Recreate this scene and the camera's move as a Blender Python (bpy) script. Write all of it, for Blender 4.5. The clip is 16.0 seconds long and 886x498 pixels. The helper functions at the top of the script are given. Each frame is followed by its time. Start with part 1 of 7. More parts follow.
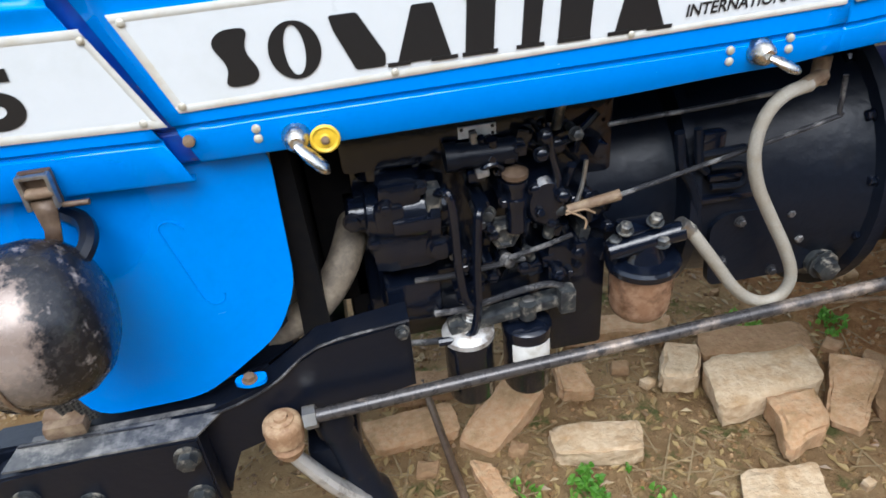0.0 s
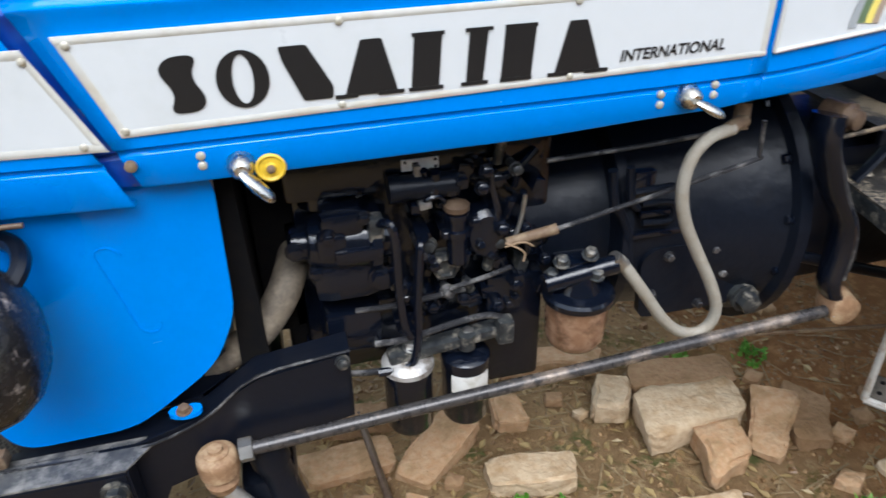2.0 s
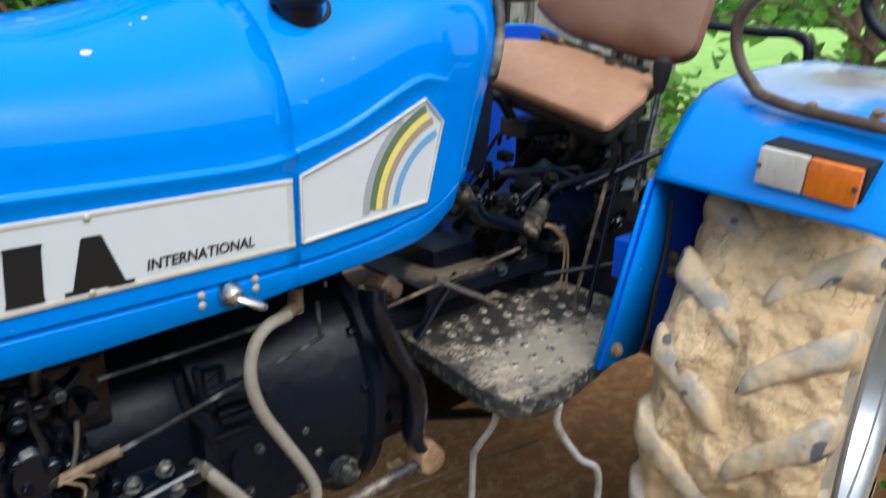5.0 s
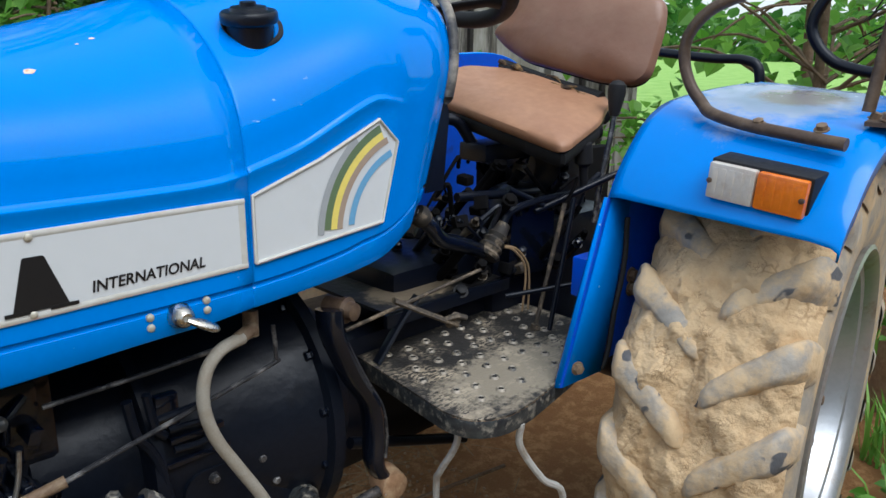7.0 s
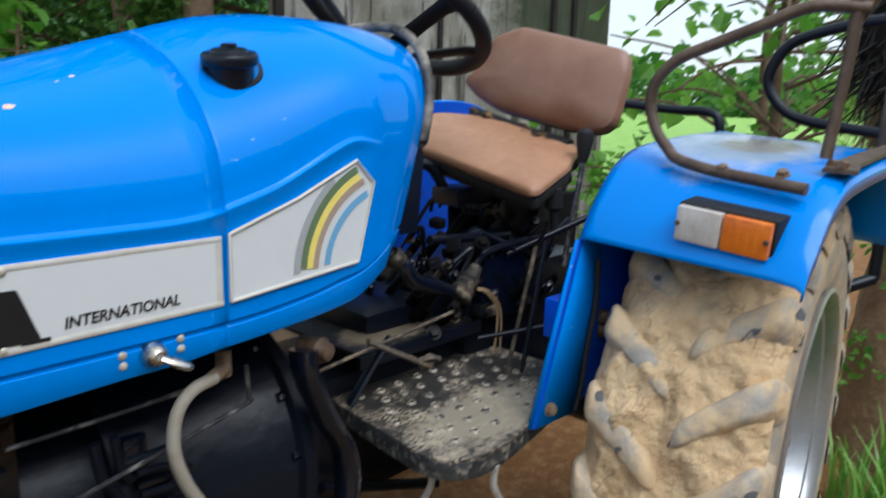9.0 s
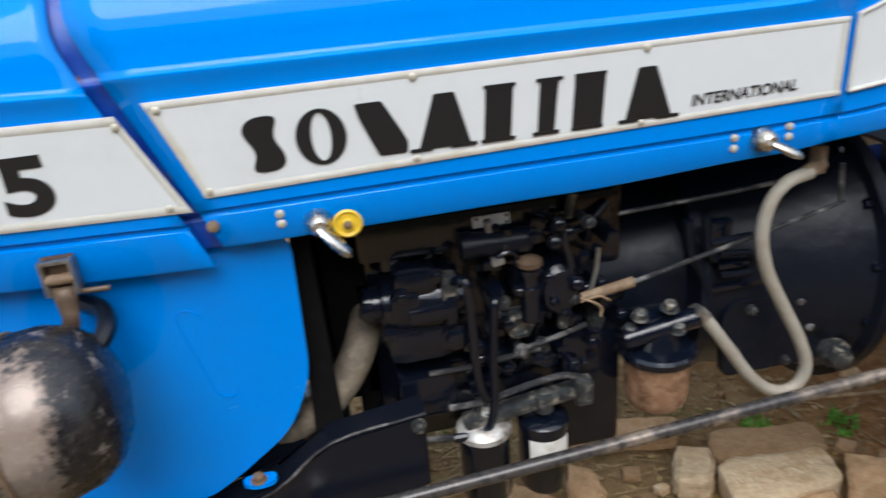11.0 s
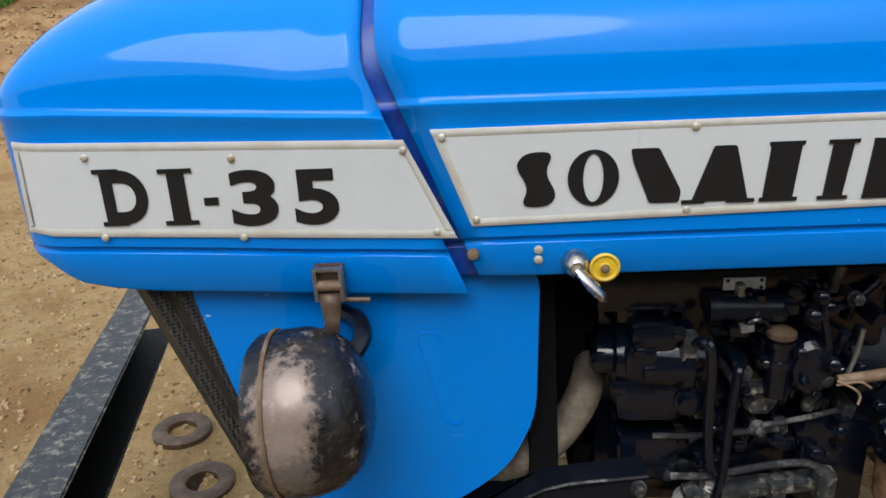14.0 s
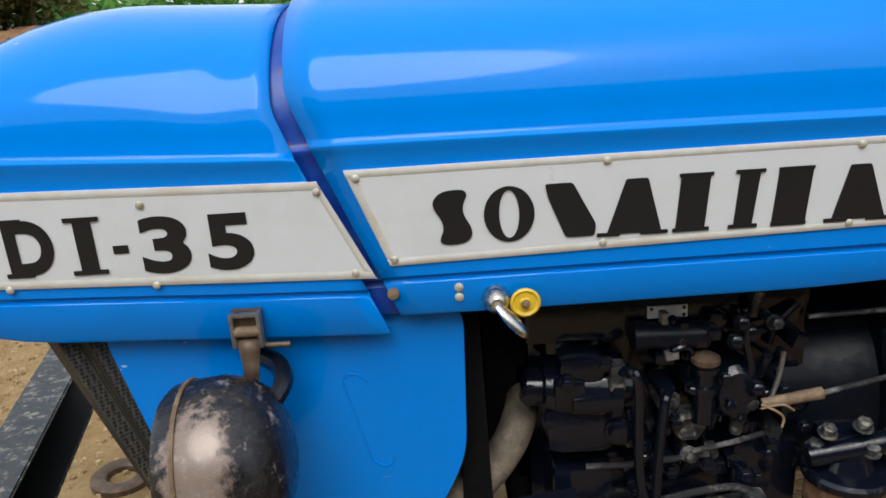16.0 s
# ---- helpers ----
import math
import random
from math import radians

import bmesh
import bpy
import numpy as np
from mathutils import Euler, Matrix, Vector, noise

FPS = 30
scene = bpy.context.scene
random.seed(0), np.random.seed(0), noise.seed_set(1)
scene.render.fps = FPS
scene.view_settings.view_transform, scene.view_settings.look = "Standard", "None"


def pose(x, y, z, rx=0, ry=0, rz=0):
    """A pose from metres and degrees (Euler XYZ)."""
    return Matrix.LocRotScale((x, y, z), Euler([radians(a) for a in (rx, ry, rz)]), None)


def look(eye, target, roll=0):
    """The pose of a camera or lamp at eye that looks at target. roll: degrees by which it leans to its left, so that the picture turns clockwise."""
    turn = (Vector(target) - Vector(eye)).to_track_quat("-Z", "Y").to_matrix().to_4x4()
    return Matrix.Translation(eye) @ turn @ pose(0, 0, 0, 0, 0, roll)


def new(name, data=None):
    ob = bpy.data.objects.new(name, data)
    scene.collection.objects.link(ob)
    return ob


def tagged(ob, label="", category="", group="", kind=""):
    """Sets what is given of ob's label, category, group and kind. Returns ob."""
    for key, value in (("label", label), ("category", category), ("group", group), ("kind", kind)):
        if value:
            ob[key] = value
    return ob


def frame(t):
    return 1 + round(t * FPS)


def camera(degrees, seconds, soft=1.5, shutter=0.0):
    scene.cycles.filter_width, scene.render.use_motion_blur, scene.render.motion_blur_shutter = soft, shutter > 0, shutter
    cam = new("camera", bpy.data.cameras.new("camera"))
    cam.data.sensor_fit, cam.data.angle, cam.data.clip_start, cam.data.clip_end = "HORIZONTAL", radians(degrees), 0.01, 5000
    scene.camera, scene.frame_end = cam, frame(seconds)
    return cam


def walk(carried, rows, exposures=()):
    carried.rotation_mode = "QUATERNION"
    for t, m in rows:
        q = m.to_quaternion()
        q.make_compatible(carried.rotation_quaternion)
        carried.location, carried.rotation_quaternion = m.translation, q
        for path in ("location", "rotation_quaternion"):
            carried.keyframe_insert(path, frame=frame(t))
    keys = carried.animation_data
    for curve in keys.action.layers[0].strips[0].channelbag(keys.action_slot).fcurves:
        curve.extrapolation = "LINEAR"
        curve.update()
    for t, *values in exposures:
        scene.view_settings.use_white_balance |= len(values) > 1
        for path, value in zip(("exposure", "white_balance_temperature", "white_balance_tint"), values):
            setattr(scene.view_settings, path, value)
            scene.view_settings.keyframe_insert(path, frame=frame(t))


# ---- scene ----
cam = camera(62.4, 16.0, 1.5, 0.5)
PATH = [
    (0, (0.198, -0.925, 1.432), (0.407, 0.711, 0.301), -5.5),
    (0.5, (0.174, -0.917, 1.424), (0.38, 0.702, 0.268), -4.9),
    (1, (0.18, -0.926, 1.424), (0.432, 0.697, 0.282), -4.2),
    (1.5, (0.172, -0.926, 1.434), (0.502, 0.738, 0.375), -1.8),
    (2, (0.18, -0.938, 1.438), (0.583, 0.707, 0.375), -1.2),
    (2.5, (0.22, -0.948, 1.432), (0.781, 0.676, 0.409), -2.5),
    (3, (0.238, -0.956, 1.44), (0.874, 0.656, 0.442), -3.0),
    (3.5, (0.256, -0.962, 1.45), (1.067, 0.613, 0.522), -1.8),
    (4, (0.282, -0.976, 1.447), (1.308, 0.448, 0.489), 0.4),
    (4.5, (0.318, -1.0, 1.446), (1.513, 0.341, 0.567), 0.7),
    (5, (0.329, -0.999, 1.468), (1.61, 0.401, 0.836), 1.1),
    (5.2, (0.328, -1.002, 1.472), (1.651, 0.387, 0.909), 2.0),
    (7.3, (0.348, -1.02, 1.436), (1.709, 0.348, 0.91), 0.5),
    (7.5, (0.34, -1.018, 1.434), (1.735, 0.339, 0.973), 0.9),
    (8, (0.346, -1.024, 1.432), (1.819, 0.269, 1.036), 1.3),
    (8.5, (0.339, -1.027, 1.433), (1.857, 0.231, 1.098), 1.9),
    (9, (0.323, -1.018, 1.428), (1.765, 0.306, 1.018), 1.6),
    (9.5, (0.306, -1.004, 1.414), (1.568, 0.414, 0.784), 1.1),
    (10, (0.243, -0.964, 1.406), (1.162, 0.653, 0.671), 0.3),
    (10.2, (0.223, -0.956, 1.393), (0.99, 0.702, 0.579), -0.9),
    (12.5, (0.008, -0.94, 1.382), (-0.16, 0.895, 0.606), -4.4),
    (13, (-0.004, -0.942, 1.374), (-0.245, 0.91, 0.66), -4.3),
    (13.5, (0.004, -0.936, 1.37), (-0.155, 0.935, 0.683), -3.3),
    (14, (0.01, -0.933, 1.38), (-0.104, 0.942, 0.695), -2.9),
    (14.5, (0.024, -0.927, 1.375), (-0.052, 0.963, 0.724), -3.1),
    (15, (0.036, -0.922, 1.378), (-0.012, 0.982, 0.768), -3.5),
    (15.5, (0.048, -0.921, 1.376), (0.038, 0.981, 0.759), -3.7),
    (16, (0.064, -0.916, 1.395), (0.065, 0.981, 0.762), -3.7),
]
walk(cam, [(t, look(eye, target, roll)) for t, eye, target, roll in PATH],
     [(0, 1.30, 5850, 8), (1.5, 1.20, 5850, 8), (3.0, 1.10, 6050, 8), (4.5, 1.08, 6100, 8), (5.2, 0.75, 5950, 6), (8.5, 0.55, 5900, 6), (9.5, 0.66, 5950, 7), (10.0, 0.95, 6000, 8), (12.5, 0.75, 6350, 8), (14.0, 0.53, 6300, 8), (16.0, 0.55, 6400, 8)])

# ---- world and sun ----
SUN_EL, SUN_AZ = 56.0, 196.0
world = bpy.data.worlds.new("sky")
scene.world = world
world.use_nodes = True
_n, _l = world.node_tree.nodes, world.node_tree.links
sky = _n.new("ShaderNodeTexSky")
sky.sky_type = 'NISHITA'
sky.sun_disc = False
sky.sun_elevation, sky.sun_rotation = radians(SUN_EL), radians(-SUN_AZ)
sky.air_density, sky.dust_density, sky.ozone_density = 1.0, 3.0, 1.5
haze = _n.new("ShaderNodeMix")  # a white veil of cloud over the whole sky
haze.data_type = 'RGBA'
haze.inputs["Factor"].default_value = 0.55
haze.inputs[7].default_value = (5.8, 6.0, 6.2, 1)
_l.new(sky.outputs["Color"], haze.inputs[6])
_l.new(haze.outputs[2], _n["Background"].inputs["Color"])
_n["Background"].inputs["Strength"].default_value = 0.15
sun = new("sun", bpy.data.lights.new("sun", 'SUN'))
sun.data.energy, sun.data.angle, sun.data.color = 1.4, radians(40), (1.0, 0.98, 0.96)
sun.matrix_world = look((0, 0, 0), (-math.sin(radians(SUN_AZ)) * math.cos(radians(SUN_EL)),
                                    -math.cos(radians(SUN_AZ)) * math.cos(radians(SUN_EL)), -math.sin(radians(SUN_EL))))


# ---- materials ----
def material(name, base, rough=0.5, metal=0.0, spot=None, spot_scale=12.0, spot_at=(0.5, 0.65), fine=None, fine_scale=90.0,
             fine_amount=0.25, bump=0.0, bump_scale=60.0, rough_var=0.1, coat=0.0, spec=0.5):
    """A painted or bare surface: base colour, larger patches of the second colour, fine grain, and relief."""
    m = bpy.data.materials.new(name)
    m.use_nodes = True
    n, l = m.node_tree.nodes, m.node_tree.links
    b = n["Principled BSDF"]
    b.inputs["Metallic"].default_value = metal
    b.inputs["Specular IOR Level"].default_value = spec
    b.inputs["Coat Weight"].default_value = coat
    b.inputs["Coat Roughness"].default_value = 0.06
    tc = n.new("ShaderNodeTexCoord")
    geo = n.new("ShaderNodeNewGeometry")
    at = geo.outputs["Position"]
    nz = n.new("ShaderNodeTexNoise")
    nz.inputs["Scale"].default_value, nz.inputs["Detail"].default_value = fine_scale, 4.0
    l.new(at, nz.inputs["Vector"])
    mix = n.new("ShaderNodeMix")
    mix.data_type = 'RGBA'
    mix.inputs[6].default_value = (*base, 1)
    mix.inputs[7].default_value = (*(fine or tuple(c * 0.7 for c in base)), 1)
    mr = n.new("ShaderNodeMapRange")
    mr.inputs["From Min"].default_value, mr.inputs["From Max"].default_value = 0.35, 0.75
    mr.inputs["To Max"].default_value = fine_amount
    l.new(nz.outputs["Fac"], mr.inputs["Value"])
    l.new(mr.outputs["Result"], mix.inputs["Factor"])
    out = mix.outputs[2]
    if spot:
        n2 = n.new("ShaderNodeTexNoise")
        n2.inputs["Scale"].default_value, n2.inputs["Detail"].default_value, n2.inputs["Roughness"].default_value = spot_scale, 6.0, 0.68
        l.new(at, n2.inputs["Vector"])
        m2 = n.new("ShaderNodeMapRange")
        m2.inputs["From Min"].default_value, m2.inputs["From Max"].default_value = spot_at
        l.new(n2.outputs["Fac"], m2.inputs["Value"])
        mx = n.new("ShaderNodeMix")
        mx.data_type = 'RGBA'
        l.new(m2.outputs["Result"], mx.inputs["Factor"])
        l.new(out, mx.inputs[6])
        mx.inputs[7].default_value = (*spot, 1)
        out = mx.outputs[2]
    l.new(out, b.inputs["Base Color"])
    r = n.new("ShaderNodeMapRange")
    r.inputs["To Min"].default_value, r.inputs["To Max"].default_value = max(0.02, rough - rough_var), min(1.0, rough + rough_var)
    l.new(nz.outputs["Fac"], r.inputs["Value"])
    l.new(r.outputs["Result"], b.inputs["Roughness"])
    if bump:
        n3 = n.new("ShaderNodeTexNoise")
        n3.inputs["Scale"].default_value, n3.inputs["Detail"].default_value = bump_scale, 5.0
        l.new(at, n3.inputs["Vector"])
        bp = n.new("ShaderNodeBump")
        bp.inputs["Strength"].default_value, bp.inputs["Distance"].default_value = 1.0, bump
        l.new(n3.outputs["Fac"], bp.inputs["Height"])
        l.new(bp.outputs["Normal"], b.inputs["Normal"])
    return m



def patch(m, centre, radii, colour, amount=1.0, ragged=0.5, scale=26.0):
    """A worn patch with ragged edges on a material, round one place."""
    n, l = m.node_tree.nodes, m.node_tree.links
    b = n["Principled BSDF"]
    src = b.inputs["Base Color"].links[0].from_socket
    geo = n.new("ShaderNodeNewGeometry")
    off = n.new("ShaderNodeVectorMath")
    off.operation = 'SUBTRACT'
    l.new(geo.outputs["Position"], off.inputs[0])
    off.inputs[1].default_value = centre
    div = n.new("ShaderNodeVectorMath")
    div.operation = 'DIVIDE'
    l.new(off.outputs[0], div.inputs[0])
    div.inputs[1].default_value = radii
    ln = n.new("ShaderNodeVectorMath")
    ln.operation = 'LENGTH'
    l.new(div.outputs[0], ln.inputs[0])
    nz = n.new("ShaderNodeTexNoise")
    nz.inputs["Scale"].default_value, nz.inputs["Detail"].default_value, nz.inputs["Roughness"].default_value = scale, 8.0, 0.7
    l.new(geo.outputs["Position"], nz.inputs["Vector"])
    ad = n.new("ShaderNodeMath")
    ad.operation = 'MULTIPLY_ADD'
    l.new(nz.outputs["Fac"], ad.inputs[0])
    ad.inputs[1].default_value = ragged * 2
    l.new(ln.outputs["Value"], ad.inputs[2])
    mr = n.new("ShaderNodeMapRange")
    mr.inputs["From Min"].default_value, mr.inputs["From Max"].default_value = 1.15 + ragged, 0.8 + ragged
    mr.inputs["To Max"].default_value = amount
    l.new(ad.outputs[0], mr.inputs["Value"])
    mx = n.new("ShaderNodeMix")
    mx.data_type = 'RGBA'
    l.new(mr.outputs["Result"], mx.inputs["Factor"])
    l.new(src, mx.inputs[6])
    mx.inputs[7].default_value = (*colour, 1)
    l.new(mx.outputs[2], b.inputs["Base Color"])
    return m


def cracks(m, colour, scale):
    """Thin drying cracks, only here and there."""
    n, l = m.node_tree.nodes, m.node_tree.links
    b = n["Principled BSDF"]
    src = b.inputs["Base Color"].links[0].from_socket
    geo, vo, nz = n.new("ShaderNodeNewGeometry"), n.new("ShaderNodeTexVoronoi"), n.new("ShaderNodeTexNoise")
    wob, mixv = n.new("ShaderNodeTexNoise"), n.new("ShaderNodeMix")
    wob.inputs["Scale"].default_value = scale * 0.8
    mixv.data_type = 'VECTOR'
    mixv.inputs["Factor"].default_value = 0.04
    l.new(geo.outputs["Position"], wob.inputs["Vector"])
    l.new(geo.outputs["Position"], mixv.inputs[4])
    l.new(wob.outputs["Color"], mixv.inputs[5])
    vo.feature = 'DISTANCE_TO_EDGE'
    vo.inputs["Scale"].default_value = scale
    l.new(mixv.outputs[1], vo.inputs["Vector"])
    nz.inputs["Scale"].default_value = scale * 0.3
    l.new(geo.outputs["Position"], nz.inputs["Vector"])
    a, c, mu, mx = n.new("ShaderNodeMapRange"), n.new("ShaderNodeMapRange"), n.new("ShaderNodeMath"), n.new("ShaderNodeMix")
    a.inputs["From Min"].default_value, a.inputs["From Max"].default_value = 0.07, 0.02
    c.inputs["From Min"].default_value, c.inputs["From Max"].default_value = 0.54, 0.66
    mu.operation = 'MULTIPLY'
    l.new(vo.outputs["Distance"], a.inputs["Value"])
    l.new(nz.outputs["Fac"], c.inputs["Value"])
    l.new(a.outputs["Result"], mu.inputs[0]), l.new(c.outputs["Result"], mu.inputs[1])
    mx.data_type = 'RGBA'
    l.new(mu.outputs[0], mx.inputs["Factor"])
    l.new(src, mx.inputs[6])
    mx.inputs[7].default_value = (*colour, 1)
    l.new(mx.outputs[2], b.inputs["Base Color"])


def specks(m, colour, scale=70.0, at=0.71, where=5.0, where_at=0.57):
    """Sparse small chips and scratches in the paint."""
    n, l = m.node_tree.nodes, m.node_tree.links
    b = n["Principled BSDF"]
    src = b.inputs["Base Color"].links[0].from_socket
    geo = n.new("ShaderNodeNewGeometry")
    st = n.new("ShaderNodeMapping")
    st.inputs["Scale"].default_value = (0.45, 1, 1)
    l.new(geo.outputs["Position"], st.inputs["Vector"])
    got = []
    for s, lo in ((scale, at), (where, where_at)):
        nz = n.new("ShaderNodeTexNoise")
        nz.inputs["Scale"].default_value, nz.inputs["Detail"].default_value = s, 2.0
        l.new(st.outputs[0], nz.inputs["Vector"])
        mr = n.new("ShaderNodeMapRange")
        mr.inputs["From Min"].default_value, mr.inputs["From Max"].default_value = lo, lo + 0.03
        l.new(nz.outputs["Fac"], mr.inputs["Value"])
        got.append(mr.outputs["Result"])
    mu = n.new("ShaderNodeMath")
    mu.operation = 'MULTIPLY'
    l.new(got[0], mu.inputs[0]), l.new(got[1], mu.inputs[1])
    mx = n.new("ShaderNodeMix")
    mx.data_type = 'RGBA'
    l.new(mu.outputs[0], mx.inputs["Factor"])
    l.new(src, mx.inputs[6])
    mx.inputs[7].default_value = (*colour, 1)
    l.new(mx.outputs[2], b.inputs["Base Color"])
    return m


def streaks(m, colour, scale, at, amount=0.9):
    """Stains that have run down a wall."""
    n, l = m.node_tree.nodes, m.node_tree.links
    b = n["Principled BSDF"]
    src = b.inputs["Base Color"].links[0].from_socket
    geo, st, nz, mr, mx = (n.new("ShaderNode" + k) for k in ("NewGeometry", "VectorMath", "TexNoise", "MapRange", "Mix"))
    st.operation = 'MULTIPLY'
    st.inputs[1].default_value = scale
    l.new(geo.outputs["Position"], st.inputs[0])
    nz.inputs["Scale"].default_value, nz.inputs["Detail"].default_value, nz.inputs["Roughness"].default_value = 1.0, 6.0, 0.65
    l.new(st.outputs[0], nz.inputs["Vector"])
    mr.inputs["From Min"].default_value, mr.inputs["From Max"].default_value, mr.inputs["To Max"].default_value = at[0], at[1], amount
    l.new(nz.outputs["Fac"], mr.inputs["Value"])
    mx.data_type = 'RGBA'
    l.new(mr.outputs["Result"], mx.inputs["Factor"])
    l.new(src, mx.inputs[6])
    mx.inputs[7].default_value = (*colour, 1)
    l.new(mx.outputs[2], b.inputs["Base Color"])
    return m


BLUE = material("blue_paint", (0.0003, 0.203, 0.72), 0.15, 0, (0.0005, 0.19, 0.66), 4.0, (0.5, 0.8), (0.001, 0.235, 0.77), 40, 0.2, 0.0009, 7.0, 0.04, 0.46, 0.03)
specks(BLUE, (0.30, 0.50, 0.80))
BLUE_FENDER = material("blue_fender_top_paint", (0.0003, 0.205, 0.70), 0.25, 0, (0.0005, 0.19, 0.67), 5.0, (0.55, 0.8), (0.006, 0.23, 0.80), 40, 0.2, 0.0006, 6.0, 0.05, 0.4, 0.1)
patch(BLUE_FENDER, (2.02, -0.40, 1.35), (0.30, 0.17, 0.2), (0.36, 0.40, 0.46), 0.8, 0.5, 14)
patch(BLUE_FENDER, (2.02, -0.42, 1.35), (0.13, 0.09, 0.2), (0.27, 0.22, 0.18), 0.8, 0.5, 20)
# the fender blue made deeper, with the shade of its inner side in the colour
BLUE_SHADED = material("shaded_fender_blue", (0.002, 0.075, 0.60), 0.35, 0, (0.02, 0.03, 0.12), 7.0, (0.62, 0.75), None, 60, 0.3, 0.0005, 20, 0.08)
GAP = material("blue_edge_with_rust", (0.003, 0.035, 0.30), 0.4, 0, (0.16, 0.085, 0.04), 26.0, (0.60, 0.66), (0.004, 0.09, 0.42), 30, 0.8, 0.0005, 50)
WHITE = material("white_panel", (0.62, 0.64, 0.645), 0.32, 0, (0.54, 0.56, 0.545), 4.0, (0.5, 0.8), (0.57, 0.59, 0.585), 30, 0.3, 0.0003, 8)
CREAM = material("dusty_cream_edge", (0.56, 0.55, 0.50), 0.5, 0, (0.46, 0.41, 0.31), 16.0, (0.5, 0.75), None, 60, 0.35, 0.0004, 60)
BLACK_INK = material("black_lettering", (0.012, 0.012, 0.013), 0.35)
BLACK = material("black_engine_paint", (0.0032, 0.005, 0.011), 0.14, 0, (0.010, 0.010, 0.010), 14.0, (0.62, 0.8), (0.005, 0.007, 0.012), 70, 0.4, 0.0014, 35, 0.08, 0.0, 0.52)
CAST = material("black_cast_iron", (0.0035, 0.0055, 0.011), 0.38, 0, (0.010, 0.010, 0.011), 10.0, (0.58, 0.8), (0.007, 0.010, 0.017), 90, 0.6, 0.004, 16, 0.08, 0.0, 0.26)
BLACK_MATT = material("black_chassis_paint", (0.004, 0.006, 0.012), 0.34, 0, (0.035, 0.028, 0.021), 9.0, (0.62, 0.8), (0.007, 0.008, 0.012), 60, 0.4, 0.0008, 40, 0.12, 0.0, 0.32)
BLACK_WORN = material("worn_black_paint", (0.012, 0.014, 0.018), 0.42, 0, (0.26, 0.235, 0.19), 48.0, (0.52, 0.68), (0.07, 0.075, 0.07), 70, 0.6, 0.0008, 60, 0.12)
LAMP_SHELL = material("scuffed_lamp_shell", (0.010, 0.010, 0.013), 0.26, 0.15, (0.34, 0.29, 0.26), 30.0, (0.60, 0.70), (0.05, 0.045, 0.04), 110, 0.5, 0.0006, 50, 0.1)
patch(LAMP_SHELL, (-0.238, -0.190, 0.905), (0.040, 0.10, 0.060), (0.40, 0.30, 0.24), 0.55, 1.1, 70)
patch(LAMP_SHELL, (-0.235, -0.190, 0.840), (0.035, 0.09, 0.05), (0.30, 0.25, 0.22), 0.45, 1.2, 90)
RUBBER_DARK = material("black_rubber", (0.012, 0.012, 0.013), 0.6, 0, None, 10, (0.5, 0.6), None, 80, 0.3, 0.0004, 120, 0.1, 0.0, 0.3)
STEEL = material("dull_steel", (0.45, 0.44, 0.42), 0.35, 0.9, (0.2, 0.15, 0.1), 30.0, (0.5, 0.7), None, 90, 0.4, 0.0004, 90)
RIVET = material("dull_rivet", (0.52, 0.49, 0.40), 0.4, 0.25, (0.3, 0.24, 0.15), 60, (0.5, 0.7))
CHROME = material("chromed_lever", (0.62, 0.58, 0.51), 0.27, 1.0, (0.4, 0.33, 0.22), 40.0, (0.55, 0.75), None, 90, 0.3)
ROD = material("rubbed_black_rod", (0.05, 0.05, 0.055), 0.3, 0.5, (0.32, 0.31, 0.3), 18, (0.5, 0.66), None, 60, 0.4, 0.0004, 60)
LINK = material("worn_steering_rod", (0.045, 0.042, 0.042), 0.28, 0.35, (0.34, 0.27, 0.21), 9, (0.52, 0.68), (0.12, 0.105, 0.095), 60, 0.5, 0.0004, 60)
BARE = material("rubbed_bare_steel", (0.55, 0.53, 0.50), 0.32, 0.35, (0.16, 0.13, 0.10), 22, (0.52, 0.66), None, 60, 0.4, 0.0006, 60)
PLATE_MUD = material("thick_pale_mud", (0.50, 0.42, 0.31), 0.85, 0, (0.10, 0.085, 0.065), 22, (0.50, 0.62), (0.36, 0.28, 0.18), 60, 0.6, 0.004, 60)
TRUNK = material("pale_brown_bark", (0.36, 0.235, 0.135), 0.9, 0, (0.23, 0.125, 0.065), 6, (0.42, 0.66), (0.17, 0.10, 0.05), 45, 0.5, 0.012, 26)
RUST_BRIGHT = material("orange_brown_rust", (0.27, 0.155, 0.08), 0.75, 0.0, (0.44, 0.31, 0.18), 30, (0.45, 0.68), (0.16, 0.08, 0.035), 110, 0.6, 0.002, 80)
RUST = material("rusty_iron", (0.17, 0.11, 0.065), 0.7, 0.1, (0.28, 0.21, 0.13), 26, (0.45, 0.7), (0.09, 0.05, 0.03), 120, 0.6, 0.002, 80)
RUST_DARK = material("brown_rusted_tube", (0.085, 0.052, 0.032), 0.5, 0.2, (0.16, 0.11, 0.07), 18, (0.45, 0.7), (0.05, 0.03, 0.02), 90, 0.5, 0.0012, 90)
BOWL = material("rusty_fuel_bowl", (0.22, 0.120, 0.068), 0.22, 0.0, (0.10, 0.050, 0.026), 20, (0.46, 0.66), (0.40, 0.26, 0.17), 50, 0.6, 0.0008, 40)
HOSE = material("grey_braided_hose", (0.34, 0.31, 0.255), 0.7, 0, (0.28, 0.24, 0.18), 25, (0.45, 0.7), None, 300, 0.5, 0.001, 500)
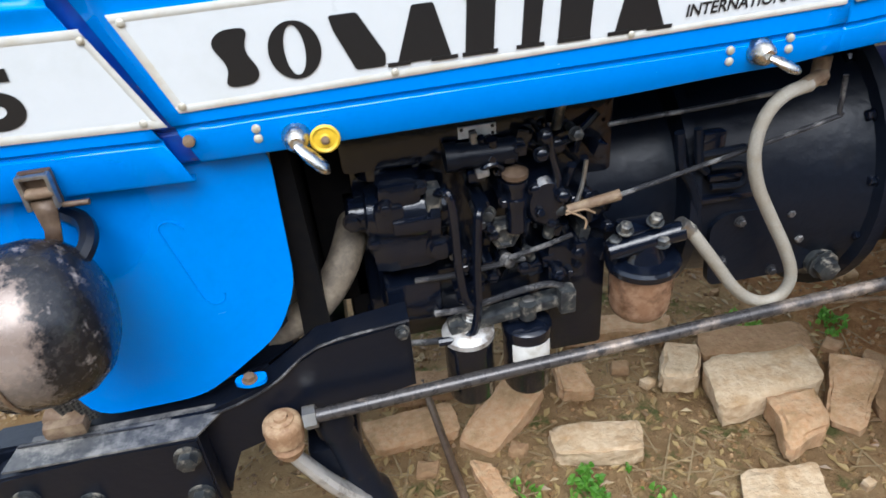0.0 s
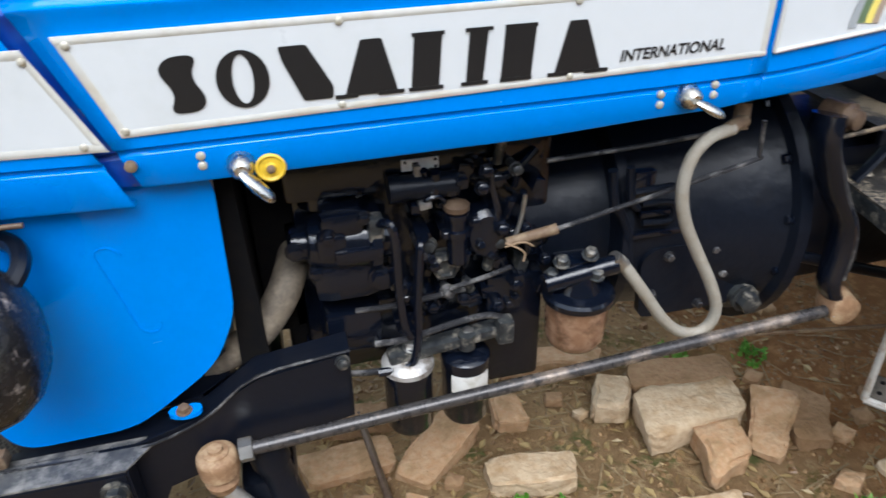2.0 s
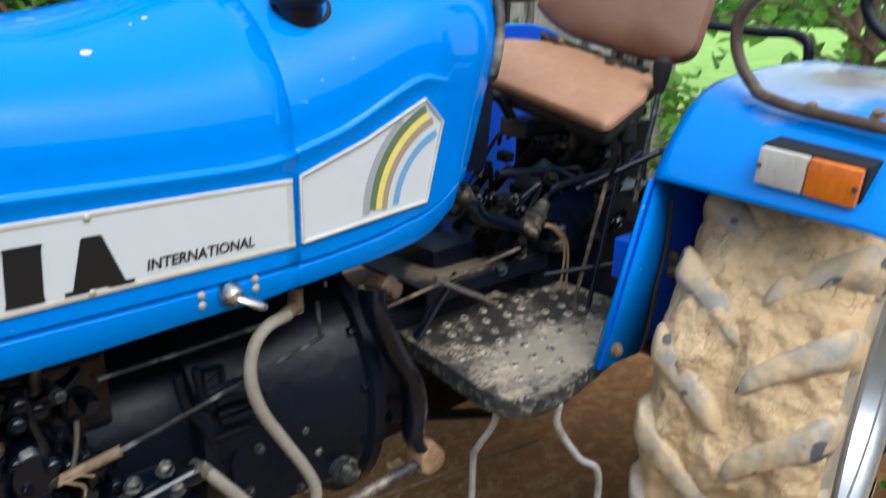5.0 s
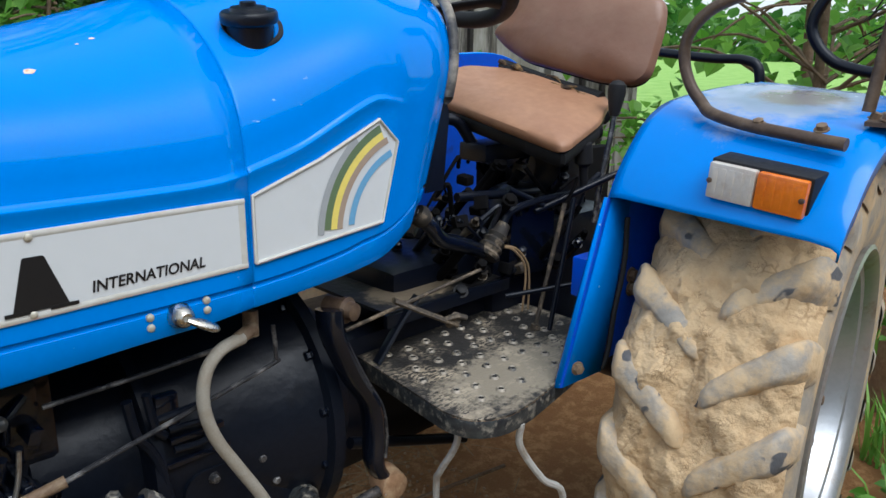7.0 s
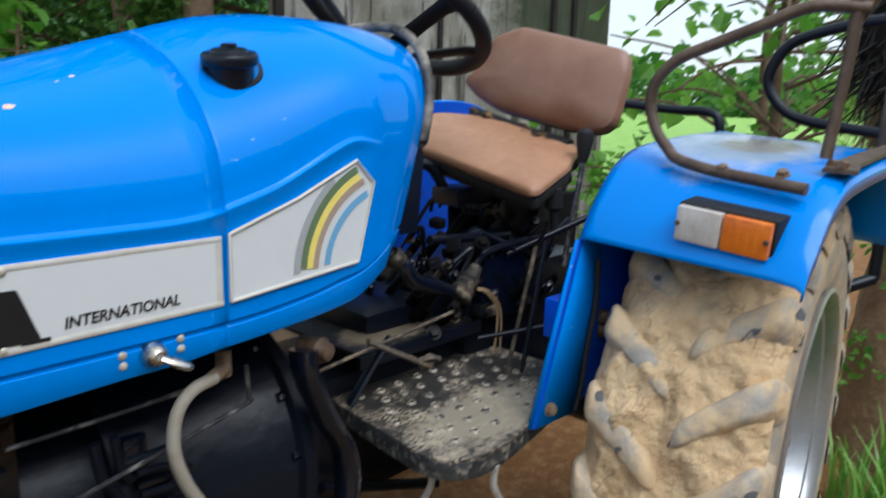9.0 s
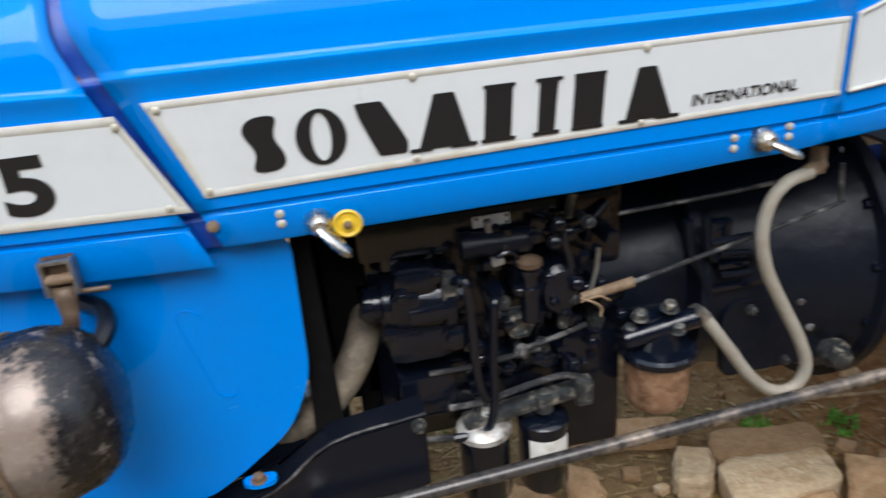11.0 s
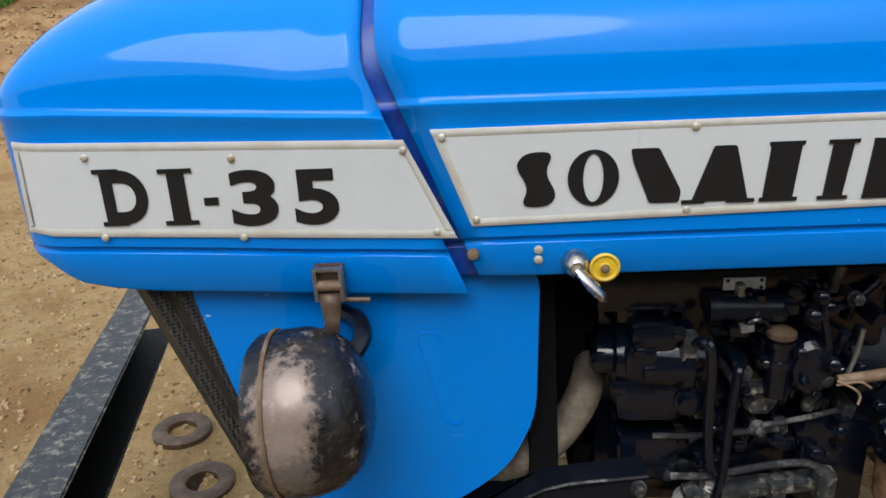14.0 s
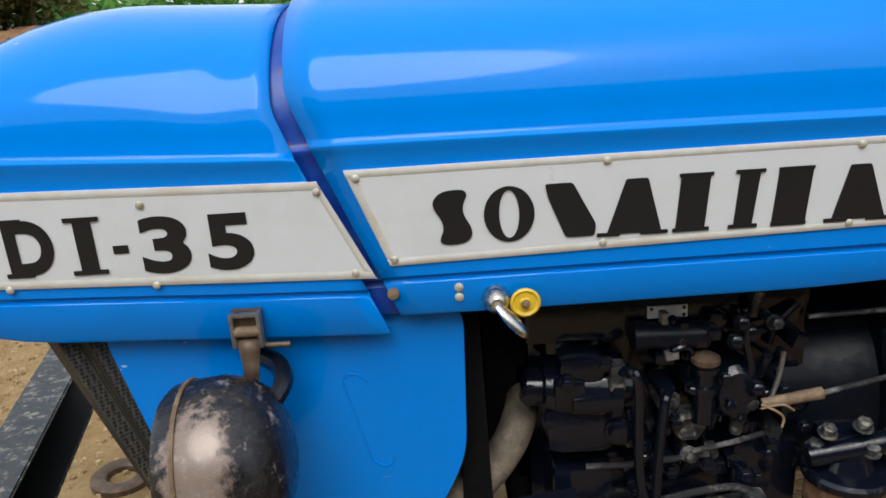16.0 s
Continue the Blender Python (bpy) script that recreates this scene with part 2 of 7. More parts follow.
HOSE_TAN = material("pale_dusty_rubber_hose", (0.155, 0.125, 0.088), 0.75, 0, (0.075, 0.06, 0.045), 14, (0.48, 0.68), (0.28, 0.23, 0.17), 120, 0.5, 0.001, 160)
YELLOW = material("yellow_plastic", (0.72, 0.48, 0.03), 0.4, 0, (0.45, 0.28, 0.03), 60, (0.55, 0.75))
LABEL = material("white_label", (0.72, 0.72, 0.69), 0.5, 0, (0.5, 0.48, 0.42), 30, (0.5, 0.7))
GREEN_STRIPE = material("olive_stripe", (0.13, 0.19, 0.10), 0.35)
YELLOW_STRIPE = material("yellow_stripe", (0.82, 0.68, 0.16), 0.35)
TAN_STRIPE = material("tan_stripe", (0.38, 0.29, 0.22), 0.35)
GREY_STRIPE = material("grey_stripe", (0.36, 0.38, 0.39), 0.35)
SKY_STRIPE = material("pale_blue_stripe", (0.16, 0.38, 0.60), 0.35)
TYRE = material("muddy_tyre_rubber", (0.27, 0.24, 0.20), 0.8, 0, (0.52, 0.38, 0.22), 9.0, (0.42, 0.62), (0.40, 0.35, 0.28), 50, 0.6, 0.003, 30)
LUG = material("worn_lug_rubber", (0.35, 0.315, 0.265), 0.85, 0, (0.57, 0.41, 0.235), 9.0, (0.42, 0.58), (0.22, 0.205, 0.185), 24, 0.8, 0.005, 40)
specks(LUG, (0.09, 0.09, 0.095), 22.0, 0.58, 9.0, 0.52)
MUD = material("dried_mud", (0.61, 0.43, 0.24), 0.9, 0, (0.46, 0.30, 0.15), 9, (0.45, 0.7), (0.50, 0.37, 0.22), 30, 0.5, 0.014, 40)
cracks(MUD, (0.34, 0.22, 0.11), 24.0)
cracks(MUD, (0.34, 0.22, 0.11), 70.0)
RIM = material("silver_rim", (0.46, 0.47, 0.48), 0.35, 0.7, (0.30, 0.22, 0.14), 10, (0.55, 0.75), None, 60, 0.3, 0.0006, 60)
SEAT = material("brown_seat_vinyl", (0.22, 0.105, 0.062), 0.42, 0, (0.30, 0.17, 0.11), 5, (0.4, 0.75), (0.14, 0.065, 0.04), 40, 0.4, 0.0016, 30)
SEAT_TAN = material("tan_seat_vinyl", (0.40, 0.21, 0.115), 0.5, 0, (0.32, 0.155, 0.085), 5, (0.4, 0.75), (0.28, 0.15, 0.09), 40, 0.4, 0.0016, 30)
FOAM = material("torn_foam", (0.035, 0.02, 0.012), 0.95, 0, (0.26, 0.16, 0.06), 40, (0.45, 0.65), None, 90, 0.5, 0.006, 60)
LENS_WHITE = material("clear_ribbed_lens", (0.62, 0.57, 0.50), 0.25, 0, (0.45, 0.36, 0.3), 20, (0.5, 0.75), None, 60, 0.3, 0.001, 90)
LENS_AMBER = material("amber_lens", (0.80, 0.20, 0.012), 0.22, 0, (0.55, 0.10, 0.01), 20, (0.5, 0.75), None, 60, 0.3, 0.001, 90)
STEP = material("mud_caked_black_plate", (0.014, 0.013, 0.013), 0.65, 0, (0.42, 0.345, 0.245), 11.0, (0.49, 0.68), (0.035, 0.031, 0.026), 150, 0.9, 0.003, 110)
specks(STEP, (0.025, 0.022, 0.019), 190.0, 0.50, 20.0, 0.38)
patch(STEP, (1.46, -0.12, 0.775), (0.20, 0.10, 0.1), (0.44, 0.37, 0.265), 0.55, 0.9, 60)
STEP_DARK = material("dark_dusty_plate", (0.006, 0.006, 0.007), 0.55, 0, (0.20, 0.155, 0.105), 12.0, (0.62, 0.74), (0.025, 0.021, 0.017), 50, 0.7, 0.002, 60)
patch(STEP_DARK, (1.45, 0.20, 0.88), (0.12, 0.07, 0.1), (0.26, 0.20, 0.13), 0.75, 0.9, 30)
HOLE = material("rubbed_hole_rim", (0.33, 0.285, 0.22), 0.5, 0.2, (0.03, 0.03, 0.03), 40.0, (0.5, 0.62))
# matt black that puts the shade of deep recesses into the colour
SHADE_BLACK = material("matt_shade_black", (0.005, 0.005, 0.006), 0.9, 0, None, 10, (0.5, 0.6), (0.012, 0.010, 0.008), 40, 0.5, 0.0004, 60, 0.05, 0.0, 0.08)
DUSTY = material("dusty_tan_iron", (0.06, 0.046, 0.032), 0.7, 0, (0.24, 0.18, 0.115), 30, (0.48, 0.66), (0.03, 0.024, 0.018), 80, 0.6, 0.0012, 70)
GREY_ROD = material("grey_painted_rod", (0.40, 0.385, 0.355), 0.5, 0.1, (0.22, 0.175, 0.125), 22, (0.52, 0.70), (0.30, 0.28, 0.25), 90, 0.5, 0.0006, 80)
# near black for the channel's inner faces, their shade put into the colour
SHADED_INSIDE = material("shaded_channel_inside", (0.008, 0.008, 0.008), 0.6, 0, (0.03, 0.026, 0.02), 14, (0.6, 0.75), None, 60, 0.3, 0.0006, 60, 0.08, 0.0, 0.25)
CHIP = material("pale_paint_chip", (0.72, 0.60, 0.46), 0.6, 0, (0.55, 0.22, 0.08), 120, (0.52, 0.60))
BRICK = material("weathered_brick", (0.42, 0.24, 0.12), 0.9, 0, (0.30, 0.185, 0.085), 12, (0.46, 0.64), (0.52, 0.38, 0.23), 60, 0.7, 0.008, 55)
BRICK_PALE = material("pale_dusty_brick", (0.46, 0.335, 0.205), 0.9, 0, (0.37, 0.235, 0.115), 11, (0.48, 0.66), (0.62, 0.49, 0.33), 60, 0.7, 0.008, 55)
BRICK_DARK = material("damp_dark_brick", (0.28, 0.16, 0.08), 0.9, 0, (0.20, 0.115, 0.05), 9, (0.44, 0.66), (0.38, 0.26, 0.14), 60, 0.7, 0.008, 55)
PLASTER = material("stained_grey_plaster", (0.36, 0.35, 0.31), 0.85, 0, (0.10, 0.10, 0.07), 2.2, (0.46, 0.72), (0.3, 0.3, 0.27), 14, 0.6, 0.004, 20)
streaks(PLASTER, (0.15, 0.14, 0.10), (3.4, 3.4, 0.9), (0.48, 0.60), 0.8)
streaks(PLASTER, (0.035, 0.030, 0.022), (7.5, 7.5, 0.55), (0.53, 0.60), 0.9)
streaks(PLASTER, (0.02, 0.018, 0.013), (24.0, 24.0, 1.6), (0.60, 0.66), 0.85)
patch(PLASTER, (5.25, 2.25, 2.15), (0.62, 0.5, 0.75), (0.03, 0.04, 0.015), 0.9, 0.8, 4.0)
# invented dark colour for the unseen wall that the tractor reflects
DARK_WALL = material("dark_unseen_wall", (0.10, 0.085, 0.06), 0.9, 0, (0.05, 0.065, 0.03), 1.6, (0.45, 0.72), (0.16, 0.11, 0.07), 14, 0.6, 0.004, 20)
patch(PLATE_MUD, (1.30, -0.08, 0.385), (0.07, 0.07, 0.1), (0.03, 0.027, 0.025), 0.9, 0.9, 50)
DUST = material("dusty_black_ledge", (0.05, 0.052, 0.056), 0.55, 0, (0.26, 0.245, 0.22), 22, (0.44, 0.62), (0.14, 0.135, 0.125), 70, 0.6, 0.001, 60)
BANK = material("brown_bank_earth", (0.33, 0.20, 0.088), 0.92, 0, (0.20, 0.105, 0.042), 1.6, (0.44, 0.62), (0.42, 0.28, 0.13), 7, 0.6, 0.05, 9)
BOOT = material("dusty_black_bellows", (0.018, 0.015, 0.012), 0.7, 0, (0.19, 0.145, 0.095), 26, (0.52, 0.64), (0.04, 0.032, 0.024), 80, 0.6, 0.001, 90)
TRIM_DUST = material("dust_topped_black_rubber", (0.022, 0.021, 0.021), 0.6, 0, (0.33, 0.29, 0.235), 7, (0.46, 0.64), (0.10, 0.09, 0.075), 60, 0.7, 0.001, 60)
BARK = material("tree_bark", (0.16, 0.105, 0.062), 0.9, 0, (0.09, 0.062, 0.04), 9, (0.4, 0.7), (0.24, 0.17, 0.11), 40, 0.5, 0.012, 26)
STRAW = material("dry_straw", (0.26, 0.185, 0.095), 0.85, 0, None, 10, (0.5, 0.6), (0.2, 0.14, 0.07), 30, 0.6)
BRUSH = material("dark_brushwood", (0.012, 0.010, 0.008), 0.9, 0, (0.03, 0.022, 0.015), 20, (0.5, 0.7))
THREAD = material("frayed_cord", (0.27, 0.185, 0.11), 0.8)
WIRE = material("copper_tan_wire", (0.32, 0.21, 0.11), 0.6)


def leaf_material(name, a, c, translucent=0.35):
    m = bpy.data.materials.new(name)
    m.use_nodes = True
    n, l = m.node_tree.nodes, m.node_tree.links
    b = n["Principled BSDF"]
    b.inputs["Roughness"].default_value = 0.45
    geo = n.new("ShaderNodeNewGeometry")
    ramp = n.new("ShaderNodeMix")
    ramp.data_type = 'RGBA'
    ramp.inputs[6].default_value, ramp.inputs[7].default_value = (*a, 1), (*c, 1)
    l.new(geo.outputs["Random Per Island"], ramp.inputs["Factor"])
    l.new(ramp.outputs[2], b.inputs["Base Color"])
    tr = n.new("ShaderNodeBsdfTranslucent")
    l.new(ramp.outputs[2], tr.inputs["Color"])
    mx = n.new("ShaderNodeMixShader")
    mx.inputs["Fac"].default_value = translucent
    l.new(b.outputs["BSDF"], mx.inputs[1])
    l.new(tr.outputs["BSDF"], mx.inputs[2])
    l.new(mx.outputs["Shader"], n["Material Output"].inputs["Surface"])
    return m


LEAF = leaf_material("green_leaves", (0.09, 0.27, 0.025), (0.24, 0.50, 0.08), 0.6)
LEAF_DARK = leaf_material("dark_green_leaves", (0.045, 0.155, 0.025), (0.16, 0.33, 0.07), 0.5)
LEAF_BUSH = leaf_material("olive_bush_leaves", (0.05, 0.07, 0.02), (0.26, 0.28, 0.09), 0.3)
CLOD_DARK = leaf_material("dark_earth_clods", (0.17, 0.085, 0.033), (0.42, 0.27, 0.125), 0.0)
# distance haze mixed into the green
LEAF_HAZE_TINT = leaf_material("haze_tinted_leaves", (0.12, 0.22, 0.10), (0.22, 0.34, 0.17), 0.4)
GRASS = leaf_material("grass_blades", (0.10, 0.27, 0.03), (0.25, 0.46, 0.08), 0.4)
LITTER = leaf_material("fallen_dry_leaves", (0.15, 0.085, 0.035), (0.36, 0.26, 0.11), 0.1)


def ground_material():
    """Sandy earth in front, damp brown earth beside and under the tractor, a green field in the distance."""
    m = bpy.data.materials.new("earth_and_field")
    m.use_nodes = True
    n, l = m.node_tree.nodes, m.node_tree.links
    b = n["Principled BSDF"]
    b.inputs["Roughness"].default_value = 0.92
    b.inputs["Specular IOR Level"].default_value = 0.2
    geo = n.new("ShaderNodeNewGeometry")
    pos = geo.outputs["Position"]

    def noise_at(scale, detail=6.0, rough=0.6):
        x = n.new("ShaderNodeTexNoise")
        x.inputs["Scale"].default_value, x.inputs["Detail"].default_value, x.inputs["Roughness"].default_value = scale, detail, rough
        l.new(pos, x.inputs["Vector"])
        return x.outputs["Fac"]

    def band(value, lo, hi):
        x = n.new("ShaderNodeMapRange")
        x.interpolation_type = 'SMOOTHSTEP'
        x.inputs["From Min"].default_value, x.inputs["From Max"].default_value = lo, hi
        l.new(value, x.inputs["Value"])
        return x.outputs["Result"]

    def blend(f, a, c):
        x = n.new("ShaderNodeMix")
        x.data_type = 'RGBA'
        l.new(f, x.inputs["Factor"])
        for k, v in ((6, a), (7, c)):
            if isinstance(v, tuple):
                x.inputs[k].default_value = (*v, 1)
            else:
                l.new(v, x.inputs[k])
        return x.outputs[2]

    def add(a, c, k=1.0):
        x = n.new("ShaderNodeMath")
        x.operation = 'MULTIPLY_ADD'
        l.new(c, x.inputs[0])
        x.inputs[1].default_value = k
        l.new(a, x.inputs[2])
        return x.outputs[0]

    sep = n.new("ShaderNodeSeparateXYZ")
    l.new(pos, sep.inputs[0])
    sand = blend(band(noise_at(5), 0.4, 0.7), (0.50, 0.345, 0.165), (0.40, 0.258, 0.112))
    sand = blend(band(noise_at(1.3, 5, 0.65), 0.46, 0.64), sand, (0.34, 0.196, 0.080))
    sand = blend(band(noise_at(28, 8, 0.75), 0.5, 0.68), sand, (0.31, 0.19, 0.08))
    sand = blend(band(noise_at(75, 8, 0.8), 0.56, 0.66), sand, (0.58, 0.45, 0.25))
    earth = blend(band(noise_at(3.5), 0.38, 0.65), (0.36, 0.236, 0.118), (0.235, 0.142, 0.066))
    earth = blend(band(noise_at(40, 6, 0.75), 0.52, 0.7), earth, (0.47, 0.32, 0.155))
    earth = blend(band(noise_at(9, 6, 0.75), 0.54, 0.66), earth, (0.50, 0.37, 0.195))
    earth = blend(band(noise_at(4.2, 6, 0.75), 0.53, 0.64), earth, (0.12, 0.125, 0.040))
    f = add(sep.outputs["X"], noise_at(1.4), 0.9)
    damp = blend(band(noise_at(16, 6, 0.75), 0.45, 0.65), (0.27, 0.130, 0.050), (0.42, 0.225, 0.094))
    wet = add(add(sep.outputs["X"], sep.outputs["Y"], 0.25), noise_at(2.2), 0.7)
    earth = blend(band(wet, 1.55, 2.0), earth, damp)
    col = blend(band(f, -0.7, 0.9), sand, earth)
    far = add(add(sep.outputs["X"], sep.outputs["Y"], 0.7), noise_at(0.5), 2.0)
    green = blend(band(noise_at(1.2), 0.35, 0.65), (0.24, 0.42, 0.09), (0.32, 0.50, 0.13))
    col = blend(band(far, 10.0, 13.0), col, green)
    left = add(add(sep.outputs["Y"], sep.outputs["X"], -0.9), noise_at(0.8), 2.0)
    rough_grass = blend(band(noise_at(9, 6, 0.7), 0.45, 0.6), (0.1, 0.15, 0.03), (0.2, 0.16, 0.06))
    col = blend(band(left, 36.0, 40.0), col, rough_grass)
    l.new(col, b.inputs["Base Color"])
    bp = n.new("ShaderNodeBump")
    bp.inputs["Distance"].default_value = 0.03
    l.new(noise_at(38, 10, 0.75), bp.inputs["Height"])
    l.new(bp.outputs["Normal"], b.inputs["Normal"])
    return m


GROUND = ground_material()


# ---- mesh helpers ----
def part(name, bm, mat, parent=None, label="", flat=False, kind=""):
    me = bpy.data.meshes.new(name)
    bmesh.ops.recalc_face_normals(bm, faces=bm.faces)
    bm.to_mesh(me)
    bm.free()
    for m in mat if isinstance(mat, (list, tuple)) else (mat,):
        me.materials.append(m)
    if not flat:
        me.polygons.foreach_set("use_smooth", [True] * len(me.polygons))
        me.set_sharp_from_angle(angle=radians(38))
    ob = new(name, me)
    if parent:
        ob.parent = parent
    return tagged(ob, label, kind=kind)


def grid(bm, rows, closed=False):
    """Faces between rows of points of equal length."""
    vs = [[bm.verts.new(p) for p in r] for r in rows]
    for a, c in zip(vs, vs[1:]):
        k = len(a)
        for i in range(k if closed else k - 1):
            j = (i + 1) % k
            try:
                bm.faces.new((a[i], a[j], c[j], c[i]))
            except ValueError:
                pass
    return vs


def box(bm, c, s, bevel=0.004, turn=None):
    m = Matrix.Translation(c) @ (turn or Matrix()) @ Matrix.Diagonal((*s, 1))
    made = bmesh.ops.create_cube(bm, size=1.0, matrix=m)
    if bevel:
        es = {e for v in made["verts"] for e in v.link_edges}
        bmesh.ops.bevel(bm, geom=list(es), offset=min(bevel, min(s) * 0.45), segments=2, affect='EDGES', profile=0.6)


def frame_of(d):
    d = Vector(d).normalized()
    u = d.cross(Vector((0, 0, 1))) if abs(d.z) < 0.95 else d.cross(Vector((1, 0, 0)))
    u.normalize()
    return d, u, d.cross(u)


def lathe(bm, origin, d, profile, seg=20, squash=1.0):
    """A turned shape: (distance along d, radius) from end to end, closed where the radius is given as 0."""
    d, u, w = frame_of(d)
    o = Vector(origin)
    rows = [[o + d * s + (u * math.cos(2 * math.pi * k / seg) + w * math.sin(2 * math.pi * k / seg) * squash) * max(r, 1e-4)
             for k in range(seg)] for s, r in profile]
    vs = grid(bm, rows, closed=True)
    for ring in (vs[0], vs[-1]):
        bm.faces.new(ring)


def rod(bm, a, c, r, r2=None, seg=12):
    a, c = Vector(a), Vector(c)
    lathe(bm, a, c - a, [(0, r), ((c - a).length, r if r2 is None else r2)], seg)


def spline(pts, step=8):
    p = [Vector(x) for x in pts]
    p = [p[0] * 2 - p[1]] + p + [p[-1] * 2 - p[-2]]
    out = []
    for i in range(1, len(p) - 2):
        for k in range(step):
            t = k / step
            out.append(0.5 * ((2 * p[i]) + (p[i + 1] - p[i - 1]) * t + (2 * p[i - 1] - 5 * p[i] + 4 * p[i + 1] - p[i + 2]) * t * t
                              + (3 * p[i] - p[i - 1] - 3 * p[i + 1] + p[i + 2]) * t ** 3))
    out.append(p[-2])
    return out


def tube(bm, pts, r, seg=10, step=8, flat=1.0, smooth=True):
    """A bent tube; r may be a number or a function of 0..1."""
    p = spline(pts, step) if smooth else [Vector(x) for x in pts]
    up = None
    rows = []
    for i, q in enumerate(p):
        d = (p[min(i + 1, len(p) - 1)] - p[max(i - 1, 0)]).normalized()
        if up is None:
            _, up, _ = frame_of(d)
        up = (up - d * up.dot(d)).normalized()
        w = d.cross(up)
        rr = r(i / (len(p) - 1)) if callable(r) else r
        rows.append([q + (up * math.cos(2 * math.pi * k / seg) + w * math.sin(2 * math.pi * k / seg) * flat) * rr for k in range(seg)])
    vs = grid(bm, rows, closed=True)
    bm.faces.new(vs[0])
    bm.faces.new(vs[-1])


def plate(bm, outline, y0, y1, bevel=0.0):
    """A plate cut to an outline in x, z, from y0 to y1."""
    a = [bm.verts.new((x, y0, z)) for x, z in outline]
    c = [bm.verts.new((x, y1, z)) for x, z in outline]
    fs = [bm.faces.new(a), bm.faces.new(c[::-1])]
    for i in range(len(a)):
        j = (i + 1) % len(a)
        bm.faces.new((a[i], a[j], c[j], c[i]))
    if bevel:
        es = {e for f in fs for e in f.edges}
        bmesh.ops.bevel(bm, geom=list(es), offset=bevel, segments=2, affect='EDGES')


def slab(bm, outline, z0, z1, bevel=0.0):
    """A flat plate cut to an outline in x, y."""
    a = [bm.verts.new((x, y, z0)) for x, y in outline]
    c = [bm.verts.new((x, y, z1)) for x, y in outline]
    fs = [bm.faces.new(a), bm.faces.new(c[::-1])]
    for i in range(len(a)):
        j = (i + 1) % len(a)
        bm.faces.new((a[i], a[j], c[j], c[i]))
    if bevel:
        es = {e for f in fs for e in f.edges}
        bmesh.ops.bevel(bm, geom=list(es), offset=bevel, segments=2, affect='EDGES')


def hexbolt(bm, at, d, r=0.009, h=0.007):
    d, u, w = frame_of(d)
    lathe(bm, Vector(at), d, [(0, r * 1.35), (0.002, r * 1.35)], 12)
    lathe(bm, Vector(at) + d * 0.002, d, [(0, r), (h, r), (h + 0.0015, r * 0.75)], 6)


def round_outline(pts, r, k=5):
    """An outline with its corners rounded."""
    out = []
    n = len(pts)
    for i in range(n):
        p, a, c = (Vector(pts[j % n]) for j in (i, i - 1, i + 1))
        ra = min(r, (a - p).length * 0.45)
        rc = min(r, (c - p).length * 0.45)
        s, e = p + (a - p).normalized() * ra, p + (c - p).normalized() * rc
        for j in range(k + 1):
            t = j / k
            q = s.lerp(p, t).lerp(p.lerp(e, t), t)
            out.append((q.x, q.y))
    return out


def smooth_at(table, x):
    """A value between the rows of a short table, along one smooth curve."""
    n = len(table)
    if x <= table[0][0]:
        return table[0][1]
    for i in range(n - 1):
        (a, u), (c, v) = table[i], table[i + 1]
        if x <= c:
            t, w = (x - a) / (c - a), c - a
            s0 = (v - table[i - 1][1]) / (c - table[i - 1][0]) if i else (v - u) / w
            s1 = (table[i + 2][1] - u) / (table[i + 2][0] - a) if i + 2 < n else (v - u) / w
            return (2 * t ** 3 - 3 * t * t + 1) * u + (t ** 3 - 2 * t * t + t) * w * s0 + (3 * t * t - 2 * t ** 3) * v + (t ** 3 - t * t) * w * s1
    return table[-1][1]


def curve_at(table, x):
    """A value between the rows of a short table, eased."""
    if x <= table[0][0]:
        return table[0][1]
    for (a, u), (c, v) in zip(table, table[1:]):
        if x <= c:
            t = (x - a) / (c - a)
            return u + (v - u) * t * t * (3 - 2 * t)
    return table[-1][1]

# ---- ground ----
def build_ground():
    bm = bmesh.new()
    xs = [-3000, -600, -120, -40, -16, -8] + [-5 + 0.125 * i for i in range(97)] + [9, 14, 26, 60, 200, 800, 3000]
    ys = [-3000, -600, -120, -40, -14, -6] + [-3 + 0.125 * i for i in range(81)] + [9, 14, 26, 60, 200, 800, 3000]
    rows = []
    for x in xs:
        row = []
        for y in ys:
            near = max(0.0, 1 - math.hypot(x - 0.5, y - 0.5) / 9)
            z = near * (0.018 * noise.noise((x * 1.3, y * 1.3, 0)) + 0.012 * noise.noise((x * 4.2, y * 4.2, 3)))
            row.append((x, y, z - 0.012))
        rows.append(row)
    grid(bm, rows)
    return tagged(part("ground", bm, GROUND), "bare sandy earth with a green field beyond", "ground", kind="structure")


build_ground()

# ---- tractor ----
YC = 0.30
tractor = tagged(new("tractor"), "blue farm tractor with white side panels and muddy tyres", "tractor")


